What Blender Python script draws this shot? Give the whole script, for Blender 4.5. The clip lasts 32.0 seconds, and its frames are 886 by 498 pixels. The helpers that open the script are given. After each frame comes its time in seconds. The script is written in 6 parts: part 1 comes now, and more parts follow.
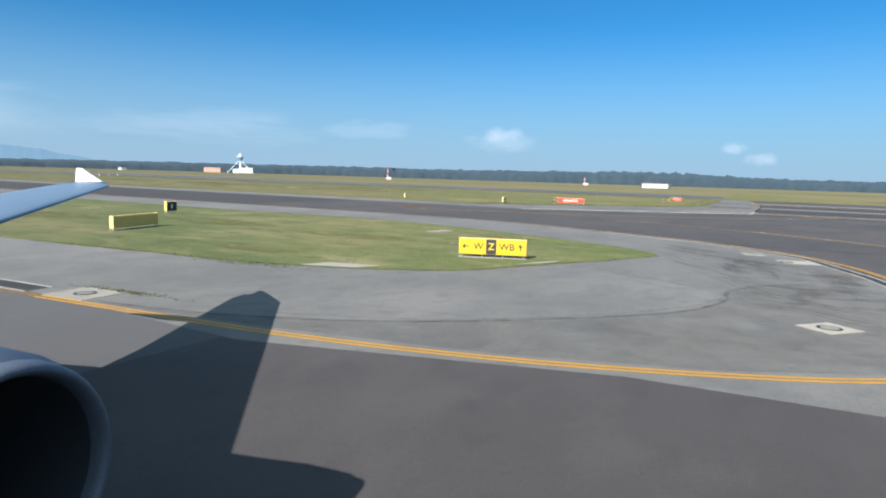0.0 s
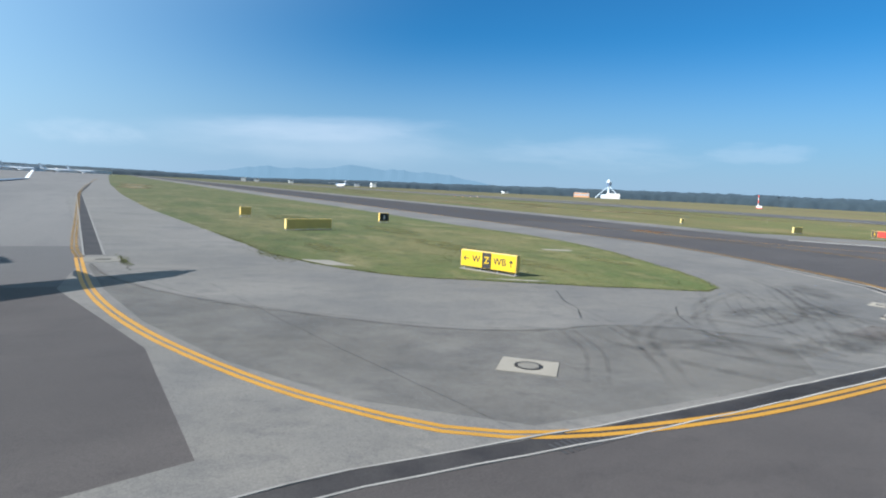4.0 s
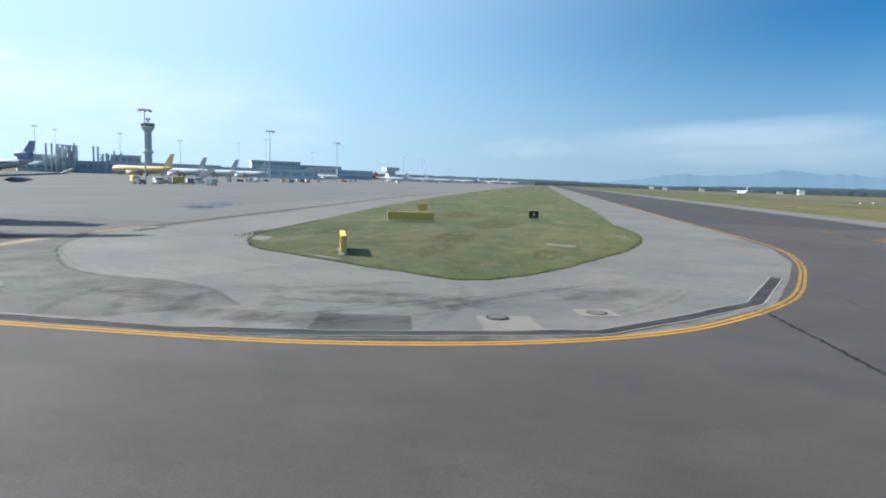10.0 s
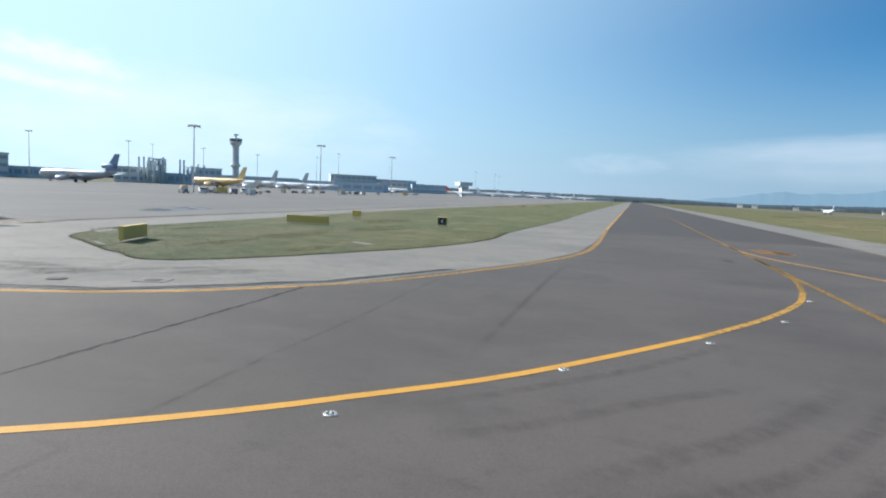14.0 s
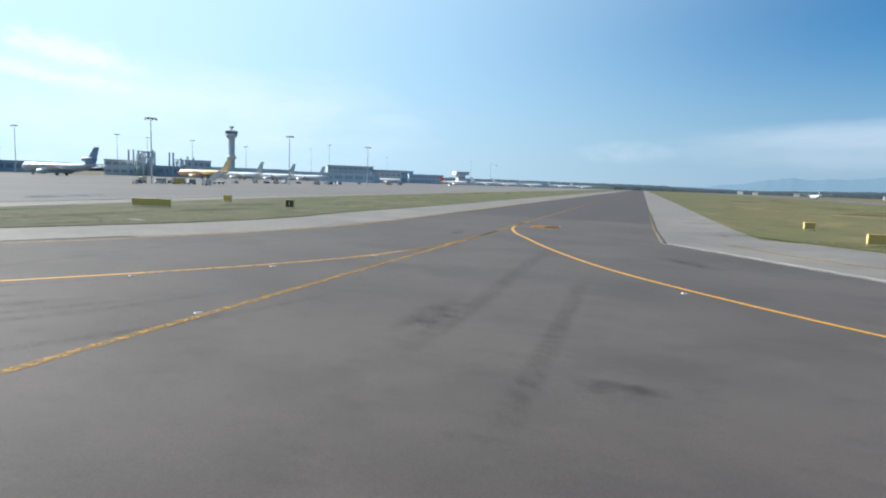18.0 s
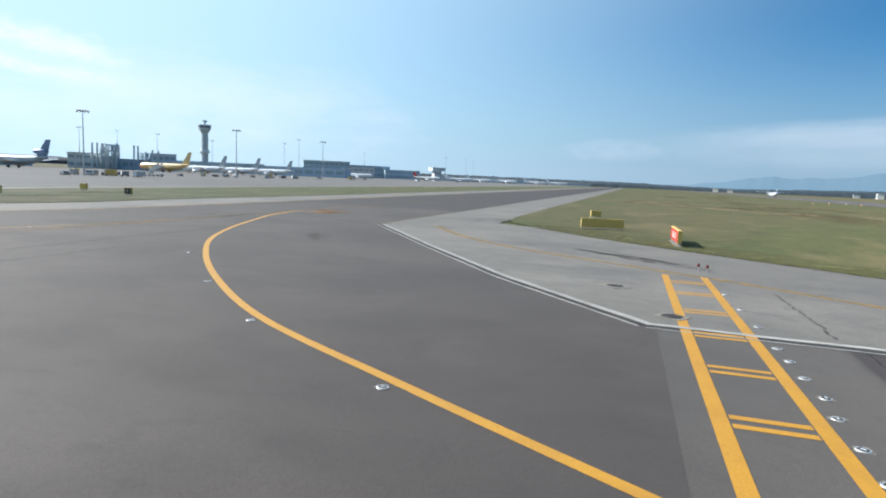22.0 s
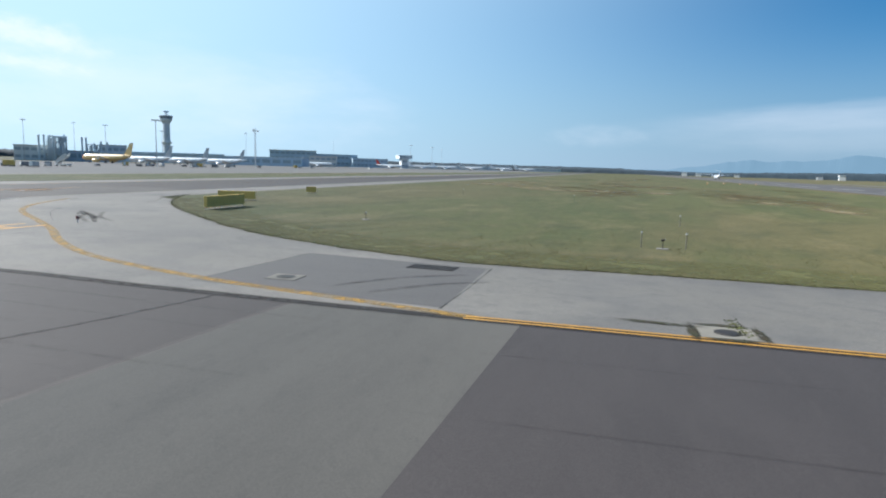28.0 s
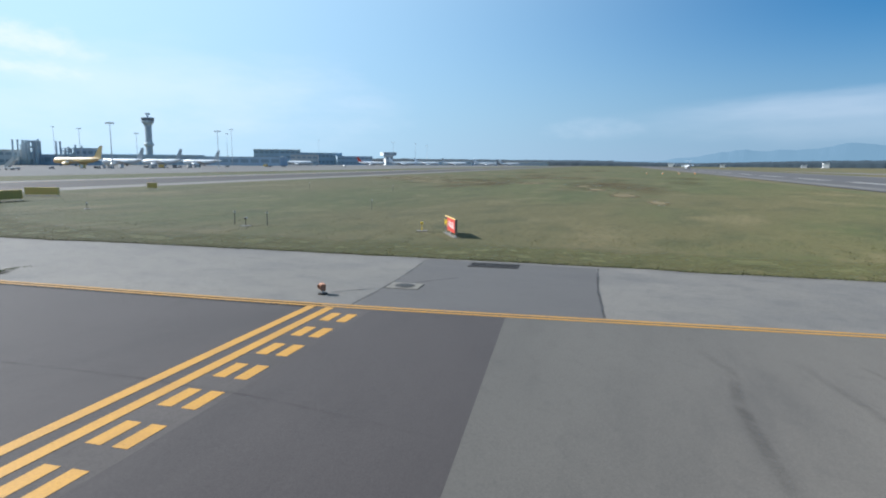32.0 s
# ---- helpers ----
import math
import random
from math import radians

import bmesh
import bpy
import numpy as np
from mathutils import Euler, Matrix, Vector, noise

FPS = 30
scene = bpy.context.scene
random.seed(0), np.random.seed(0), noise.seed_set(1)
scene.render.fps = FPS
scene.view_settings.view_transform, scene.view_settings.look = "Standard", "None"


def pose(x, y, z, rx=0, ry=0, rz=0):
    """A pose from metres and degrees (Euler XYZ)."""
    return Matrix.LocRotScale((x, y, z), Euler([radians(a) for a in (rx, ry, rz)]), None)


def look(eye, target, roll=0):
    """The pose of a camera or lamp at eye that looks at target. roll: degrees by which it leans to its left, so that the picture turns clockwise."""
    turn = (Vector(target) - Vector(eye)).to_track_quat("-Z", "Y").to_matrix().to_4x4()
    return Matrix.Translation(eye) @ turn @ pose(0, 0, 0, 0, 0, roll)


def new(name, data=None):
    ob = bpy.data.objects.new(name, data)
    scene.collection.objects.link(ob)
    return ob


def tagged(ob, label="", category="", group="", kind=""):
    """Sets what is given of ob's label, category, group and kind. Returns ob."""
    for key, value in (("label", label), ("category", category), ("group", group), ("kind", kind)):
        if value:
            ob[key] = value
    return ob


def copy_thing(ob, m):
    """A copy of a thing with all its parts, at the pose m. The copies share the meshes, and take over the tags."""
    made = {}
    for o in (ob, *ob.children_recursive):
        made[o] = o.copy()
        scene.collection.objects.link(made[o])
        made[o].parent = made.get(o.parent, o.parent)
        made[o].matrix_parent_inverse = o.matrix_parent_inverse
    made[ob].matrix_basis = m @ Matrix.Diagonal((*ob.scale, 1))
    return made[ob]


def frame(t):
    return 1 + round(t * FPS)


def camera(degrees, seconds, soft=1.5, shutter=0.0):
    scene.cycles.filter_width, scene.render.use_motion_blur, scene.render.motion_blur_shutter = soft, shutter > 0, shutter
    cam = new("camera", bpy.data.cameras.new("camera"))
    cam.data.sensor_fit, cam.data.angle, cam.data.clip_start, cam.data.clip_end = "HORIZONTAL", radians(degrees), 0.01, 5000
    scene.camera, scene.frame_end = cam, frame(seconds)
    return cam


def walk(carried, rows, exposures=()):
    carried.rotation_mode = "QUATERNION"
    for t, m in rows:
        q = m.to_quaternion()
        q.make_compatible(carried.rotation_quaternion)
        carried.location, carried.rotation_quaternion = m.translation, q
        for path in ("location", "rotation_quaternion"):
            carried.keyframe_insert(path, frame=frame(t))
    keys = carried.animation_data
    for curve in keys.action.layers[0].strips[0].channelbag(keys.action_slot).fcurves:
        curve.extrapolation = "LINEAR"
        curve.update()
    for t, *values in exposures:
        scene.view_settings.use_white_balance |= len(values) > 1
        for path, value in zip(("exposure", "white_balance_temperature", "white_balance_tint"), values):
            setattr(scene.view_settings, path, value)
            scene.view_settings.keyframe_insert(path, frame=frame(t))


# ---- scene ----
cam = camera(72.10, 32.0, 2.0)
PATH = [
    (0.0, pose(-0.057, 0.869, 3.700, 83.310, -1.744, -0.086)),
    (0.5, pose(1.955, 0.813, 3.700, 83.943, -1.965, 3.645)),
    (1.0, pose(4.003, 0.934, 3.700, 84.049, -2.017, 7.492)),
    (1.5, pose(6.053, 1.280, 3.700, 84.452, -2.044, 11.837)),
    (2.0, pose(8.095, 1.812, 3.700, 84.739, -2.165, 16.376)),
    (2.5, pose(10.110, 2.518, 3.700, 84.261, -2.482, 20.680)),
    (3.0, pose(12.047, 3.339, 3.700, 84.656, -2.460, 25.539)),
    (3.5, pose(13.924, 4.207, 3.700, 84.534, -2.754, 29.922)),
    (5.5, pose(21.294, 8.323, 3.700, 84.246, -3.085, 44.755)),
    (6.0, pose(22.836, 9.830, 3.700, 84.029, -3.689, 48.002)),
    (6.5, pose(24.299, 11.475, 3.700, 83.806, -3.063, 51.353)),
    (7.0, pose(25.687, 13.219, 3.700, 82.480, -2.757, 54.402)),
    (7.5, pose(26.934, 15.003, 3.700, 83.133, -2.620, 58.461)),
    (8.0, pose(28.092, 16.883, 3.700, 83.290, -2.650, 62.043)),
    (8.5, pose(29.188, 18.705, 3.700, 83.534, -2.594, 65.068)),
    (9.0, pose(30.250, 20.557, 3.700, 83.541, -2.242, 67.710)),
    (9.5, pose(31.261, 22.467, 3.700, 83.451, -2.023, 69.917)),
    (10.0, pose(32.328, 24.372, 3.700, 83.564, -1.986, 71.898)),
    (10.5, pose(33.356, 26.367, 3.700, 84.246, -1.972, 73.835)),
    (11.0, pose(34.340, 28.374, 3.700, 84.034, -1.996, 74.855)),
    (11.5, pose(35.287, 30.345, 3.700, 84.327, -2.051, 76.038)),
    (12.0, pose(36.295, 32.314, 3.700, 84.218, -2.134, 77.030)),
    (12.5, pose(37.364, 34.302, 3.700, 84.859, -2.486, 78.092)),
    (13.0, pose(38.494, 36.303, 3.700, 84.954, -2.826, 78.894)),
    (13.5, pose(39.645, 38.368, 3.700, 84.553, -2.342, 79.365)),
    (14.0, pose(40.743, 40.487, 3.700, 84.657, -2.652, 79.748)),
    (14.5, pose(41.710, 42.470, 3.700, 84.602, -2.443, 79.937)),
    (15.0, pose(42.673, 44.512, 3.700, 84.354, -2.204, 79.851)),
    (15.5, pose(43.688, 46.580, 3.700, 84.032, -2.025, 79.946)),
    (17.5, pose(48.208, 55.472, 3.700, 83.901, -1.928, 80.778)),
    (18.0, pose(49.183, 57.751, 3.700, 83.713, -2.021, 80.504)),
    (18.5, pose(50.164, 60.020, 3.700, 83.718, -2.211, 80.703)),
    (19.0, pose(51.116, 62.222, 3.700, 83.970, -2.389, 80.332)),
    (19.5, pose(52.019, 64.509, 3.700, 83.866, -2.779, 80.382)),
    (20.0, pose(52.922, 66.686, 3.700, 83.659, -2.814, 80.018)),
    (20.5, pose(53.969, 68.918, 3.700, 83.334, -3.021, 79.421)),
    (21.0, pose(55.033, 71.221, 3.700, 83.486, -2.836, 79.302)),
    (21.5, pose(56.228, 73.549, 3.700, 83.505, -2.491, 79.408)),
    (22.0, pose(57.443, 75.923, 3.700, 83.412, -2.416, 79.383)),
    (22.5, pose(58.519, 78.293, 3.700, 83.450, -2.383, 79.250)),
    (23.0, pose(59.621, 80.742, 3.700, 83.758, -2.469, 79.480)),
    (23.5, pose(60.682, 83.244, 3.700, 83.136, -2.767, 79.053)),
    (24.0, pose(61.826, 85.743, 3.700, 82.875, -2.211, 78.822)),
    (24.5, pose(63.040, 88.238, 3.700, 83.072, -2.766, 79.038)),
    (25.0, pose(64.206, 90.714, 3.700, 82.867, -2.791, 78.614)),
    (25.5, pose(65.309, 93.116, 3.700, 83.062, -2.008, 78.648)),
    (27.5, pose(69.893, 103.422, 3.700, 82.839, -1.790, 78.431)),
    (28.0, pose(70.977, 105.740, 3.700, 82.356, -1.609, 78.139)),
    (28.5, pose(72.157, 108.157, 3.700, 82.647, -1.308, 78.221)),
    (29.0, pose(73.530, 110.670, 3.700, 82.085, -1.157, 77.883)),
    (29.5, pose(74.931, 113.250, 3.700, 81.916, -0.948, 77.938)),
    (30.0, pose(76.271, 115.832, 3.700, 82.168, -1.230, 78.045)),
    (30.6, pose(77.774, 118.866, 3.700, 82.352, -0.797, 78.349)),
    (31.0, pose(78.765, 120.855, 3.700, 82.194, -0.845, 77.898)),
    (31.3, pose(79.543, 122.431, 3.700, 82.273, -0.686, 78.078)),
    (32.0, pose(81.098, 126.119, 3.700, 81.998, -0.397, 77.907)),
]
walk(cam, PATH, ((0, 1.30, 6230, 10), (2, 1.27, 6150, 10), (4, 1.23, 6110, 10), (8, 1.22, 6180, 10), (16, 1.22, 6430, 10), (24, 1.15, 6340, 10), (29, 1.09, 6180, 10), (32, 1.05, 6050, 10)))

# ---- light ----
SUN_AZ, SUN_EL = radians(239), radians(34)
SUN_WAY = Vector((math.cos(SUN_AZ) * math.cos(SUN_EL), math.sin(SUN_AZ) * math.cos(SUN_EL), math.sin(SUN_EL)))
SKY_TINT, SKY_HAZE, SKY_GLOW = (0.17, 0.57, 0.80), (2.55, 3.65, 4.80), (5.15, 7.25, 8.6)
world = bpy.data.worlds.new("sky")
scene.world = world
world.use_nodes = True
wt = world.node_tree


def make_sky():
    nt = wt.nodes
    nt.clear()
    out = nt.new("ShaderNodeOutputWorld")
    bg = nt.new("ShaderNodeBackground")
    sky = nt.new("ShaderNodeTexSky")
    sky.sky_type = "NISHITA"
    sky.sun_disc = False
    sky.sun_elevation = SUN_EL
    sky.sun_rotation = radians(90) - SUN_AZ
    sky.altitude = 200
    sky.air_density, sky.dust_density, sky.ozone_density = 1.0, 0.6, 3.0
    coord = nt.new("ShaderNodeTexCoord")
    norm = nt.new("ShaderNodeVectorMath")
    norm.operation = "NORMALIZE"
    wt.links.new(coord.outputs["Generated"], norm.inputs[0])

    def cloud(az, el, wide, high, scale, stretch, low, top, amount, tilt=0.0):
        """A cloud: noise inside a soft oval round a direction of the sky."""
        a, e = radians(az), radians(el)
        side = Vector((-math.sin(a), math.cos(a), 0))
        ahead = Vector((math.cos(a) * math.cos(e), math.sin(a) * math.cos(e), math.sin(e)))
        upw = ahead.cross(side)
        c, s = math.cos(radians(tilt)), math.sin(radians(tilt))
        side, upw = side * c + upw * s, upw * c - side * s

        def dot(v):
            d = nt.new("ShaderNodeVectorMath")
            d.operation = "DOT_PRODUCT"
            wt.links.new(norm.outputs[0], d.inputs[0])
            d.inputs[1].default_value = v
            return d.outputs["Value"]

        def math_(op, p, q=None):
            m = nt.new("ShaderNodeMath")
            m.operation = op
            for i, v in enumerate((p, q)):
                if v is None:
                    continue
                if isinstance(v, (int, float)):
                    m.inputs[i].default_value = v
                else:
                    wt.links.new(v, m.inputs[i])
            return m.outputs[0]

        u, v, w = math_("DIVIDE", dot(side), radians(wide)), math_("DIVIDE", dot(upw), radians(high)), dot(ahead)
        r2 = math_("ADD", math_("MULTIPLY", u, u), math_("MULTIPLY", v, v))
        fade = math_("MULTIPLY", math_("MAXIMUM", math_("SUBTRACT", 1.0, r2), 0.0), math_("GREATER_THAN", w, 0.2))
        comb = nt.new("ShaderNodeCombineXYZ")
        wt.links.new(math_("MULTIPLY", dot(side), scale), comb.inputs[0])
        wt.links.new(math_("MULTIPLY", dot(upw), scale * stretch), comb.inputs[1])
        comb.inputs[2].default_value = az * 0.37
        noise_ = nt.new("ShaderNodeTexNoise")
        noise_.inputs["Scale"].default_value = 1.0
        noise_.inputs["Detail"].default_value = 7
        noise_.inputs["Roughness"].default_value = 0.58
        wt.links.new(comb.outputs[0], noise_.inputs["Vector"])
        ramp = nt.new("ShaderNodeMapRange")
        ramp.interpolation_type = "SMOOTHSTEP"
        ramp.inputs["From Min"].default_value, ramp.inputs["From Max"].default_value = low, top
        wt.links.new(math_("ADD", noise_.outputs["Fac"], math_("MULTIPLY", math_("SUBTRACT", fade, 0.6), 0.5)), ramp.inputs["Value"])
        return math_("MULTIPLY", math_("MULTIPLY", ramp.outputs[0], math_("POWER", fade, 0.5)), amount)

    def dotted(v):
        d = nt.new("ShaderNodeVectorMath")
        d.operation = "DOT_PRODUCT"
        wt.links.new(norm.outputs[0], d.inputs[0])
        d.inputs[1].default_value = v
        return d.outputs["Value"]

    def ranged(v, low, high, a, b):
        r = nt.new("ShaderNodeMapRange")
        r.interpolation_type = "SMOOTHSTEP"
        for i, x in enumerate((low, high, a, b)):
            r.inputs[1 + i].default_value = x
        wt.links.new(v, r.inputs[0])
        return r.outputs[0]

    def mixed(fac, under, over, blend="MIX"):
        m = nt.new("ShaderNodeMixRGB")
        m.blend_type = blend
        if isinstance(fac, float):
            m.inputs[0].default_value = fac
        else:
            wt.links.new(fac, m.inputs[0])
        wt.links.new(under, m.inputs[1])
        m.inputs[2].default_value = (*over, 1)
        return m.outputs[0]

    # Clear deep blue, pale summer haze low down, and the milky glow of the haze towards the sun.
    colour = mixed(1.0, sky.outputs["Color"], SKY_TINT, "MULTIPLY")
    colour = mixed(ranged(dotted((0, 0, 1)), -0.02, 0.25, 0.95, 0.0), colour, SKY_HAZE)
    colour = mixed(ranged(dotted(SUN_WAY), -0.22, 1.0, 0.0, 1.0), colour, SKY_GLOW)
    for mask in (
        cloud(84.6, 3.4, 4.6, 1.2, 30, 2.0, 0.25, 0.95, 0.20),
        cloud(85.2, 4.1, 1.4, 0.9, 60, 1.2, 0.20, 0.90, 0.27),
        cloud(83.5, 4.1, 1.2, 0.8, 60, 1.2, 0.20, 0.90, 0.24),
        cloud(64.7, 3.2, 1.3, 0.7, 60, 1.2, 0.25, 0.80, 0.24),
        cloud(62.6, 2.3, 1.8, 0.7, 50, 1.6, 0.25, 0.80, 0.22),
        cloud(134, 5.0, 14, 1.5, 7, 6.0, 0.20, 0.75, 0.17, -3),
        cloud(136, 3.6, 18, 2.4, 6, 4.0, 0.15, 0.90, 0.17),
        cloud(154, 3.2, 6, 1.4, 26, 2.4, 0.20, 1.0, 0.15),
        cloud(97, 4.2, 7.0, 1.2, 16, 3.0, 0.40, 0.75, 0.10),
        cloud(110, 4.0, 14, 2.2, 7, 5.0, 0.35, 0.8, 0.12),
        cloud(-158.5, 9.2, 7.0, 1.9, 24, 1.9, 0.34, 0.86, 0.62, 5),
        cloud(-157.5, 7.2, 7.5, 1.2, 26, 2.4, 0.36, 0.86, 0.50, 5),
        cloud(-152.0, 12.4, 3.6, 1.1, 30, 1.8, 0.34, 0.82, 0.50, 4),
        cloud(-156.5, 14.6, 1.5, 0.9, 44, 1.4, 0.34, 0.80, 0.50),
        cloud(-165, 5.0, 30, 7.0, 5, 3.0, 0.30, 0.9, 0.35),
    ):
        mix = nt.new("ShaderNodeMixRGB")
        wt.links.new(mask, mix.inputs[0])
        wt.links.new(colour, mix.inputs[1])
        mix.inputs[2].default_value = (7.9, 8.1, 8.7, 1)
        colour = mix.outputs[0]
    wt.links.new(colour, bg.inputs["Color"])
    bg.inputs["Strength"].default_value = 0.062
    wt.links.new(bg.outputs[0], out.inputs["Surface"])


make_sky()
sun_data = bpy.data.lights.new("sun", "SUN")
sun_data.energy, sun_data.angle, sun_data.color = 5.0, radians(0.53), (1.0, 0.96, 0.91)
sun = new("sun", sun_data)
sun.matrix_world = look(SUN_WAY * 300, (0, 0, 0))


# ---- materials ----
def material(name, base, rough=0.6, metal=0.0, spots=(), grain=0.15, grain_size=60.0, bump=0.0, bump_size=80.0, vary=0.0, coat=0.0, dust=0.0):
    """A surface: base colour, spots (size, low, high, colour, amount, stretch) mixed in by noise, fine grain and relief; sizes in cycles a metre."""
    m = bpy.data.materials.new(name)
    m.use_nodes = True
    t = m.node_tree
    n, link = t.nodes, t.links.new
    b = n["Principled BSDF"]
    b.inputs["Roughness"].default_value = rough
    b.inputs["Metallic"].default_value = metal
    b.inputs["Coat Weight"].default_value = coat
    b.inputs["Sheen Weight"].default_value, b.inputs["Sheen Roughness"].default_value = dust, 0.45
    b.inputs["Specular IOR Level"].default_value = 0.28 if rough >= 0.75 else 0.5
    geo = n.new("ShaderNodeNewGeometry")
    pos = geo.outputs["Position"]
    colour = n.new("ShaderNodeRGB").outputs[0]
    colour.default_value = (*base, 1)
    for k, (size, low, high, tint, amount, stretch) in enumerate(spots):
        mp = n.new("ShaderNodeMapping")
        mp.inputs["Location"].default_value = (3.1 * k, 7.7 * k, 0)
        mp.inputs["Rotation"].default_value = (0, 0, radians(stretch[1]))
        mp.vector_type = "TEXTURE"
        mp.inputs["Scale"].default_value = (1, 1 / stretch[0], 1)
        link(pos, mp.inputs["Vector"])
        tx = n.new("ShaderNodeTexNoise")
        tx.inputs["Scale"].default_value = size
        tx.inputs["Detail"].default_value = 6
        tx.inputs["Roughness"].default_value = 0.6
        link(mp.outputs[0], tx.inputs["Vector"])
        mr = n.new("ShaderNodeMapRange")
        mr.inputs["From Min"].default_value, mr.inputs["From Max"].default_value = low, high
        mr.inputs["To Max"].default_value = amount
        link(tx.outputs["Fac"], mr.inputs["Value"])
        mix = n.new("ShaderNodeMixRGB")
        link(mr.outputs[0], mix.inputs[0])
        link(colour, mix.inputs[1])
        mix.inputs[2].default_value = (*tint, 1)
        colour = mix.outputs[0]
    if grain:
        tx = n.new("ShaderNodeTexNoise")
        tx.inputs["Scale"].default_value = grain_size
        tx.inputs["Detail"].default_value = 3
        link(pos, tx.inputs["Vector"])
        mr = n.new("ShaderNodeMapRange")
        mr.inputs["From Min"].default_value, mr.inputs["From Max"].default_value = 0.3, 0.7
        mr.inputs["To Min"].default_value, mr.inputs["To Max"].default_value = 1 - grain, 1 + grain
        link(tx.outputs["Fac"], mr.inputs["Value"])
        mul = n.new("ShaderNodeMixRGB")
        mul.blend_type = "MULTIPLY"
        mul.inputs[0].default_value = 1
        link(colour, mul.inputs[1])
        link(mr.outputs[0], mul.inputs[2])
        colour = mul.outputs[0]
    if vary:
        oi = n.new("ShaderNodeObjectInfo")
        mr = n.new("ShaderNodeMapRange")
        mr.inputs["To Min"].default_value, mr.inputs["To Max"].default_value = 1 - vary, 1 + vary
        link(oi.outputs["Random"], mr.inputs["Value"])
        mul = n.new("ShaderNodeMixRGB")
        mul.blend_type = "MULTIPLY"
        mul.inputs[0].default_value = 1
        link(colour, mul.inputs[1])
        link(mr.outputs[0], mul.inputs[2])
        colour = mul.outputs[0]
    b.inputs["Diffuse Roughness"].default_value = 0.6 if rough >= 0.84 else 0.0
    link(colour, b.inputs["Base Color"])
    if bump:
        tx = n.new("ShaderNodeTexNoise")
        tx.inputs["Scale"].default_value = bump_size
        tx.inputs["Detail"].default_value = 4
        link(pos, tx.inputs["Vector"])
        bp = n.new("ShaderNodeBump")
        bp.inputs["Strength"].default_value = bump
        bp.inputs["Distance"].default_value = 0.02
        link(tx.outputs["Fac"], bp.inputs["Height"])
        link(bp.outputs[0], b.inputs["Normal"])
    return m


def worn(m, size, low, high, most=1.0, stretch=1.0, turn=0.0):
    """Lets the surface below show through a paint or a stain where noise has worn it away."""
    t = m.node_tree
    n, link = t.nodes, t.links.new
    b = n["Principled BSDF"]
    geo = n.new("ShaderNodeNewGeometry")
    mp = n.new("ShaderNodeMapping")
    mp.inputs["Rotation"].default_value = (0, 0, radians(turn))
    mp.vector_type = "TEXTURE"
    mp.inputs["Scale"].default_value = (1, 1 / stretch, 1)
    link(geo.outputs["Position"], mp.inputs["Vector"])
    tx = n.new("ShaderNodeTexNoise")
    tx.inputs["Scale"].default_value = size
    tx.inputs["Detail"].default_value = 8
    tx.inputs["Roughness"].default_value = 0.65
    link(mp.outputs[0], tx.inputs["Vector"])
    mr = n.new("ShaderNodeMapRange")
    mr.inputs["From Min"].default_value, mr.inputs["From Max"].default_value = low, high
    mr.inputs["To Max"].default_value = most
    link(tx.outputs["Fac"], mr.inputs["Value"])
    link(mr.outputs[0], b.inputs["Alpha"])
    return m


def feathered(m):
    """Fades a mark out towards its rim, by the share of cover stored on the mesh."""
    t = m.node_tree
    b = t.nodes["Principled BSDF"]
    at_ = t.nodes.new("ShaderNodeAttribute")
    at_.attribute_name = "cover"
    mul = t.nodes.new("ShaderNodeMath")
    mul.operation = "MULTIPLY"
    t.links.new(b.inputs["Alpha"].links[0].from_socket, mul.inputs[0])
    t.links.new(at_.outputs["Fac"], mul.inputs[1])
    t.links.new(mul.outputs[0], b.inputs["Alpha"])
    return m


M = {}
M["asphalt"] = material("taxiway_asphalt", (0.0440, 0.0378, 0.0354), 0.83, 0, (
    (0.05, 0.42, 0.60, (0.0614, 0.0527, 0.0484), 0.85, (1.3, 62)), (0.16, 0.47, 0.66, (0.0356, 0.0305, 0.0289), 0.75, (1.4, 62)), (0.32, 0.52, 0.64, (0.0576, 0.0496, 0.0460), 0.45, (1.6, 62)),
    (0.9, 0.55, 0.76, (0.0298, 0.0255, 0.0246), 0.55, (1.5, 62)), (6.0, 0.58, 0.80, (0.0298, 0.0255, 0.0246), 0.5, (1.0, 0))), 0.20, 45, 0.25, 90, dust=0.015)
M["asphalt_dark"] = material("resurfaced_asphalt", (0.0330, 0.0279, 0.0268), 0.82, 0, (
    (0.04, 0.4, 0.65, (0.0388, 0.0332, 0.0316), 0.8, (4.0, -28)), (0.5, 0.5, 0.75, (0.0268, 0.0227, 0.0219), 0.6, (8.0, 62))), 0.14, 45, 0.25, 90, dust=0.015)
M["asphalt_pale"] = material("weathered_pale_asphalt", (0.1150, 0.1068, 0.0950), 0.79, 0, (
    (0.07, 0.42, 0.62, (0.1440, 0.1330, 0.1185), 0.85, (1.3, 62)), (0.30, 0.46, 0.66, (0.0806, 0.0775, 0.0758), 0.48, (1.4, 62)), (0.9, 0.52, 0.68, (0.0639, 0.0615, 0.0609), 0.42, (1.5, 40)),
    (0.13, 0.50, 0.64, (0.0745, 0.0713, 0.0686), 0.5, (1.3, 62)), (2.4, 0.55, 0.76, (0.0592, 0.0568, 0.0561), 0.55, (1.3, 10)), (8.0, 0.58, 0.78, (0.0568, 0.0544, 0.0541), 0.5, (1.0, 0))), 0.18, 35, 0.25, 80, dust=0.015)
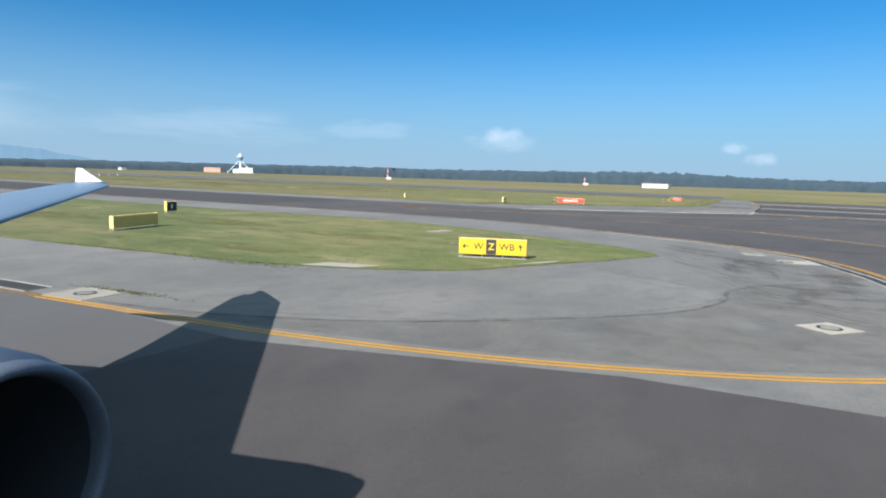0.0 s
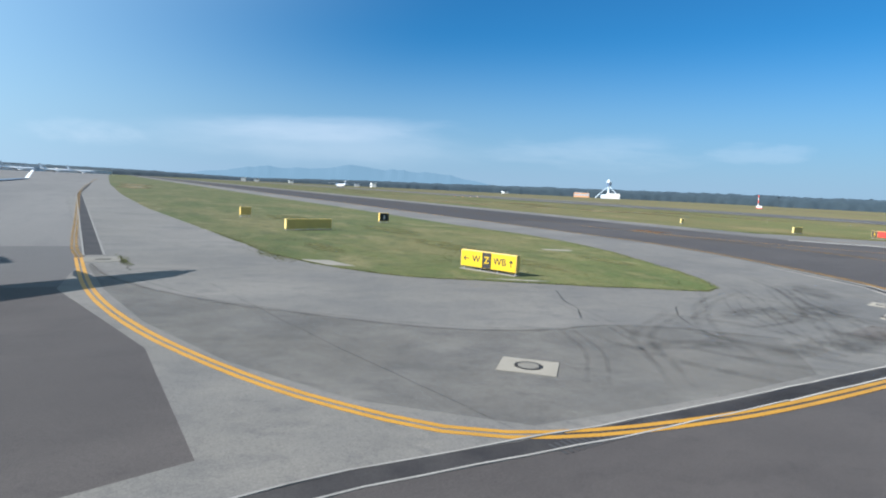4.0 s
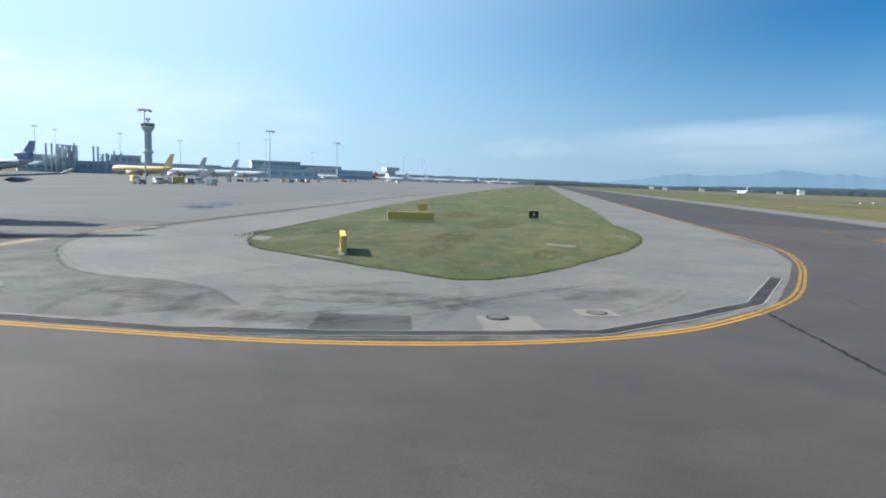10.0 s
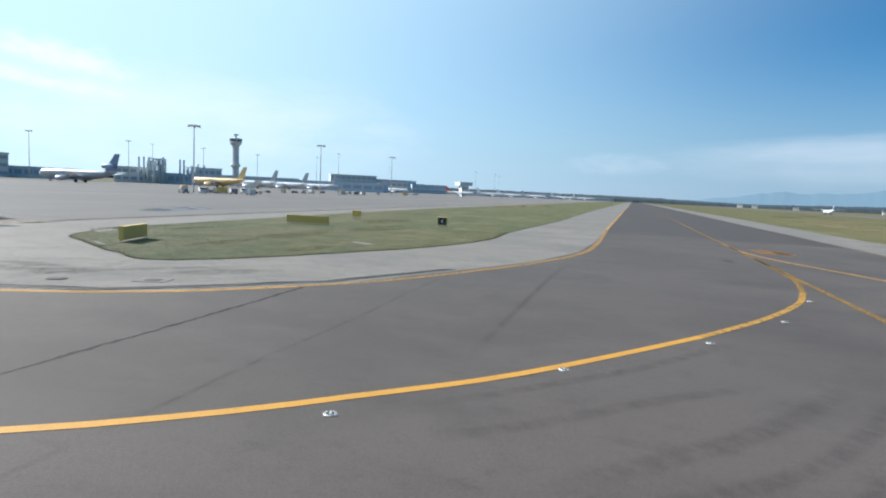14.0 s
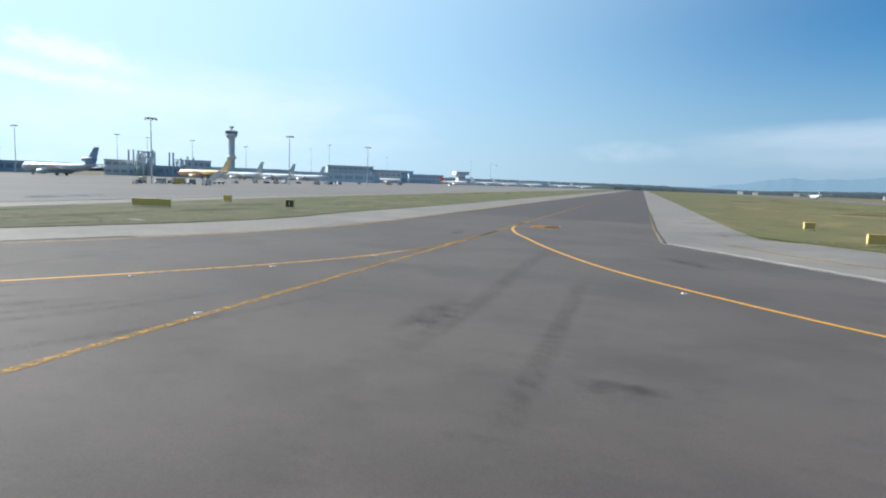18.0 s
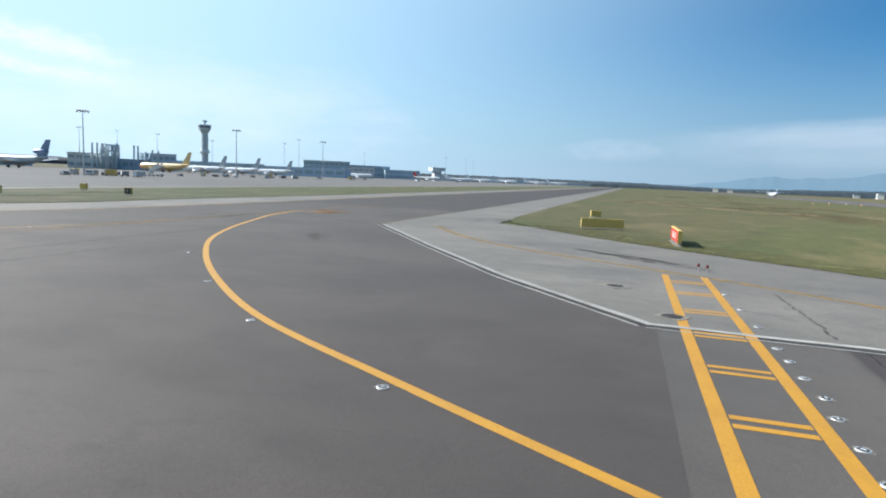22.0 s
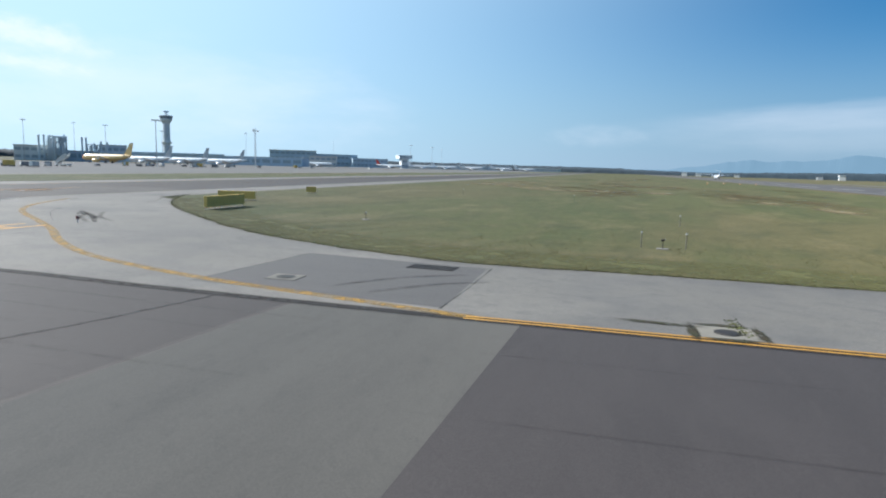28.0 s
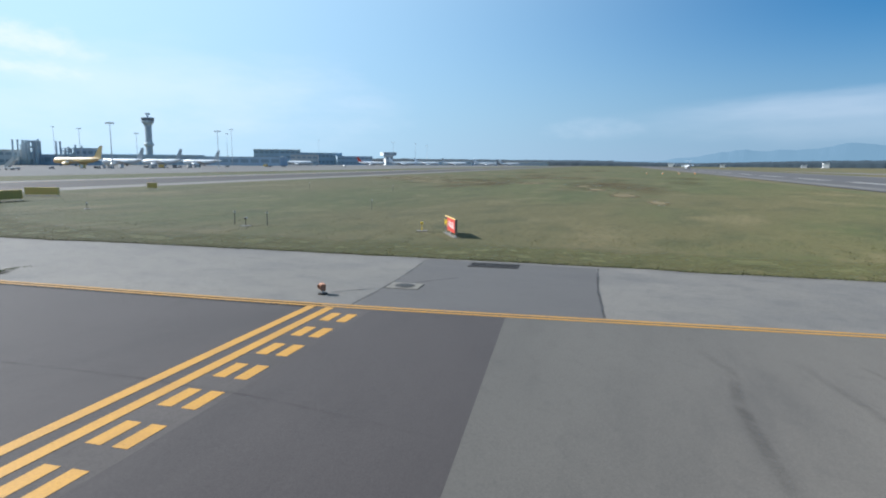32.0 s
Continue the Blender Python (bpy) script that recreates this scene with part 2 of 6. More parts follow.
M["slab_pale"] = material("pale_concrete_strip", (0.0845, 0.0770, 0.0678), 0.88, 0, (
    (0.25, 0.45, 0.7, (0.0669, 0.0616, 0.0554), 0.8, (5.0, -28)), (0.11, 0.42, 0.62, (0.0950, 0.0867, 0.0757), 0.8, (3.0, -28)), (1.5, 0.55, 0.8, (0.0589, 0.0546, 0.0502), 0.5, (2.0, 0))), 0.12, 40, 0.2, 80, dust=0.015)
M["slab_mid"] = material("patched_shoulder_asphalt", (0.0690, 0.0640, 0.0615), 0.79, 0, (
    (0.4, 0.45, 0.7, (0.0590, 0.0550, 0.0540), 0.7, (3.0, 62)), (2.0, 0.55, 0.8, (0.0490, 0.0460, 0.0455), 0.5, (2.0, 0))), 0.12, 40, 0.2, 80, dust=0.015)
M["asphalt_south"] = material("dark_worn_asphalt", (0.0363, 0.0308, 0.0302), 0.83, 0, (
    (0.05, 0.42, 0.60, (0.0437, 0.0373, 0.0361), 0.85, (1.6, 62)), (0.16, 0.47, 0.66, (0.0299, 0.0255, 0.0253), 0.75, (2.5, -28)), (0.5, 0.52, 0.68, (0.0423, 0.0363, 0.0350), 0.5, (5.0, -28)),
    (6.0, 0.58, 0.80, (0.0276, 0.0236, 0.0232), 0.5, (1.0, 0))), 0.20, 45, 0.25, 90, dust=0.015)
M["asphalt_mid"] = material("worn_mid_grey_asphalt", (0.0640, 0.0575, 0.0530), 0.85, 0, (
    (0.10, 0.42, 0.62, (0.0730, 0.0660, 0.0600), 0.85, (1.3, 62)), (0.4, 0.46, 0.66, (0.0560, 0.0505, 0.0475), 0.7, (2.0, 30)), (2.2, 0.55, 0.78, (0.0470, 0.0430, 0.0410), 0.5, (1.3, 0))), 0.18, 40, 0.25, 80, dust=0.015)
M["band"] = worn(material("shoulder_band_asphalt", (0.0800, 0.0745, 0.0695), 0.88, 0, (
    (0.12, 0.42, 0.62, (0.0930, 0.0870, 0.0800), 0.85, (1.3, 62)), (0.5, 0.46, 0.66, (0.0600, 0.0560, 0.0530), 0.7, (1.6, 40)), (2.4, 0.55, 0.76, (0.0500, 0.0470, 0.0450), 0.55, (1.3, 0))), 0.18, 38, 0.25, 80), 0.5, 0.24, 0.56, 0.28)
M["apron"] = material("apron_concrete", (0.1220, 0.1140, 0.1070), 0.85, 0, (
    (0.012, 0.40, 0.60, (0.1480, 0.1380, 0.1280), 0.9, (5.0, -28)), (0.05, 0.50, 0.72, (0.0960, 0.0915, 0.0890), 0.7, (6.0, -28))), 0.08, 5, 0.1, 20)
M["grass"] = material("mown_grass", (0.0640, 0.0725, 0.0210), 0.95, 0, (
    (0.08, 0.42, 0.58, (0.0430, 0.0600, 0.0160), 0.9, (2.5, -28)), (0.055, 0.46, 0.60, (0.1080, 0.0930, 0.0390), 0.80, (2.2, -28)), (0.16, 0.53, 0.66, (0.1420, 0.1190, 0.0590), 0.70, (2.0, -28)),
    (0.40, 0.48, 0.64, (0.0370, 0.0470, 0.0143), 0.75, (1.8, -28)), (1.3, 0.50, 0.68, (0.1000, 0.0900, 0.0380), 0.65, (1.4, 0)), (5.0, 0.52, 0.75, (0.0360, 0.0440, 0.0140), 0.6, (1.2, 0))), 0.30, 25, 0.6, 30)
M["field_grass"] = material("mown_field_grass", (0.0640, 0.0700, 0.0196), 0.95, 0, (
    (0.035, 0.40, 0.58, (0.0430, 0.0560, 0.0140), 0.9, (1.6, 152)), (0.016, 0.46, 0.58, (0.0960, 0.0740, 0.0290), 0.70, (1.8, 152)), (0.06, 0.53, 0.63, (0.1500, 0.1170, 0.0560), 0.6, (2.2, 152)),
    (0.15, 0.50, 0.66, (0.0330, 0.0390, 0.0120), 0.7, (1.8, 140)), (0.34, 0.52, 0.67, (0.1080, 0.0900, 0.0370), 0.6, (1.6, 152)), (0.9, 0.48, 0.66, (0.0860, 0.0760, 0.0290), 0.75, (1.3, 62)), (2.2, 0.50, 0.68, (0.0330, 0.0380, 0.0120), 0.75, (1.3, 152)), (5.0, 0.52, 0.72, (0.0980, 0.0840, 0.0350), 0.5, (1.0, 0))), 0.34, 20, 0.5, 25)
M["field"] = material("dry_airfield_grass", (0.0780, 0.0728, 0.0292), 0.95, 0, (
    (0.010, 0.42, 0.58, (0.1170, 0.0832, 0.0386), 0.85, (7.0, -28)), (0.03, 0.45, 0.62, (0.0520, 0.0611, 0.0199), 0.8, (6.0, -28)),
    (0.4, 0.5, 0.75, (0.0949, 0.0793, 0.0316), 0.5, (1.5, 0))), 0.2, 6, 0.3, 10)
M["brown_grass"] = feathered(worn(material("brown_dry_grass", (0.0980, 0.0690, 0.0310), 0.95, 0, ((0.10, 0.44, 0.64, (0.0720, 0.0620, 0.0250), 0.8, (2.0, 152)), (0.5, 0.5, 0.7, (0.1300, 0.1000, 0.0480), 0.6, (2.0, 152))), 0.3, 12), 0.06, 0.34, 0.68, 0.62, 2.0, 152))
M["tussock"] = material("straw_tussock_blade", (0.105, 0.100, 0.038), 0.85, 0, ((0.8, 0.42, 0.62, (0.160, 0.135, 0.066), 0.85, (1.0, 0)), (3.0, 0.5, 0.7, (0.062, 0.070, 0.022), 0.8, (1.0, 0))), 0.3, 14)
M["blade"] = material("grass_blade", (0.0570, 0.0645, 0.0169), 0.8, 0, (
    (0.5, 0.45, 0.65, (0.0918, 0.0794, 0.0322), 0.8, (1.0, 0)),), 0.3, 12)
M["weed"] = material("weed_leaf", (0.0720, 0.0810, 0.0270), 0.8, 0, ((2.0, 0.5, 0.7, (0.1170, 0.0930, 0.0450), 0.7, (1.0, 0)),), 0.3, 20)
M["paint"] = worn(material("yellow_marking_paint", (0.3522, 0.1750, 0.0120), 0.6, 0, ((1.2, 0.45, 0.75, (0.2668, 0.1320, 0.0140), 0.8, (1.0, 0)),), 0.12, 30), 9, 0.14, 0.36, 1.0)
M["paint_mid"] = worn(material("dirty_yellow_paint", (0.3000, 0.1560, 0.0160), 0.7, 0, ((1.2, 0.42, 0.68, (0.1900, 0.1080, 0.0220), 0.9, (1.0, 0)),), 0.15, 30), 5, 0.24, 0.50, 0.92)
M["paint_old"] = worn(material("faded_yellow_paint", (0.2400, 0.1330, 0.0190), 0.75, 0, ((1.5, 0.45, 0.75, (0.1800, 0.1050, 0.0250), 0.8, (1.0, 0)),), 0.15, 30), 3.5, 0.30, 0.62, 0.85)
M["paint_faint"] = worn(material("nearly_gone_yellow_paint", (0.2700, 0.1560, 0.0300), 0.8, 0, ((1.0, 0.42, 0.70, (0.1700, 0.1200, 0.0520), 0.9, (1.0, 0)),), 0.15, 30), 2.2, 0.28, 0.62, 0.80)
M["paint_white"] = worn(material("worn_white_paint", (0.2800, 0.2688, 0.2464), 0.7, 0, (), 0.15, 20), 3.0, 0.3, 0.5, 0.95)
M["kerb"] = material("drain_kerb_concrete", (0.200, 0.190, 0.175), 0.85, 0, ((1.5, 0.45, 0.7, (0.140, 0.130, 0.118), 0.8, (1, 0)),), 0.12, 30, 0.2, 40)
M["kerb_white"] = material("whitewashed_kerb", (0.2812, 0.2738, 0.2553), 0.85, 0, ((1.2, 0.48, 0.7, (0.1480, 0.1406, 0.1295), 0.8, (1, 0)),), 0.15, 30, 0.2, 40)
M["plate"] = material("manhole_concrete", (0.1789, 0.1644, 0.1378), 0.85, 0, ((1.2, 0.45, 0.7, (0.1402, 0.1282, 0.1088), 0.8, (1, 0)),), 0.1, 40, 0.15, 60)
M["iron"] = material("cast_iron", (0.0300, 0.0260, 0.0230), 0.6, 0.4, ((8, 0.45, 0.7, (0.0500, 0.0350, 0.0250), 0.6, (1, 0)),), 0.2, 60)
M["slot"] = material("drain_channel_dark", (0.0190, 0.0170, 0.0175), 0.8, 0, ((0.7, 0.42, 0.62, (0.0420, 0.0380, 0.0360), 0.8, (1, 0)), (3, 0.45, 0.7, (0.0300, 0.0260, 0.0250), 0.7, (1, 0))), 0.2, 40)
M["tar"] = worn(material("crack_sealing_tar", (0.0099, 0.0096, 0.0099), 0.7, 0, (), 0.2, 30), 2.2, 0.25, 0.62, 0.58)
M["tar_thick"] = worn(material("thick_sealing_tar", (0.0150, 0.0132, 0.0133), 0.75, 0, (), 0.2, 30), 2.4, 0.18, 0.52, 0.72)
M["rubber"] = feathered(worn(material("tyre_rubber_marks", (0.0162, 0.0155, 0.0155), 0.85, 0, (), 0.2, 30), 1.6, 0.36, 0.76, 0.27, 2.0, 25))
M["stain"] = feathered(worn(material("dark_surface_stain", (0.0180, 0.0171, 0.0171), 0.85, 0, (), 0.2, 30), 1.3, 0.36, 0.74, 0.46))
M["damp"] = feathered(worn(material("damp_concrete", (0.060, 0.068, 0.085), 0.35), 0.35, 0.25, 0.55, 0.8))
M["joint"] = feathered(worn(material("faint_joint_tar", (0.0180, 0.0171, 0.0171), 0.85, 0, (), 0.2, 30), 1.3, 0.34, 0.72, 0.30))
M["dirt"] = feathered(worn(material("dark_joint_dirt", (0.016, 0.014, 0.014), 0.9, 0, ((3.0, 0.45, 0.7, (0.026, 0.021, 0.018), 0.7, (1, 0)),), 0.3, 30), 1.2, 0.22, 0.50, 0.95))
M["dry_grass"] = feathered(worn(material("straw_dry_grass", (0.150, 0.118, 0.060), 0.95, 0, ((0.6, 0.45, 0.7, (0.120, 0.095, 0.048), 0.8, (1, 0)),), 0.3, 20), 0.35, 0.24, 0.52, 0.95))
M["fringe_grass"] = feathered(worn(material("yellowed_fringe_grass", (0.090, 0.088, 0.030), 0.95, 0, ((0.8, 0.45, 0.68, (0.060, 0.066, 0.022), 0.8, (1, 0)), (3.0, 0.5, 0.72, (0.120, 0.105, 0.045), 0.7, (1, 0))), 0.3, 20), 0.5, 0.30, 0.60, 0.85))
M["moss"] = feathered(worn(material("brown_green_moss", (0.0280, 0.0280, 0.0126), 0.95, 0, ((3.0, 0.45, 0.7, (0.0350, 0.0224, 0.0126), 0.8, (1, 0)),), 0.3, 30), 2.5, 0.30, 0.50, 0.95))
M["sign_yellow"] = material("sign_yellow_face", (0.4960, 0.3286, 0.0050), 0.45, 0, ((2.0, 0.5, 0.8, (0.4340, 0.2790, 0.0093), 0.5, (1, 0)),), 0.03, 20)
M["sign_black"] = material("sign_black_face", (0.018, 0.018, 0.018), 0.5)
M["sign_red"] = material("sign_red_face", (0.3720, 0.0248, 0.0155), 0.5, 0, ((2.0, 0.5, 0.8, (0.3224, 0.0310, 0.0186), 0.5, (1, 0)),), 0.03, 20)
M["sign_white"] = material("sign_white_legend", (0.6000, 0.5850, 0.5550), 0.5)
M["lane_paint"] = worn(material("worn_orange_lane_paint", (0.2160, 0.1105, 0.0385), 0.8, 0, (), 0.2, 30), 1.4, 0.32, 0.62, 0.75)
M["sign_case"] = material("ochre_sign_casing", (0.540, 0.375, 0.100), 0.6, 0, ((1.5, 0.45, 0.7, (0.450, 0.320, 0.095), 0.7, (1, 0)),), 0.05, 15)
M["grating"] = material("dull_iron_grating", (0.030, 0.028, 0.028), 0.7, 0.0, (), 0.2, 30)
M["cover"] = material("dusty_cover_concrete", (0.120, 0.112, 0.098), 0.9, 0, ((4.0, 0.45, 0.7, (0.085, 0.080, 0.070), 0.7, (1, 0)),), 0.15, 40)
M["lamp_faded"] = material("faded_orange_lamp_body", (0.30, 0.14, 0.075), 0.7, 0, ((12.0, 0.45, 0.7, (0.20, 0.11, 0.08), 0.7, (1, 0)),), 0.1, 30)
M["lamp_dark"] = material("dark_red_lamp_glass", (0.10, 0.016, 0.014), 0.3)
M["steel"] = material("galvanised_steel", (0.42, 0.43, 0.44), 0.5, 0.6, (), 0.08, 10)
M["glass_lens"] = material("inset_light_lens", (0.55, 0.57, 0.58), 0.15, 0.3)
M["white"] = material("white_aircraft_paint", (0.600, 0.620, 0.640), 0.3, 0, ((0.3, 0.45, 0.7, (0.540, 0.560, 0.585), 0.6, (1, 0)),), 0.03, 5, coat=0.3)
# Yellow is washed out in the paint itself to imitate haze.
M["yellow_plane"] = material("hazed_yellow_paint", (0.620, 0.420, 0.170), 0.4, 0, ((0.3, 0.45, 0.7, (0.570, 0.380, 0.150), 0.6, (1, 0)),), 0.03, 5, coat=0.3)
# White hull greyed in its base colour, as haze would do.
M["hull_grey"] = material("hazed_grey_hull_paint", (0.30, 0.335, 0.36), 0.4, 0, ((0.3, 0.45, 0.7, (0.26, 0.295, 0.32), 0.6, (1, 0)),), 0.03, 5)
M["red_plane"] = material("red_aircraft_paint", (0.50, 0.05, 0.03), 0.35)
M["tail_grey"] = material("grey_tail_paint", (0.30, 0.33, 0.36), 0.4, 0, ((0.4, 0.45, 0.6, (0.42, 0.45, 0.47), 0.8, (1, 0)),), 0.03, 5)
# Navy lifted towards pale blue: haze put into the paint colour.
M["tail_blue"] = material("hazed_navy_paint", (0.130, 0.190, 0.290), 0.4)
M["wing_metal"] = material("blue_grey_wing_skin", (0.105, 0.145, 0.195), 0.42, 0.0, ((0.5, 0.45, 0.7, (0.088, 0.122, 0.168), 0.7, (6, 75)),), 0.03, 8)
M["lip"] = material("dull_intake_lip", (0.085, 0.10, 0.125), 0.5, 0.2)
M["cowl"] = material("dark_blue_engine_cowl", (0.050, 0.064, 0.092), 0.45, 0.0, ((0.8, 0.45, 0.7, (0.040, 0.052, 0.076), 0.7, (4, 10)),), 0.05, 8)
# Far glazing is lightened in its colour to imitate haze.
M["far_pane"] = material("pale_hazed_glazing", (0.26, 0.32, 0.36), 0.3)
M["intake"] = material("dark_intake_lining", (0.030, 0.032, 0.038), 0.5)
M["tyre"] = material("black_tyre", (0.02, 0.02, 0.02), 0.8)
M["window_dark"] = material("dark_glazing", (0.10, 0.12, 0.145), 0.2)
# Concrete and cladding colours below are lifted and blued to imitate distance haze.
M["concrete_hazed"] = material("hazed_tower_concrete", (0.46, 0.52, 0.57), 0.8, 0, ((0.15, 0.45, 0.7, (0.33, 0.37, 0.41), 0.7, (1, 0)),), 0.06, 2)
M["hall_dark"] = material("hazed_steel_cladding", (0.500, 0.570, 0.625), 0.7, 0, ((0.1, 0.45, 0.7, (0.430, 0.500, 0.555), 0.7, (1, 0)),), 0.05, 2)
M["hall_grey"] = material("hazed_metal_cladding", (0.5616, 0.6000, 0.6111), 0.7, 0, ((0.1, 0.45, 0.7, (0.4784, 0.5200, 0.5335), 0.7, (1, 0)),), 0.05, 2)
M["slate"] = material("hazed_slate_cladding", (0.390, 0.490, 0.580), 0.6, 0, ((0.1, 0.45, 0.7, (0.335, 0.430, 0.515), 0.7, (1, 0)),), 0.05, 2)
M["case_end"] = material("pale_yellow_end_cap", (0.560, 0.430, 0.150), 0.55, 0, ((2.0, 0.45, 0.7, (0.48, 0.37, 0.14), 0.6, (1, 0)),), 0.05, 15)
M["wall_white"] = material("white_rendered_wall", (0.5400, 0.5325, 0.5100), 0.8, 0, ((0.3, 0.45, 0.7, (0.4725, 0.4650, 0.4500), 0.6, (1, 0)),), 0.04, 3)
M["wall_orange"] = material("orange_brick_wall", (0.52, 0.26, 0.13), 0.8, 0, ((0.6, 0.45, 0.7, (0.42, 0.22, 0.12), 0.6, (1, 0)),), 0.08, 3)
M["red_band"] = material("red_obstacle_paint", (0.60, 0.07, 0.04), 0.6)
M["orange_lamp"] = material("orange_lamp_body", (0.62, 0.20, 0.03), 0.6)
M["vehicle_grey"] = material("grey_vehicle_paint", (0.16, 0.17, 0.18), 0.5, vary=0.4)
M["vehicle_white"] = material("white_vehicle_paint", (0.4650, 0.4650, 0.4500), 0.5, vary=0.15)
M["vehicle_yellow"] = material("yellow_vehicle_paint", (0.65, 0.47, 0.04), 0.5)
# Leaf green is shifted to blue: distance haze painted into the base colour.
M["hazed_leaf"] = material("hazed_wood_leaves", (0.022, 0.036, 0.047), 0.95, 0, ((0.010, 0.4, 0.65, (0.029, 0.045, 0.055), 0.8, (1, 0)), (0.06, 0.45, 0.7, (0.016, 0.028, 0.039), 0.7, (1, 0))), 0.15, 0.5)


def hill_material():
    m = bpy.data.materials.new("haze_glow_hills")
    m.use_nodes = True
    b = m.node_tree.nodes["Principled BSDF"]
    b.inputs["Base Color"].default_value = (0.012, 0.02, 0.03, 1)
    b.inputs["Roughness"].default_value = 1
    # Hills emit nothing themselves; this glow stands in for the blue air haze.
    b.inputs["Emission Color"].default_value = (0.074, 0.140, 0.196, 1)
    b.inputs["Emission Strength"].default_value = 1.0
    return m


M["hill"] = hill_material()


# ---- mesh helpers ----
def mesh_object(name, verts, faces, mat, parent=None, label="", smooth=False):
    me = bpy.data.meshes.new(name)
    me.from_pydata([tuple(v) for v in verts], [], faces)
    me.materials.append(mat)
    if smooth:
        me.polygons.foreach_set("use_smooth", [True] * len(me.polygons))
    me.update()
    ob = new(name, me)
    if parent:
        ob.parent = parent
    if label:
        tagged(ob, label)
    return ob


def part(name, bm, mat, parent=None, label="", smooth=False):
    """Links a bmesh as one mesh object, under a thing or a part."""
    me = bpy.data.meshes.new(name)
    bmesh.ops.recalc_face_normals(bm, faces=bm.faces)
    bm.to_mesh(me)
    bm.free()
    me.materials.append(mat)
    if smooth:
        me.polygons.foreach_set("use_smooth", [True] * len(me.polygons))
    ob = new(name, me)
    if parent:
        ob.parent = parent
    if label:
        tagged(ob, label)
    return ob


def thing(name, at, turn, label, category, group=""):
    ob = new(name)
    ob.empty_display_size = 0.3
    ob.matrix_world = pose(*at, 0, 0, turn)
    return tagged(ob, label, category, group)


def block(bm, x0, x1, y0, y1, z0, z1, bevel=0.0):
    m = Matrix.Translation(((x0 + x1) / 2, (y0 + y1) / 2, (z0 + z1) / 2)) @ Matrix.Diagonal((x1 - x0, y1 - y0, z1 - z0, 1))
    made = bmesh.ops.create_cube(bm, size=1, matrix=m)
    if bevel:
        edges = list({e for v in made["verts"] for e in v.link_edges})
        bmesh.ops.bevel(bm, geom=edges, offset=bevel, segments=2, affect="EDGES", profile=0.5)
    return bm


def box(x0, x1, y0, y1, z0, z1, bevel=0.0):
    return block(bmesh.new(), x0, x1, y0, y1, z0, z1, bevel)


def tube(bm, p, q, r0, r1, n=12, caps=True):
    p, q = Vector(p), Vector(q)
    d = q - p
    m = Matrix.Translation((p + q) / 2) @ d.to_track_quat("Z", "Y").to_matrix().to_4x4()
    bmesh.ops.create_cone(bm, cap_ends=caps, segments=n, radius1=r0, radius2=r1, depth=d.length, matrix=m)
    return bm


def loft(rings, closed=True, cap=True):
    """A skin over rings of equally many points."""
    bm = bmesh.new()
    vs = [[bm.verts.new(p) for p in ring] for ring in rings]
    n = len(rings[0])
    for a, b in zip(vs, vs[1:]):
        for k in range(n if closed else n - 1):
            bm.faces.new((a[k], a[(k + 1) % n], b[(k + 1) % n], b[k]))
    if cap:
        bm.faces.new(vs[0])
        bm.faces.new(vs[-1][::-1])
    return bm


def spline(points, step=1.0, closed=False):
    """A smooth line through a few corners, on the plan."""
    p = [Vector(q).to_2d() for q in points]
    n, out = len(p), []
    for k in range(n if closed else n - 1):
        a, b, c, d = (p[(k + o) % n] if closed else p[min(max(k + o, 0), n - 1)] for o in (-1, 0, 1, 2))
        many = max(1, int((c - b).length / step))
        for s in range(many):
            u = s / many
            out.append(0.5 * (2 * b + (c - a) * u + (2 * a - 5 * b + 4 * c - d) * u * u + (3 * b - a - 3 * c + d) * u ** 3))
    if not closed:
        out.append(p[-1])
    return out


def sheet(name, outline, z, mat, label="", kind="structure", category="", thick=0.0, parent=None):
    """A flat sheet with a given outline, with a skirt downwards where it is thick."""
    bm = bmesh.new()
    vs = [bm.verts.new((q[0], q[1], z)) for q in outline]
    edges = [bm.edges.new((vs[k], vs[(k + 1) % len(vs)])) for k in range(len(vs))]
    bmesh.ops.triangle_fill(bm, use_beauty=True, edges=edges)
    if thick:
        low = [bm.verts.new((q[0], q[1], z - thick)) for q in outline]
        for k in range(len(vs)):
            j = (k + 1) % len(vs)
            bm.faces.new((vs[k], vs[j], low[j], low[k]))
    for f in bm.faces:
        f.normal_update()
        if f.normal.z < -0.5:
            f.normal_flip()
    me = bpy.data.meshes.new(name)
    bm.to_mesh(me)
    bm.free()
    me.materials.append(mat)
    ob = new(name, me)
    if parent:
        ob.parent = parent
        return ob
    return tagged(ob, label, category or name.replace("_", " "), "", kind)


def offset_line(line, d):
    out = []
    for k, p in enumerate(line):
        a, b = line[max(k - 1, 0)], line[min(k + 1, len(line) - 1)]
        t = (b - a).normalized()
        out.append(p + Vector((-t.y, t.x)) * d)
    return out


def ribbon(name, line, width, z, mat, shift=0.0, parent=None, label="", category="", kind="", ragged=0.0):
    """A painted line or seam along a line on the plan."""
    left, right = offset_line(line, shift + width / 2), offset_line(line, shift - width / 2)
    verts = []
    for a, b in zip(left, right):
        for q in (a, b):
            j = Vector((random.uniform(-1, 1), random.uniform(-1, 1))) * ragged
            verts.append((q.x + j.x, q.y + j.y, z))
    faces = [(2 * k, 2 * k + 1, 2 * k + 3, 2 * k + 2) for k in range(len(line) - 1)]
    ob = mesh_object(name, verts, faces, mat, parent)
    return tagged(ob, label, category, "", kind) if label else ob


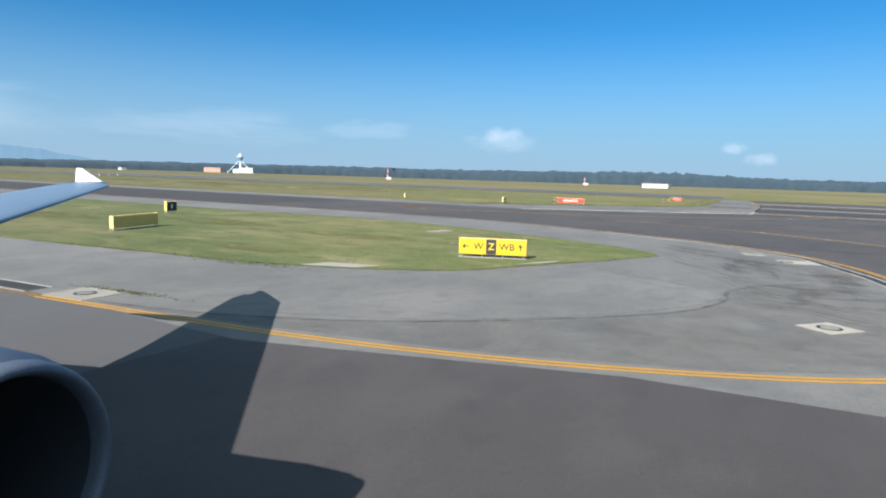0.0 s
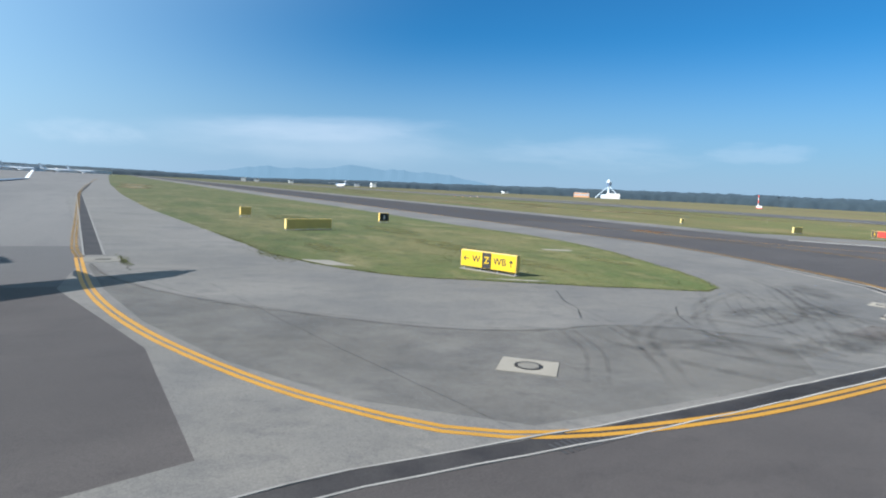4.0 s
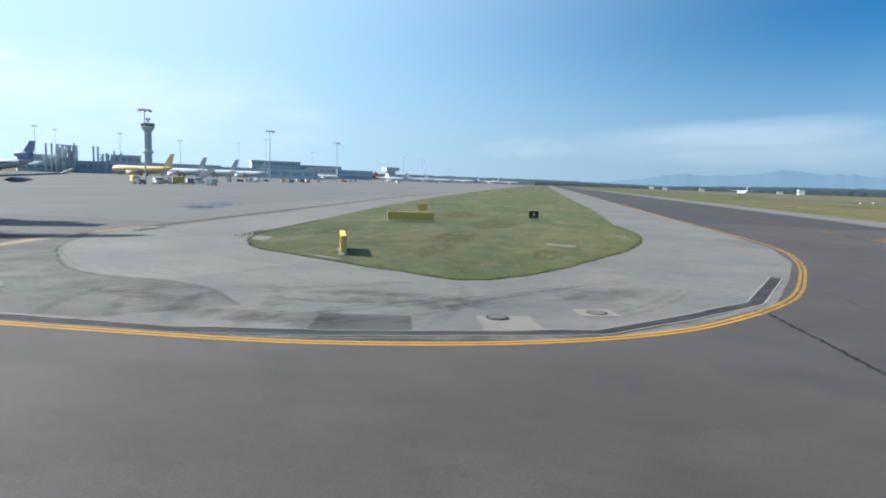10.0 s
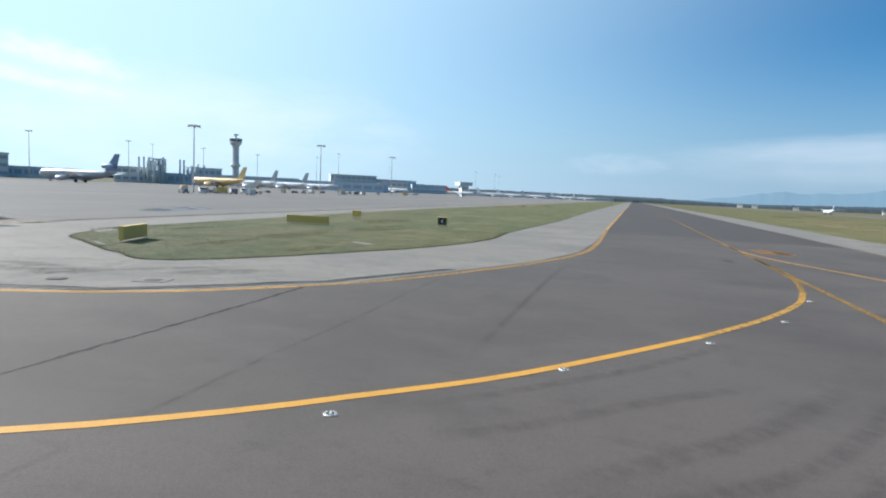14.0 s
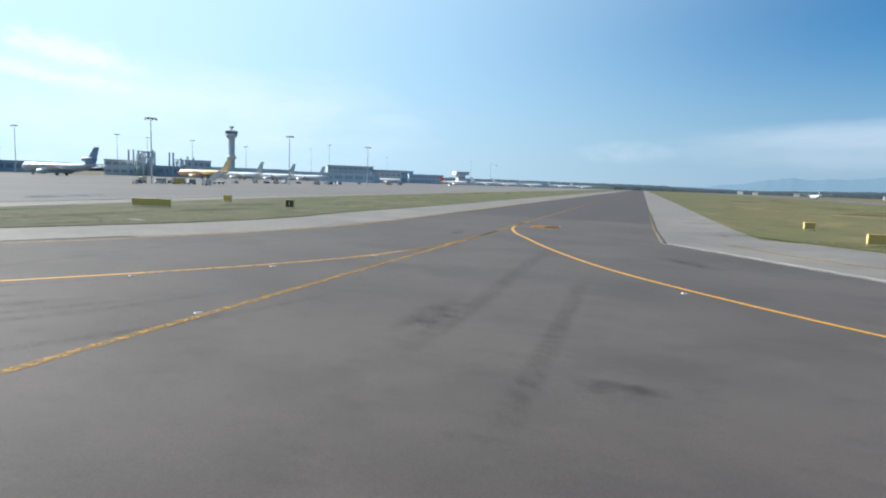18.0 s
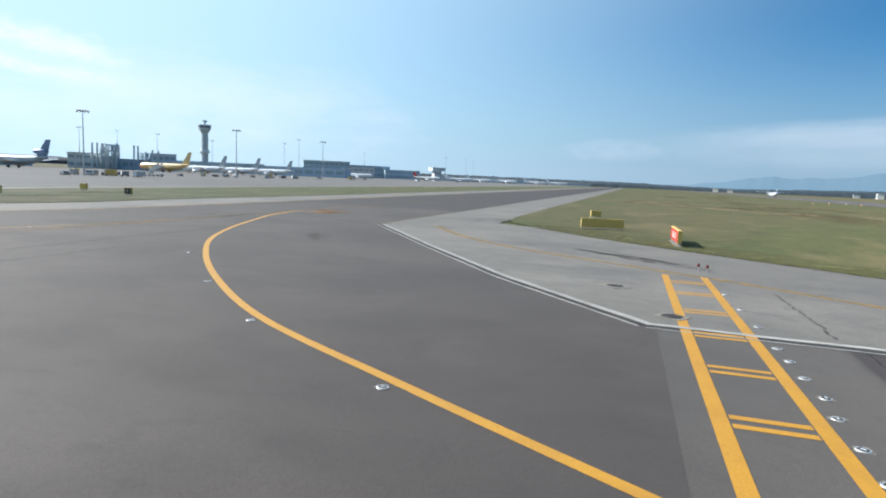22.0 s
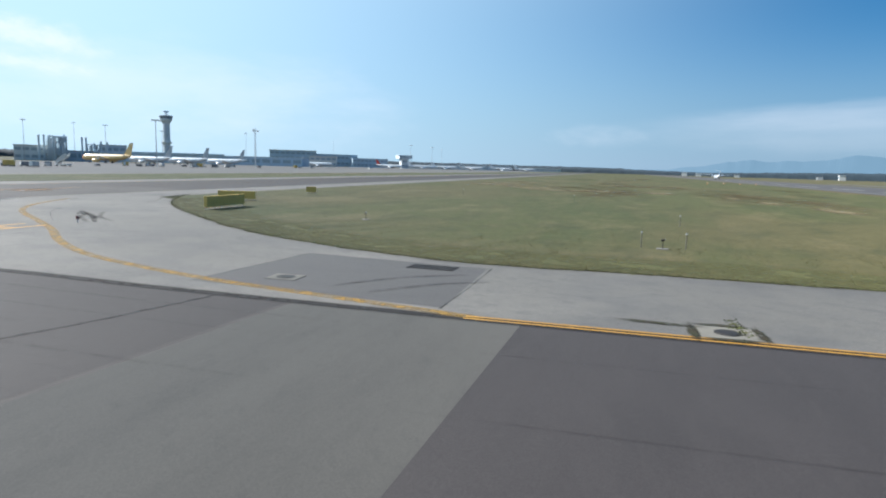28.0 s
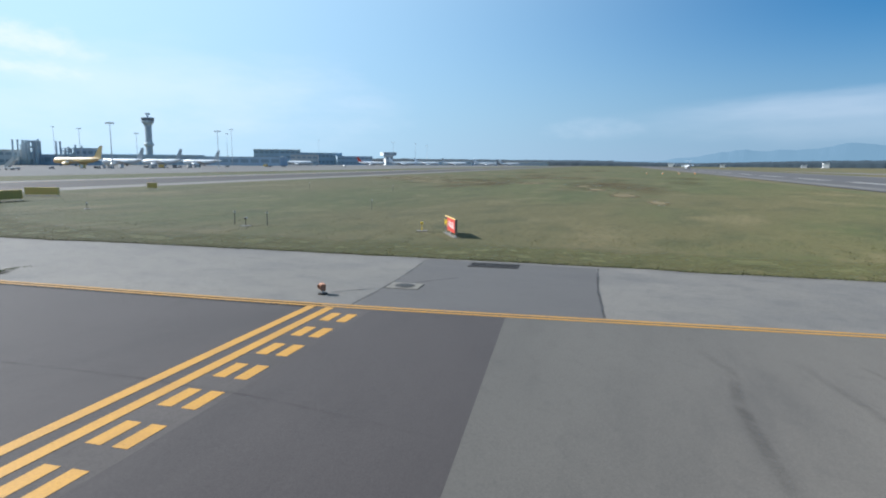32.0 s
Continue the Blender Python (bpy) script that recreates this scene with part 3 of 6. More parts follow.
def wander(points, step, amount, seed):
    """A line that strays a little to both sides, as cracks do."""
    rng = random.Random(seed)
    line = spline(points, step)
    return [p + Vector((rng.uniform(-1, 1), rng.uniform(-1, 1))) * amount for p in line]


# The parallel taxiway: a along it, away from the crossing; b across it.
WO, WA, WB_ = Vector((14.47, 63.65)), Vector((-0.8863, 0.4631)), Vector((0.4631, 0.8863))


def W(a, b):
    return WO + WA * a + WB_ * b


# ---- ground and pavements ----
S = 4400
mesh_object("ground", [(-S, -S, -0.06), (S, -S, -0.06), (S, S, -0.06), (-S, S, -0.06)], [(0, 1, 2, 3)], M["field"])
tagged(bpy.data.objects["ground"], "dry green and straw-coloured airfield grass to the horizon", "ground", "", "structure")

KERB = [(10.41, 80.01), (24.39, 81.38), (35.03, 82.70), (42.71, 84.42)]
KERB_B = [(42.71, 84.42), (46.60, 91.05)]
EDGE_B = [(46.65, 91.03), (49.36, 96.60), (52.24, 101.46), (56.59, 109.42), (60.67, 117.40), (65.20, 126.30), (70.30, 137.89), (78.19, 155.76), (97.89, 199.76)]
LAWN_EDGE = [(3.19, 92.64), (8.91, 92.86), (17.88, 94.56), (28.14, 98.26), (38.42, 103.12), (47.21, 110.50), (51.38, 118.26), (57.09, 129.11), (60.70, 135.99), (65.10, 143.81), (74.09, 162.76), (92.89, 200.76)]
lawn_line = spline(LAWN_EDGE, 1.2)

base = [W(-150, -340), W(1700, -340), W(1700, 20)] + [W(20, 20)] + [Vector(q) for q in LAWN_EDGE[1:]] + [Vector((167.89, 195.76)), Vector((140, -60))]
sheet("road", base, 0.010, M["asphalt"], "mid-grey worn asphalt of the taxiways and crossing", category="taxiway")
sheet("apron", [W(1650, -335), W(1650, -60.2), W(60, -56.2), W(6.5, -52.6), W(6.5, -70), W(6.5, -335)], 0.0112, M["apron"], "pale grey concrete aircraft apron with darker lanes", category="apron")
sheet("apron_edge", [W(6.5, -52.6), W(6.5, -200), W(-4.5, -200), W(-5.5, -59.2), W(-5.8, -51.2)], 0.0108, M["slab_mid"], "mid-grey asphalt strip between apron and taxiway", category="apron")
sheet("taxiway", [W(36, -11.4), W(37.5, 0), W(34.5, 12.4), W(1650, 12.4), W(1650, -11.4)], 0.0114, M["asphalt_dark"], "dark resurfaced asphalt of the parallel taxiway", category="taxiway")

# The first pale shoulder, round the lawn island.
DRAIN = [(7.40, 1.49), (10.95, 10.66), (12.97, 14.34), (14.94, 18.27), (17.09, 22.74), (18.19, 26.41), (18.94, 30.66), (19.30, 33.02), (18.23, 36.51), (16.75, 40.49), (12.12, 46.29)]
DOUBLE = [W(400, -58.2), W(150, -57.2), (-30.67, 26.84), (-11.41, 17.95), (-3.99, 14.77), (1.21, 13.18), (5.59, 12.48), (9.02, 12.44), (11.77, 13.23), (14.31, 16.37), (16.90, 21.38), (18.83, 25.95),
          (19.78, 30.90), (19.47, 35.29), (18.00, 39.30), (16.22, 42.58), (13.20, 46.45), (8.00, 52.15), (1.65, 57.45), (-7.95, 62.90), W(45, -11.3), W(200, -11.3), W(700, -11.3)]
shoulder = [W(1650, -59.7), W(150, -57.6), W(60, -56.2), Vector((-11.72, 18.35)), Vector((-4.50, 13.99)), Vector((3.58, 12.17)), Vector((9.02, 9.70)), Vector((8.00, 4.88)), Vector((11.07, 10.41)), Vector((14.64, 17.14)),
            Vector((18.17, 24.57)), Vector((19.68, 30.90)), Vector((19.56, 34.88)), Vector((17.10, 41.00)), Vector((12.42, 46.70)), Vector((7.80, 51.95)), Vector((1.45, 57.25)), Vector((-8.04, 62.70)), W(1650, -11.6)]
sheet("shoulder", shoulder, 0.0130, M["asphalt_pale"], "pale weathered asphalt shoulder round the lawn island", category="shoulder")
shoulder_b = [W(1650, 12.2), W(13, 12.2)] + [Vector(q) for q in KERB + KERB_B[1:] + EDGE_B[1:]] + [Vector(q) for q in LAWN_EDGE[:0:-1]] + [W(20, 20), W(1650, 19.6)]
sheet("shoulder", shoulder_b, 0.0130, M["asphalt_pale"], "pale weathered asphalt shoulder beside the field", category="shoulder")

# Patches and strips of other surfacing.
PATCHES = (
    ("pale_strip", [(54.22, 105.43), (57.22, 110.73), (66.71, 105.25), (81.93, 96.52), (79.50, 90.98), (63.05, 100.00)], M["slab_pale"], 0.0122, "pale concrete strip laid across the asphalt taxiway"),
    ("pale_strip", [(67.24, 130.68), (70.94, 139.43), (92.65, 129.61), (92.41, 118.42), (74.87, 127.46)], M["slab_pale"], 0.0122, "pale concrete strip laid across the asphalt taxiway"),
    ("ladder_bay", [(42.95, 84.57), (45.05, 88.32), (48.01, 86.72), (51.10, 85.11), (60.36, 80.13), (58.38, 76.58)], M["asphalt_mid"], 0.0114, "mid-grey worn asphalt bay under the holding ladder"),
    ("dark_bay", [(57.22, 110.73), (60.67, 117.40), (65.20, 126.30), (67.24, 130.68), (74.87, 127.46), (92.41, 118.42), (109.07, 108.90), (97.66, 86.67), (81.93, 96.52), (66.71, 105.25)], M["asphalt_south"], 0.0114, "dark worn asphalt of the taxiway before the runway"),
    ("dark_patch", [(45.74, 88.94), (54.21, 105.22), (63.03, 99.81), (79.49, 90.78), (68.98, 75.10), (52.99, 84.14), (48.69, 86.40), (45.06, 88.40)], M["asphalt_dark"], 0.0118, "darker new asphalt bay of the taxiway"),
    ("shoulder_patch", [(51.17, 101.95), (45.33, 105.63), (49.51, 112.05), (55.56, 109.06)], M["slab_mid"], 0.0142, "darker patched bay of the pale shoulder"),
    ("shoulder_patch", [(65.52, 127.09), (58.12, 130.57), (61.29, 135.97), (68.17, 132.88)], M["slab_mid"], 0.0142, "darker patched bay of the pale shoulder"),
    ("stained_patch", [(15.97, 26.36), (16.65, 28.72), (18.48, 28.26), (17.79, 25.79)], M["asphalt_mid"], 0.0142, "dark rectangular repair beside the slot drain"),
    ("pale_slab", [(16.92, 30.49), (17.19, 31.98), (19.26, 31.61), (18.83, 30.03)], M["plate"], 0.0144, "pale buff concrete slab beside the slot drain"),
)
for nm, pts, mt, z, lb in PATCHES:
    sheet(nm, [Vector(q) for q in pts], z, mt, lb, category="pavement patch")


# The darker outer band of the first shoulder, beyond the seam that curves round the lawn.
BAND_SEAM = [(-9.68, 17.58), (-5.66, 16.37), (-1.08, 16.14), (3.30, 17.04), (6.91, 18.31), (9.12, 20.17), (10.04, 21.90), (11.95, 23.45), (14.55, 24.31)]
band_line = spline(BAND_SEAM, 0.6)
sheet("shoulder_band", band_line + [Vector(q) for q in ((15.54, 20.76), (14.12, 17.61), (11.94, 13.79), (9.01, 12.76), (5.62, 12.72), (1.27, 13.46), (-3.87, 15.07), (-9.07, 17.16))], 0.0136, M["band"], "darker worn asphalt band of the shoulder", category="shoulder")


# ---- slot drains and kerbs ----
def straight(points, step):
    """Short steps along a line of straight runs."""
    out = []
    for p, q in zip(points, points[1:]):
        p, q = Vector(p).to_2d(), Vector(q).to_2d()
        n = max(1, int((q - p).length / step))
        out += [p.lerp(q, k / n) for k in range(n)]
    return out + [Vector(points[-1]).to_2d()]


def drain(points, label, width=0.62, z=0.0150, slats=0, kerb="kerb", lip=0.09, inner=0.0):
    line = straight(points, 0.8)
    d = thing("slot_drain", (0, 0, 0), 0, label, "drain")
    ribbon("channel", line, width - 2 * lip - 0.02, z, M["slot"], 0, d, ragged=0.012)
    for side in (-1, 1):
        broad = inner if inner and side > 0 else lip
        left, right = offset_line(line, side * (width / 2)), offset_line(line, side * (width / 2 - broad))
        verts, faces = [], []
        for a, b in zip(left, right):
            j = random.uniform(-0.010, 0.010)
            verts += [(a.x, a.y, 0.002), (a.x, a.y, z + 0.012 + j), (b.x, b.y, z + 0.012 + j), (b.x, b.y, 0.002)]
        for k in range(len(line) - 1):
            for c in range(3):
                faces.append((4 * k + c, 4 * k + c + 1, 4 * k + c + 5, 4 * k + c + 4))
        mesh_object("kerb", verts, faces, M[kerb], d, "pale chipped concrete kerb")
    if slats:
        bar = box(-0.028, 0.028, -width / 2 + 0.08, width / 2 - 0.08, 0, 0.0012)
        first = part("slat", bar, M["grating"], d)
        row = straight([(12.60, 13.20), (13.02, 14.20), (13.60, 15.45)], 0.12)
        for k in range(len(row) - 1):
            t = row[k + 1] - row[k]
            ob = first if not k else new("slat", first.data)
            ob.parent = d
            ob.matrix_basis = pose(row[k].x, row[k].y, z + 0.0004, 0, 0, math.degrees(math.atan2(t.y, t.x)))
    return d


drain(DRAIN[:4], "slot drain with pale kerbs and a slatted iron grating", 0.54, slats=1, lip=0.045)
drain(DRAIN[3:], "slot drain with chipped grey kerbs and a dirty channel", 0.56, lip=0.06)
drain([W(200, -57.1), W(90, -56.0), (-12.02, 18.85)], "slot drain with pale kerbs beside the apron lane", 0.9)
drain(KERB, "slot drain with white kerbs along the crossing edge", 0.62, kerb="kerb_white", lip=0.06, inner=0.24)
drain(KERB_B, "slot drain with white kerbs along the crossing edge", 0.62, kerb="kerb_white", lip=0.06, inner=0.24)

# ---- painted lines ----
def painted(name, points, width, label, mats="paint", z=0.0172, pair=0.0, step=0.8, group="", aside=0.0):
    line = spline(points, step)
    if not pair:
        return ribbon(name, line, width, z, M[mats], 0, None, label, "marking line", "structure")
    d = tagged(new(name), label, "marking line", group, "structure")
    for s in (-1, 1):
        ribbon("stripe", line, width, z, M[mats], aside + s * pair / 2, d)
    return d


painted("edge_marking", DOUBLE[3:15], 0.125, "double yellow taxiway edge line", pair=0.20, aside=-0.05)
painted("edge_marking", DOUBLE[14:-2], 0.125, "dirty double yellow taxiway edge line", mats="paint_mid", pair=0.20, aside=-0.05)
painted("edge_marking", DOUBLE[:4], 0.13, "faded double yellow apron edge line", mats="paint_old", pair=0.20, step=4)
painted("edge_marking", DOUBLE[-3:], 0.125, "double yellow taxiway edge line", pair=0.20, aside=-0.05, step=4)
painted("edge_marking", EDGE_B[3:], 0.105, "double yellow taxiway edge line", pair=0.23)
painted("edge_marking", [W(60, 12.1), W(25, 12.1), (10.51, 79.70)], 0.12, "faded yellow taxiway edge line", mats="paint_faint", step=2)
ribbon("edge_joint", straight([W(70, 12.3), W(25, 12.3), (10.31, 80.05)], 1.0), 0.16, 0.0140, M["slot"], 0, None, "dark open joint along the taxiway edge", "joint", "", ragged=0.02)
painted("edge_marking", [(11.02, 84.37), (16.95, 84.53), (22.01, 85.43), (26.28, 87.07), (32.46, 90.45), (36.75, 92.70), (41.42, 94.77), (45.86, 97.49), (50.47, 101.89), (54.10, 106.41), (56.80, 109.83)], 0.40, "nearly worn-off yellow line on the pale shoulder", mats="paint_faint", z=0.0170)
painted("centre_marking", [W(-75, 0.1), W(-30, 0.1), W(-2, 0.12), W(12, 0.12)], 0.28, "faded yellow taxiway centre line", mats="paint_old", step=2)
painted("centre_marking", [W(12.4, 0.12), W(60, 0.1), W(500, 0)], 0.28, "faded yellow taxiway centre line", mats="paint_old", step=2)
painted("curve_marking", [(30.73, 27.71), (31.32, 32.08), (31.34, 35.90), (30.75, 38.95), (30.12, 40.95), (29.28, 43.50), (28.38, 45.50), (27.05, 48.10), (25.65, 50.70)], 0.26, "curved yellow lead-in line")
painted("curve_marking", [(25.65, 50.70), (23.13, 54.72), (20.19, 58.49), (17.49, 61.00)], 0.26, "worn end of a curved yellow lead-in line", mats="paint_mid")
painted("curve_marking", [(17.49, 61.00), (13.80, 63.77), (9.2, 66.4), (4.41, 68.96)], 0.26, "faded end of a curved yellow lead-in line", mats="paint_old")
painted("curve_marking", [W(30, 0.05), W(20, 0.25), (3.17, 71.27), (8.67, 70.58), (15.56, 69.92), (22.90, 69.82), (29.51, 70.72), (35.88, 72.26), (41.64, 74.28), (47.00, 77.30), (51.48, 79.97)], 0.25, "curved yellow lead-in line")


def lane_letters():
    """A worn orange panel with a row of dark letter blocks, seen too flat to be read."""
    d = thing("lane_marking", (-3.08, 76.19, 0.0155), -26, "worn orange painted panel with dark unreadable writing", "marking")
    part("ground_coat", box(-2.2, 2.2, -1.5, 1.1, 0, 0.002), M["lane_paint"], d)
    for k in range(5):
        part("bar", box(-1.9 + k * 0.8, -1.9 + k * 0.8 + 0.5, -0.2, 0.9, 0.002, 0.004), M["tar"], d)
    return d


lane_letters()


def ladder():
    """The intermediate holding-position ladder across the crossing."""
    a, b = Vector((33.80, 90.22)), Vector((58.15, 77.40))
    t = (b - a).normalized()
    n = Vector((t.y, -t.x)) * -1
    d = tagged(new("holding_ladder"), "yellow painted ladder of a holding position", "marking")
    for s in (0.0, 1.56):
        line = [a + n * s + t * k for k in range(0, 27)]
        ribbon("rail", line, 0.28, 0.0172, M["paint"], 0, d)
    where = [1.9, 4.6, 7.9, 11.0, 14.15, 17.15, 20.25, 23.4]
    for w in where:
        for o in (-0.2, 0.2):
            p = a + t * (w + o)
            ribbon("rung", [p + n * 0.17, p + n * 1.39], 0.19, 0.0172, M["paint"], 0, d)
    return d


ladder()


def hold_lines():
    """The runway holding position: two solid and two broken lines."""
    a, b = Vector((65.38, 126.18)), Vector((91.28, 112.58))
    t = (b - a).normalized()
    n = Vector((-t.y, t.x))
    d = tagged(new("runway_holding_lines"), "yellow runway holding lines, two solid and two broken", "marking")
    for s in (-0.15, 0.37):
        ribbon("line", [a + n * s + t * k for k in range(0, 28)], 0.235, 0.0172, M["paint"], 0, d)
    ribbon("worn_strip", [a + n * 1.0 + t * k for k in range(0, 28)], 1.0, 0.0124, M["asphalt"], 0, d, "paler worn strip under the broken lines")
    for s in (0.80, 1.23):
        for k in range(22):
            p = a + n * s + t * (0.5 + k * 1.33)
            ribbon("dash", [p, p + t * 0.74], 0.25, 0.0172, M["paint"], 0, d)
    return d


hold_lines()


# ---- things on the pavement ----
def ground_light(at, turn, label="round steel inset taxiway light"):
    """An inset light: a chipped mortar collar, a steel ring with bolts and a raised lens block."""
    d = thing("inset_light", at, turn, label, "light", "inset lights")
    bm = bmesh.new()
    rim = [0.15 + 0.022 * math.sin(5.1 * k) for k in range(20)]
    top = [bm.verts.new((rim[k] * math.cos(k / 20 * math.tau), rim[k] * math.sin(k / 20 * math.tau), 0.003)) for k in range(20)]
    low = [bm.verts.new((v.co.x * 1.02, v.co.y * 1.02, -0.01)) for v in top]
    bm.faces.new(top)
    for k in range(20):
        bm.faces.new((top[k], low[k], low[(k + 1) % 20], top[(k + 1) % 20]))
    part("collar", bm, M["cover"], d, "pale chipped mortar collar")
    part("ring", tube(bmesh.new(), (0, 0, 0.003), (0, 0, 0.012), 0.115, 0.108, 20), M["steel"], d)
    part("well", tube(bmesh.new(), (0, 0, 0.012), (0, 0, 0.014), 0.075, 0.075, 18), M["iron"], d)
    for k in range(4):
        a = (k + 0.5) / 4 * math.tau
        part("bolt", tube(bmesh.new(), (0.094 * math.cos(a), 0.094 * math.sin(a), 0.012), (0.094 * math.cos(a), 0.094 * math.sin(a), 0.018), 0.01, 0.01, 6), M["iron"], d)
    part("lens", box(-0.04, 0.04, -0.022, 0.022, 0.014, 0.020, 0.003), M["glass_lens"], d)
    return d


first_light = ground_light((52.24, 82.59, 0.0132), 0)
for x, y in ((51.24, 83.10), (50.24, 83.70), (49.14, 84.31), (48.24, 84.91), (47.15, 85.42), (46.05, 86.02), (45.05, 86.52), (42.96, 87.62), (40.77, 88.73), (38.28, 89.93), (36.68, 86.33), (32.43, 54.08), (26.35, 50.53), (23.58, 55.07), (19.64, 59.49),
             (53.57, 80.88), (47.09, 76.94), (42.05, 74.11), (36.50, 72.08), (29.32, 70.02), (30.95, 40.56), (32.10, 35.64), (28.60, 45.51)):
    copy_thing(first_light, pose(x, y, 0.0132, 0, 0, x * 40))


def manhole(at, turn, size, label, lid="cover"):
    d = thing("manhole", at, turn, label, "manhole")
    h = size / 2
    part("slab", box(-h, h, -h * 0.85, h * 0.85, 0, 0.016, 0.006), M["plate"], d, "pale concrete surround")
    bm = tube(bmesh.new(), (0, 0, 0.016), (0, 0, 0.022), 0.31, 0.31, 28)
    part("rim", bm, M["iron"], d)
    part("cover", tube(bmesh.new(), (0, 0, 0.022), (0, 0, 0.028), 0.235, 0.23, 24), M[lid], d)
    return d


manhole((10.40, 16.74, 0.012), 20, 1.25, "square pale concrete manhole with a round iron cover")
manhole((-10.39, 18.42, 0.012), -24, 1.7, "square pale concrete manhole with a round iron cover")
manhole((17.22, 34.16, 0.012), 80, 1.15, "pale concrete inspection cover on the shoulder")
manhole((17.29, 30.98, 0.020), 80, 0.55, "round iron cover in a buff concrete slab")
manhole((50.83, 104.84, 0.016), 65, 1.05, "square pale manhole with a round iron cover", "iron")
manhole((63.17, 128.81, 0.016), 65, 1.0, "square pale manhole with a round iron cover", "iron")
manhole((58.75, 115.26, 0.012), 65, 1.3, "concrete manhole overgrown with weeds", "iron")
manhole((36.72, 86.47, 0.012), 10, 0.95, "pale concrete manhole on the shoulder", "iron")
manhole((41.71, 85.78, 0.012), 30, 0.85, "round iron cover at the kerb corner", "iron")


def grate(at, turn):
    d = thing("drain_grate", at, turn, "dark iron drain grate at the lawn's edge", "drain grate", "drain grates")
    part("frame", box(-0.9, 0.9, -0.45, 0.45, 0, 0.012), M["slot"], d)
    for k in range(6):
        part("bar", box(-0.85, 0.85, -0.38 + k * 0.14, -0.31 + k * 0.14, 0.012, 0.022), M["iron"], d)
    return d


grate((49.16, 110.04, 0.016), 62)
grate((60.07, 132.56, 0.016), 64)


def seam(points, width, seed, label="black tar-sealed crack in the asphalt", step=0.5, amount=0.018, mat="tar"):
    line = wander(points, step, amount, seed)
    return ribbon("sealed_crack", line, width, 0.0150, M[mat], 0, None, label, "crack", "", ragged=width * 0.30)


seam([(18.0, 39.63), (21.71, 37.94), (23.84, 36.92), (25.54, 36.13), (26.99, 35.37), (28.44, 34.71), (36.02, 31.0), (44.32, 26.8)], 0.12, 1, step=0.16, mat="tar_thick", amount=0.03)
seam([(53.56, 103.01), (56.31, 100.68), (59.63, 97.39), (67.56, 90.48)], 0.12, 2, step=0.16, mat="tar_thick", amount=0.022)
seam([(45.51, 88.54), (53.27, 84.20), (59.28, 80.55)], 0.035, 5)
seam([(45.23, 105.63), (48.28, 103.76), (51.27, 101.95)], 0.066, 6)
seam([(49.42, 112.26), (52.58, 110.66), (55.67, 108.96)], 0.066, 7)
seam([(58.12, 130.46), (61.96, 128.78), (65.51, 126.99)], 0.077, 8)
seam([(61.29, 136.06), (65.04, 134.23), (67.87, 133.00)], 0.066, 9)
seam([(-1.13, 24.48), (-5.78, 20.83), (-9.88, 18.62)], 0.018, 11)
seam([(11.77, 13.45), (4.78, 15.60), (-2.85, 18.24)], 0.018, 12)
seam([(9.45, 20.82), (7.69, 19.21), (4.63, 17.73), (-0.03, 16.47), (-5.00, 16.81)], 0.030, 13)
seam([(9.39, 22.39), (8.71, 23.87), (7.72, 25.08), (6.65, 26.88)], 0.055, 14)
seam([(13.24, 22.78), (11.77, 24.79), (11.02, 27.17)], 0.050, 15)
seam([(46.05, 91.02), (44.09, 92.65), (42.13, 94.09)], 0.07, 16, step=0.2, amount=0.06)
seam([(44.31, 88.87), (42.12, 90.02), (39.93, 91.12), (38.34, 91.97)], 0.08, 17, step=0.2, amount=0.07)
seam([(31.59, 90.82), (25.77, 88.52), (20.18, 87.29)], 0.044, 18)


def covered(ob, cover):
    """Stores how fully each corner of a mark covers the ground."""
    ob.data.attributes.new("cover", "FLOAT", "POINT").data.foreach_set("value", cover)
    return ob


def soft_band(name, points, width, z, mat, label, category, ends=True):
    """A mark along a line, full in its middle and fading to its rims and ends."""
    line = spline(points, 0.6)
    verts, cover = [], []
    for k, p in enumerate(line):
        u = min(1.0, 5 * k / len(line), 5 * (len(line) - 1 - k) / len(line)) if ends else 1.0
        for side, w in ((-1, 0), (-0.4, 1), (0.4, 1), (1, 0)):
            a, b_ = line[max(k - 1, 0)], line[min(k + 1, len(line) - 1)]
            t = (b_ - a).normalized()
            q = p + Vector((-t.y, t.x)) * side * width * 0.7
            verts.append((q.x, q.y, z))
            cover.append(w * u)
    faces = [(4 * k + i, 4 * k + i + 1, 4 * k + i + 5, 4 * k + i + 4) for k in range(len(line) - 1) for i in range(3)]
    return tagged(covered(mesh_object(name, verts, faces, mat), cover), label, category)


def marks(points, width, label, mat="rubber", z=0.0158):
    return soft_band("tyre_mark", points, width, z, M[mat], label, "tyre mark")


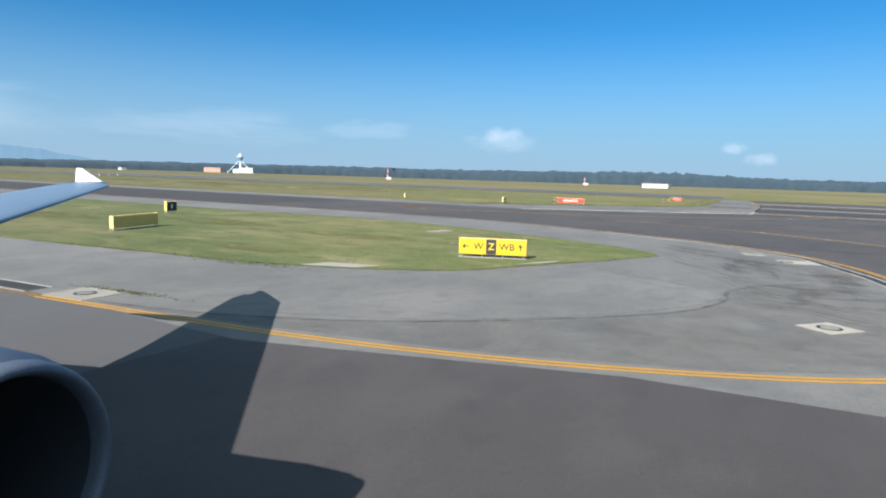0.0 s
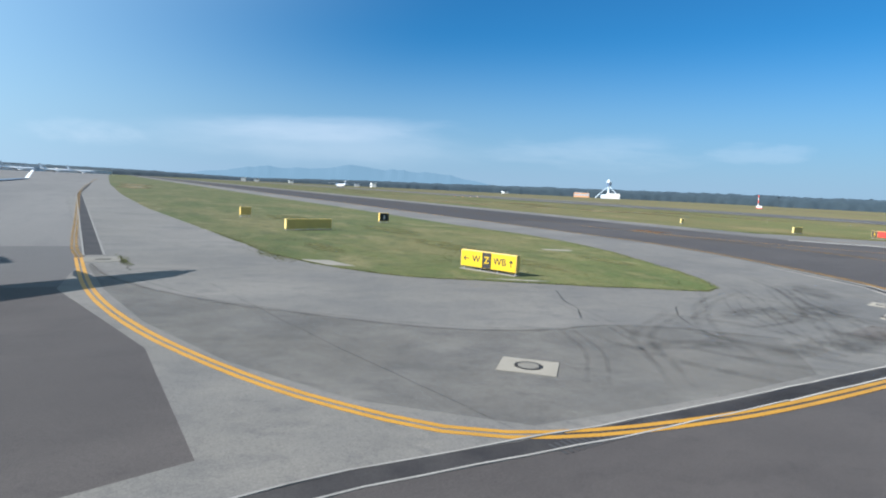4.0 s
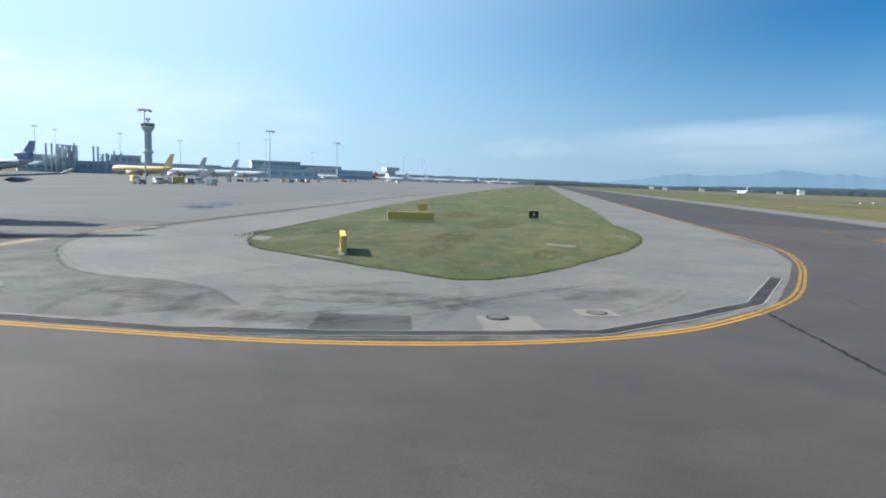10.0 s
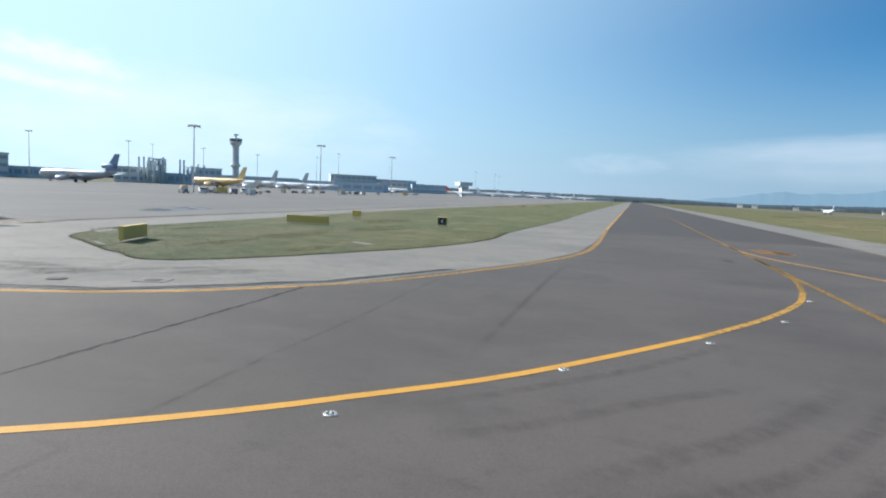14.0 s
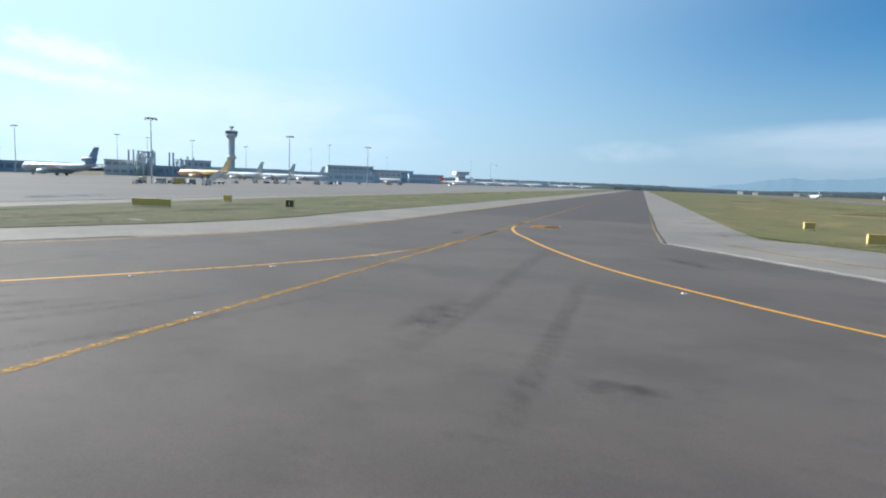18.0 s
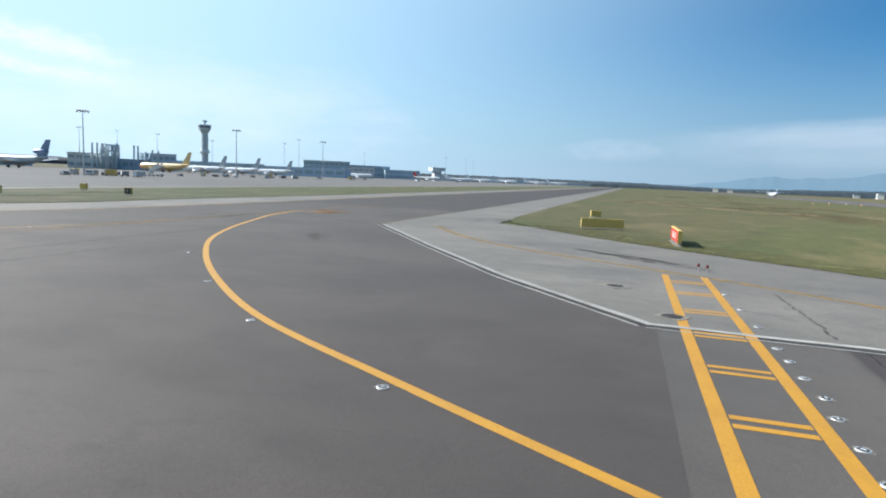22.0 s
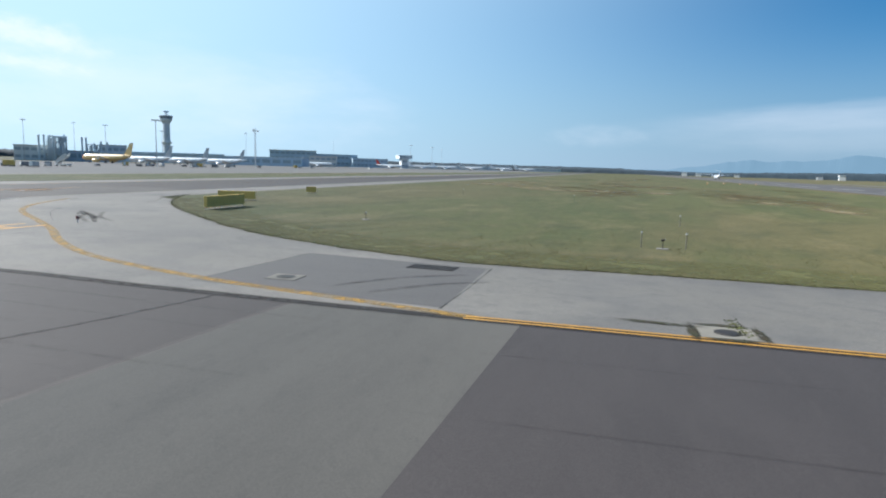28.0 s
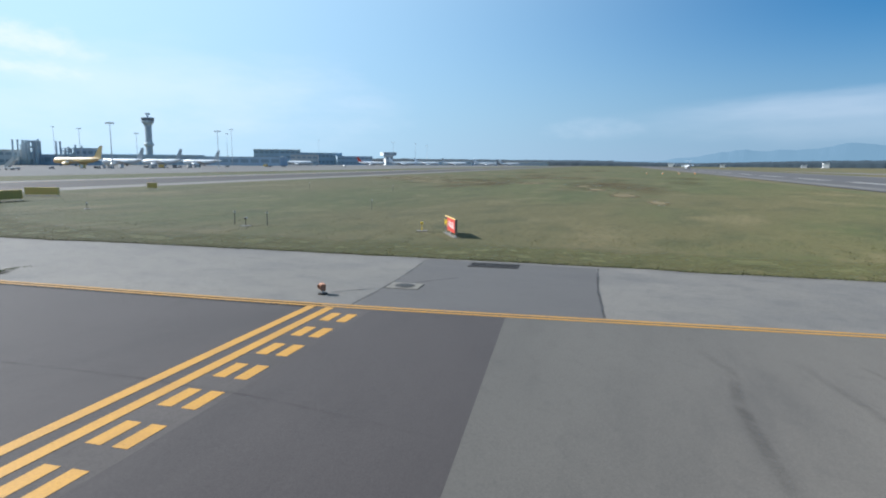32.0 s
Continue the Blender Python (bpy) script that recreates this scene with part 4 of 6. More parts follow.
for k, pts in enumerate((
    [(15.46, 22.62), (13.79, 28.09), (12.14, 33.10), (8.57, 40.21)], [(15.98, 23.10), (14.83, 29.06), (13.43, 35.07), (9.70, 42.70)], [(14.20, 20.58), (12.37, 24.17), (11.47, 28.64), (11.95, 33.60)],
    [(13.30, 17.26), (11.76, 20.26), (9.79, 22.57), (7.21, 24.89)], [(16.92, 24.06), (16.24, 28.52), (14.38, 33.04), (13.41, 37.07)], [(17.66, 33.85), (16.35, 36.59), (13.86, 40.06)],
    [(14.70, 24.61), (12.95, 27.31), (11.87, 31.11)], [(15.99, 27.25), (14.27, 30.26), (12.68, 36.59)], [(12.73, 18.47), (11.18, 21.65), (11.09, 25.69)], [(11.76, 16.55), (10.81, 18.92), (9.15, 20.92)],
)):
    for o in (0.0, 0.42):
        marks([(x + o, y + o * 0.3) for x, y in pts], 0.10 + 0.05 * (k % 3), "dark curved tyre marks on the pale shoulder")
for pts in ([(25.30, 90.61), (29.39, 91.61), (33.00, 93.14)], [(24.82, 91.46), (29.01, 92.54), (32.01, 94.11)], [(52.46, 106.08), (51.14, 108.63), (50.78, 111.15)], [(53.51, 107.06), (52.35, 109.66), (52.20, 111.48)]):
    marks(pts, 0.35, "dark tyre marks on the pale shoulder")
    marks(pts, 0.22, "dark tyre marks on the pale shoulder", "stain", 0.0161)


for pts, w in (([(17.20, 22.43), (14.85, 22.64), (12.55, 23.34), (11.24, 24.62)], 0.42), ([(17.59, 24.03), (15.36, 24.89), (12.95, 25.49), (10.85, 25.41)], 0.5), ([(17.99, 25.42), (16.36, 26.16), (15.26, 27.15)], 0.6),
               ([(18.29, 28.59), (15.88, 30.29), (13.19, 31.58), (11.38, 31.69)], 0.4), ([(13.25, 24.61), (14.36, 26.66), (14.86, 29.02)], 0.2), ([(11.85, 24.03), (11.85, 27.56), (10.88, 31.99)], 0.22), ([(18.59, 27.49), (16.37, 29.30), (14.50, 32.46), (12.91, 36.44)], 0.42),
               ([(16.35, 21.33), (13.53, 21.09), (10.83, 21.80)], 0.35), ([(15.34, 19.36), (12.82, 19.63), (10.33, 20.64)], 0.3)):
    marks(pts, w, "broad scrubbed tyre marks across the pale shoulder", "rubber", 0.0163)
for pts, w in (([(71.54, 135.03), (72.95, 134.62), (73.95, 134.34), (76.5, 133.4)], 0.14), ([(70.2, 133.6), (71.73, 133.5), (73.27, 132.53), (76.0, 131.2)], 0.2), ([(71.74, 136.07), (72.59, 135.92), (74.6, 135.3)], 0.12)):
    marks(pts, w, "dark smears on the pale concrete strip", "rubber", 0.0158)
for pts, w in (([(30.67, 41.96), (29.83, 44.25), (28.64, 47.16), (26.49, 51.07)], 0.30), ([(33.72, 43.21), (33.00, 45.43), (32.04, 47.83), (30.05, 51.34)], 0.45), ([(34.36, 43.81), (33.84, 46.42), (32.95, 48.43), (30.45, 52.34)], 0.35),
               ([(35.58, 45.23), (34.15, 48.02), (32.58, 50.74), (28.99, 54.77)], 0.4), ([(32.01, 41.84), (31.54, 44.04), (30.69, 46.34), (29.91, 49.44)], 0.35), ([(36.81, 49.65), (33.72, 53.77), (29.47, 57.80)], 0.4), ([(38.38, 57.84), (32.38, 61.34), (24.45, 65.23), (14.51, 70.43)], 0.6), ([(41.36, 59.82), (34.35, 63.43), (26.40, 67.43)], 0.5)):
    marks(pts, w, "faint curved tread bands on the taxiway asphalt", "rubber", 0.0154)
for pts, w in (([(13.31, 46.18), (18.13, 43.75), (23.41, 41.28), (28.22, 38.87), (30.77, 37.67), (34.14, 35.95)], 0.13), ([(8.44, 53.76), (14.17, 50.56), (20.01, 47.52), (25.16, 44.88), (27.97, 43.47)], 0.2), ([(61.99, 106.60), (66.22, 115.14), (70.43, 123.56), (73.64, 127.95)], 0.08), ([(59.20, 108.31), (62.82, 115.67)], 0.06), ([(45.00, 88.32), (48.01, 86.72), (51.10, 85.11), (53.09, 84.10), (60.26, 79.98)], 0.24)):
    soft_band("asphalt_joint", pts, w, 0.0152, M["joint"], "faint dark paving joint in the asphalt", "joint")
for d, a, b, w in ((-1.6, 2, 19, 0.14), (-3.1, 5, 20, 0.10), (-4.4, 0, 16, 0.18), (-5.6, 6, 20, 0.12), (-7.2, 2, 18, 0.2)):
    way = offset_line(spline(EDGE_B[:7], 1.0), d)
    marks([(q.x, q.y) for q in way[a:b:4]], w, "faint long tread streaks on the dark asphalt", "rubber", 0.0154)
marks(BAND_SEAM, 0.20, "dark dirt along the curved shoulder seam", "stain", 0.0164)


def stain(at, rx, ry, turn, seed, label="dark oily stain on the pavement", mat="stain", z=0.0156, name="stain"):
    rng = random.Random(seed)
    c, s = math.cos(radians(turn)), math.sin(radians(turn))
    verts, cover, faces = [(at[0], at[1], z)], [1.0], []
    n = 28
    ring = [rng.uniform(0.8, 1.15) for k in range(n)]
    for f, w in ((0.5, 1.0), (1.0, 0.0)):
        for k in range(n):
            a = k / n * math.tau
            x, y = rx * f * ring[k] * math.cos(a), ry * f * ring[k] * math.sin(a)
            verts.append((at[0] + c * x - s * y, at[1] + s * x + c * y, z))
            cover.append(w)
    for k in range(n):
        j = (k + 1) % n
        faces += [(0, 1 + k, 1 + j), (1 + k, 1 + n + k, 1 + n + j, 1 + j)]
    return tagged(covered(mesh_object(name, verts, faces, M[mat]), cover), label, "stain")


stain((16.57, 26.05), 2.6, 1.1, 65, 1)
stain((15.55, 23.71), 2.2, 0.8, 60, 51)
stain((13.16, 27.85), 2.6, 0.6, 75, 52)
stain((12.54, 21.39), 2.4, 0.5, 50, 53)
stain((14.85, 29.54), 3.4, 1.3, 70, 2)
stain((14.69, 36.03), 3.0, 1.0, 110, 3)
for k, (x, y, rx, ry) in enumerate(((25.38, 90.31, 1.1, 0.24), (26.77, 90.62, 0.7, 0.22), (27.46, 91.42, 1.0, 0.30), (28.63, 91.15, 0.8, 0.22), (29.02, 92.16, 1.2, 0.28), (30.39, 92.59, 0.8, 0.20), (29.92, 91.65, 0.5, 0.18), (31.88, 93.10, 1.0, 0.14))):
    stain((x, y), rx, ry, 20 + 3 * (k % 3), 160 + k, "black tarry blotches on the pale shoulder", "dirt")
stain((38.98, 62.85), 1.0, 0.5, 60, 5)
for k, (x, y, rx, ry, turn) in enumerate(((26.71, 90.92, 1.9, 0.35, 20), (29.27, 92.16, 2.2, 0.4, 24), (22.71, 87.89, 0.8, 0.2, 15), (11.36, 84.97, 1.5, 0.3, 10), (2.51, 89.82, 2.2, 0.4, -24), (18.79, 90.25, 1.0, 0.25, 10), (4.85, 66.37, 1.6, 0.5, -25), (32.73, 60.34, 2.6, 0.8, -28), (20.78, 75.30, 3.2, 0.8, 5), (61.32, 96.24, 2.4, 0.5, -30))):
    stain((x, y), rx, ry, turn, 40 + k, "dark scuffed patch on the pavement")


for x, y, rx, ry, turn in ((-40.5, 20.8, 7.0, 2.6, -10), (-36.0, 20.2, 3.6, 1.8, 0), (-46.0, 22.6, 3.5, 2.0, 20)):
    stain((x, y), rx, ry, turn, int(-x), "damp blue-grey patch on the apron concrete", "damp", 0.0120)
soft_band("dirt_strip", [(14.53, 17.08), (16.98, 22.05), (18.55, 26.20), (19.38, 30.85), (19.43, 33.31), (18.54, 36.80)], 0.55, 0.0159, M["stain"], "brown dirt between the slot drain and the painted line", "dirt", False)
soft_band("dirt_strip", offset_line([Vector(q) for q in EDGE_B[:6]], -0.12), 0.42, 0.0160, M["dirt"], "dark dirt in the joint between taxiway and shoulder", "dirt", False)


# ---- lawns ----
island = [Vector(q) for q in ((-23.80, 32.21), (-13.92, 28.17), (-8.44, 25.79), (-3.45, 24.79), (0.55, 25.07), (4.46, 27.40), (7.57, 29.35), (11.18, 32.09), (11.29, 33.37), (9.41, 36.85), (5.67, 41.54),
                              (0.55, 47.32), (-7.20, 53.15), (-16.31, 57.31))] + [W(60, -19.2), W(150, -20.2), W(500, -21.4), W(1600, -21.6), W(1600, -54.4), W(500, -53.2), W(200, -51.7), W(90, -49.7), W(46, -47.8)]


near_island = [p for p in spline(island[:14], 0.7) ]
near_island = [p + Vector((noise.noise((p.x * 0.9, p.y * 0.9, 0)), noise.noise((p.x * 0.9, p.y * 0.9, 5)))) * 0.18 for p in near_island]
sheet("lawn", near_island + island[14:], 0.045, M["grass"], "mown green grass island with straw-coloured patches", "structure", "lawn", 0.08)
near_field = [p + Vector((noise.noise((p.x * 0.9, p.y * 0.9, 0)), noise.noise((p.x * 0.9, p.y * 0.9, 5)))) * 0.18 for p in spline(LAWN_EDGE, 0.7)]
sheet("lawn", near_field + [Vector((160, 330)), W(-60, 118), W(1600, 118), W(1600, 20.5), W(160, 20), W(60, 19.6), W(30, 19.7)], 0.045, M["field_grass"], "wide mown airfield grass with dry brown patches", "structure", "lawn", 0.08)


def inside(p, poly):
    hit, j = False, len(poly) - 1
    for i in range(len(poly)):
        a, b = poly[i], poly[j]
        if (a.y > p[1]) != (b.y > p[1]) and p[0] < (b.x - a.x) * (p[1] - a.y) / (b.y - a.y) + a.x:
            hit = not hit
        j = i
    return hit


def tufts(name, spots, mat, label, tall=(0.012, 0.035), wide=0.03, seed=3):
    """Grass blades at given spots, each a slim bent triangle."""
    rng = np.random.default_rng(seed)
    n = len(spots)
    c = np.asarray(spots, float)
    a = rng.uniform(0, math.tau, n)
    h = rng.uniform(*tall, n)
    w = wide * rng.uniform(0.6, 1.4, n)
    lean = rng.uniform(-1, 1, (n, 2)) * (0.03 + 1.2 * h[:, None])
    d = np.stack([np.cos(a), np.sin(a)], 1) * w[:, None]
    v = np.zeros((n, 3, 3))
    v[:, 0, :2], v[:, 1, :2], v[:, 2, :2] = c[:, :2] - d, c[:, :2] + d, c[:, :2] + lean
    v[:, :2, 2] = 0.03
    v[:, 2, 2] = 0.04 + h
    return tagged(mesh_object(name, v.reshape(-1, 3).tolist(), [(3 * k, 3 * k + 1, 3 * k + 2) for k in range(n)], mat), label, "grass", "", "stuff")


def scatter(line, deep, many, seed, side=1.0, jitter=0.12):
    """Spots along a line and some way in from it, thickest at the line."""
    rng = random.Random(seed)
    out = []
    for _ in range(many):
        k = rng.randrange(len(line) - 1)
        a, b = line[k], line[k + 1]
        t = (b - a).normalized()
        p = a.lerp(b, rng.random()) + Vector((-t.y, t.x)) * side * (deep * rng.random() ** 1.6 - jitter * rng.random())
        out.append((p.x, p.y))
    return out


island_spots = [q for q in scatter(near_island[8:], 14, 22000, 5) if inside(q, near_island + island[14:])]
tufts("grass", island_spots, M["blade"], "short dry-tipped grass blades on the lawn island")
field_spots = scatter(near_field[6:-50], 16, 20000, 6)
tufts("grass", field_spots, M["blade"], "short dry-tipped grass blades on the airfield lawn")
tufts("grass", scatter(near_field[4:-50], 0.35, 5200, 7, jitter=0.2) + scatter(near_island[6:], 0.35, 3600, 8, jitter=0.2), M["weed"], "ragged darker grass fringe at the pavement edge", (0.01, 0.03), 0.04, 9)


tufts("grass", scatter(near_field[30:-50], 2.8, 15000, 17, jitter=0.08), M["tussock"], "straw-tipped rough tussocks along the field's edge", (0.006, 0.028), 0.045, 18)
tufts("grass", scatter(near_field[44:-50], 9.0, 9000, 27, jitter=0.1), M["tussock"], "taller straw-coloured tussocks in the mown airfield grass", (0.010, 0.035), 0.06, 28)
tufts("grass", scatter(near_island[8:], 0.9, 5000, 19, jitter=0.1), M["tussock"], "straw-tipped rough grass along the island's edge", (0.006, 0.022), 0.03, 20)


def weeds(at, rx, ry, turn, many, seed, label):
    rng = random.Random(seed)
    c, s = math.cos(radians(turn)), math.sin(radians(turn))
    out = []
    for _ in range(many):
        x, y = rng.gauss(0, rx), rng.gauss(0, ry)
        out.append((at[0] + c * x - s * y, at[1] + s * x + c * y))
    return tufts("weeds", out, M["weed"], label, (0.01, 0.03), 0.035, seed)


for x, y, turn, long in ((59.02, 115.94, 155, 0.9), (58.12, 115.54, 65, 0.8), (58.47, 114.52, 155, 0.9), (59.36, 114.97, 65, 0.7), (57.67, 114.07, 60, 1.2)):
    stain((x, y), long, 0.16, turn, int(x * 10), "brown-green moss in the joints of an old manhole", "moss", 0.034, "moss")
weeds((58.47, 115.79), 0.5, 0.10, 155, 120, 21, "low weeds round an old manhole")
weeds((-9.27, 18.75), 0.9, 0.1, -24, 220, 23, "thin weeds beside a concrete manhole")
weeds((-7.64, 25.20), 1.4, 0.25, -20, 380, 24, "weeds spilling from the lawn corner")
weeds((5.16, 92.44), 2.6, 0.45, 0, 700, 26, "weeds spilling from the lawn corner")

# Pale concrete pads set in the lawn.
for pts, lb in (([(-5.64, 25.19), (-4.64, 26.07), (-2.45, 25.48), (-3.45, 24.79)], "pale concrete pad at the lawn's edge"), ([(-1.09, 42.16), (0.32, 43.35), (0.91, 42.85), (-0.50, 41.77)], "small pale concrete pad in the lawn"),
                ([(3.35, 27.11), (3.96, 27.70), (5.56, 28.77), (5.16, 28.18)], "bare pale strip at the lawn's edge")):
    sheet("concrete_pad", [Vector(q) for q in pts], 0.060, M["plate"], lb, "", "concrete pad", 0.05)


# Dry patches out in the wide lawn.
rng = random.Random(12)
for k in range(16):
    u = rng.random()
    x, y = -45 - 190 * u + rng.uniform(-25, 25), 150 + 95 * u + rng.uniform(-18, 18)
    ob = stain((x, y), rng.uniform(5, 13), rng.uniform(2.5, 7), rng.uniform(40, 90), 70 + k, mat="dry_grass", z=0.070, name="dry_patch")
    tagged(ob, "straw-coloured dry patch in the mown airfield grass", "dry grass", "dry patches")
for k, (x, y, rx, ry) in enumerate(((-29.85, 167.39, 7, 3.5), (-1.11, 166.76, 6, 1.8), (13.89, 162.76, 7, 2.0), (-14.11, 170.76, 5, 2.0), (27.89, 158.76, 5, 1.2))):
    ob = stain((x, y), rx, ry, -25, 90 + k, mat="dry_grass", z=0.070, name="dry_patch")
    tagged(ob, "straw-coloured dry patch in the mown airfield grass", "dry grass", "dry patches")
for k in range(18):
    p = W(rng.uniform(70, 340), rng.uniform(42, 108))
    ob = stain((p.x, p.y), rng.uniform(12, 30), rng.uniform(3.5, 8), 152 + rng.uniform(-8, 8), 120 + k, mat="brown_grass", z=0.058 + 0.0004 * k, name="brown_patch")
    tagged(ob, "browned dry stretch of the mown airfield grass", "dry grass", "brown stretches")
for k, (x, y, rx, ry) in enumerate(((-6, 38, 5, 1.6), (-16, 45, 6, 2.0), (2, 34, 3.5, 1.0), (-30, 47, 7, 2.4), (-150, 98, 22, 5), (-185, 118, 24, 6), (-9, 30, 3.5, 1.0), (4, 39.5, 3.0, 0.9))):
    ob = stain((x, y), rx, ry, 152, 150 + k, mat="dry_grass" if x < -100 else "fringe_grass", z=0.056, name="dry_patch")
    tagged(ob, "straw-coloured patch in the grass island", "dry grass", "dry patches")
fringe = []
for p, q in zip(near_field[6:-50], near_field[7:-49]):
    way = (q - p).normalized()
    fringe.append(p + Vector((-way.y, way.x)) * 2.0)
tagged(soft_band("grass_fringe", fringe[::2], 3.6, 0.062, M["fringe_grass"], "yellowed strip of grass along the pavement edge", "grass", False), "yellowed strip of grass along the pavement edge", "grass", "", "stuff")


# ---- signs ----
def lettering(text, size, mat, parent, at, spin):
    """Flat letters on a sign face, from the built-in font."""
    cu = bpy.data.curves.new("legend", "FONT")
    cu.body, cu.size, cu.align_x, cu.align_y = text, size, "CENTER", "CENTER"
    cu.extrude, cu.offset = 0.004, 0.012 * size
    tmp = bpy.data.objects.new("legend", cu)
    scene.collection.objects.link(tmp)
    me = bpy.data.meshes.new_from_object(tmp.evaluated_get(bpy.context.evaluated_depsgraph_get()))
    bpy.data.objects.remove(tmp)
    me.materials.clear()
    me.materials.append(mat)
    ob = new("legend", me)
    ob.parent = parent
    ob.matrix_basis = Matrix.Translation(at) @ pose(0, 0, 0, 90, 0, spin)
    return ob


def arrow(parent, at, way, size, mat):
    """A flat arrow on a sign face, pointing up or to the left."""
    bm = bmesh.new()
    for poly in (((-0.07, -0.5), (0.07, -0.5), (0.07, 0.2), (-0.07, 0.2)), ((-0.34, 0.12), (0, 0.5), (0.34, 0.12), (0.22, 0.02), (0, 0.26), (-0.22, 0.02))):
        top = [bm.verts.new((x * size, y * size, 0.004)) for x, y in poly]
        low = [bm.verts.new((x * size, y * size, -0.004)) for x, y in poly]
        bm.faces.new(top)
        for k in range(len(poly)):
            j = (k + 1) % len(poly)
            bm.faces.new((top[k], low[k], low[j], top[j]))
    ob = part("arrow", bm, mat, parent)
    ob.matrix_basis = Matrix.Translation(at) @ pose(0, 0, 0, 90, 0, 0) @ pose(0, 0, 0, 0, 0, way)
    return ob


def taxi_sign(at, turn, length, panels, label, top=1.02, face=0.78, deep=0.26, base=True, end="sign_case"):
    """A boxed taxiway sign: its face looks towards local -y. panels: width share, face colour, legend, legend colour."""
    d = thing("taxiway_sign", at, turn, label, "sign")
    h, z0 = length / 2, top - face
    part("casing", box(-h, h, 0.02, deep, z0, top, 0.012), M["sign_case"], d, "ochre sheet-metal back")
    for s in (-1, 1):
        part("end_cap", box(s * (h + 0.012) - 0.012, s * (h + 0.012) + 0.012, 0.0, deep + 0.01, z0 - 0.01, top + 0.01, 0.006), M[end], d, "yellow end cap")
    x = -h
    for share, colour, legend, ink in panels:
        w = share * length
        pn = part("panel", box(x + 0.012, x + w - 0.012, -0.006, 0.02, z0 + 0.03, top - 0.03, 0.004), M[colour], d)
        for item in legend:
            kind_, off, val = item
            if kind_ == "text":
                lettering(val, min(face * (0.58 if length > 3 else 0.66), w / max(1, len(val)) * 1.62), M[ink], pn, (x + w / 2 + off, -0.010, z0 + face / 2), 0)
            elif kind_ == "arrow":
                arrow(pn, (x + w / 2 + off, -0.010, z0 + face / 2), val, face * 0.44, M[ink])
            else:
                for k in range(val):
                    part("bar", box(x + w / 2 + off + (k - (val - 1) / 2) * 0.26 - 0.055, x + w / 2 + off + (k - (val - 1) / 2) * 0.26 + 0.055, -0.012, -0.006, z0 + face * 0.28, z0 + face * 0.72), M[ink], pn)
        x += w
    n = max(2, int(length / 0.9))
    for k in range(n + 1):
        px = -h + 0.1 + (length - 0.2) * k / n
        part("leg", tube(bmesh.new(), (px, deep / 2, 0.04), (px, deep / 2, z0), 0.025, 0.025, 8), M["steel"], d)
    if base:
        part("footing", box(-h - 0.05, h + 0.05, -0.08, deep + 0.08, 0.0, 0.045, 0.012), M["plate"], d, "pale concrete footing")
    return d


taxi_sign((2.38, 28.94, 0.03), -7.3, 3.08, (
    (0.40, "sign_yellow", (("arrow", -0.32, 90), ("text", 0.27, "W")), "sign_black"),
    (0.16, "sign_black", (("text", 0, "Z"),), "sign_yellow"),
    (0.44, "sign_yellow", (("text", -0.2, "WB"), ("arrow", 0.42, 0)), "sign_black")), "yellow and black taxiway direction sign reading W Z WB", 0.92, 0.76)
taxi_sign((-18.98, 38.30, 0.03), 259, 4.0, ((0.3, "sign_black", (("bars", 0, 2),), "sign_yellow"), (0.7, "sign_yellow", (("bars", 0, 6),), "sign_black")), "long taxiway sign seen from its ochre back", 0.86, 0.72, end="case_end")
taxi_sign((-22.63, 52.00, 0.03), 62, 0.95, ((1.0, "sign_black", (("bars", 0, 1),), "sign_white"),), "small black taxiway location sign with a pale letter block", 1.0, 0.8, 0.3)
taxi_sign((-33.14, 43.50, 0.03), 250, 0.95, ((1.0, "sign_black", (("bars", 0, 1),), "sign_yellow"),), "small taxiway sign seen from its ochre back", 1.0, 0.75, 0.3)
taxi_sign((-6.38, 105.42, 0.03), 266, 1.15, ((1.0, "sign_black", (("bars", 0, 1),), "sign_yellow"),), "small taxiway sign seen from its ochre back", 0.85, 0.65, 0.2, end="case_end")
taxi_sign((9.85, 98.56, 0.03), 258, 3.5, ((0.3, "sign_black", (("bars", 0, 2),), "sign_yellow"), (0.7, "sign_yellow", (("bars", 0, 6),), "sign_black")), "long taxiway sign seen from its ochre back", 0.9, 0.72, 0.2, end="case_end")
taxi_sign((20.35, 98.77, 0.03), -26, 5.0, ((0.13, "sign_black", (("bars", 0, 1),), "sign_yellow"), (0.87, "sign_red", (("bars", 0, 9),), "sign_white")), "red and black holding-position sign with pale unreadable legend", 1.02, 0.8)
taxi_sign((50.70, 133.00, 0.03), -1.0, 2.55, ((0.28, "sign_black", (("text", 0, "WB"),), "sign_yellow"), (0.72, "sign_red", (("text", 0, "17R-35L"),), "sign_white")), "red runway holding sign reading 17R-35L with a black WB panel", 0.93, 0.72, 0.11, end="plate")
taxi_sign((-560, 330, 0.0), 62, 1.0, ((1.0, "sign_black", (("bars", 0, 1),), "sign_yellow"),), "small taxiway sign far along the taxiway", 1.0, 0.75, 0.3)


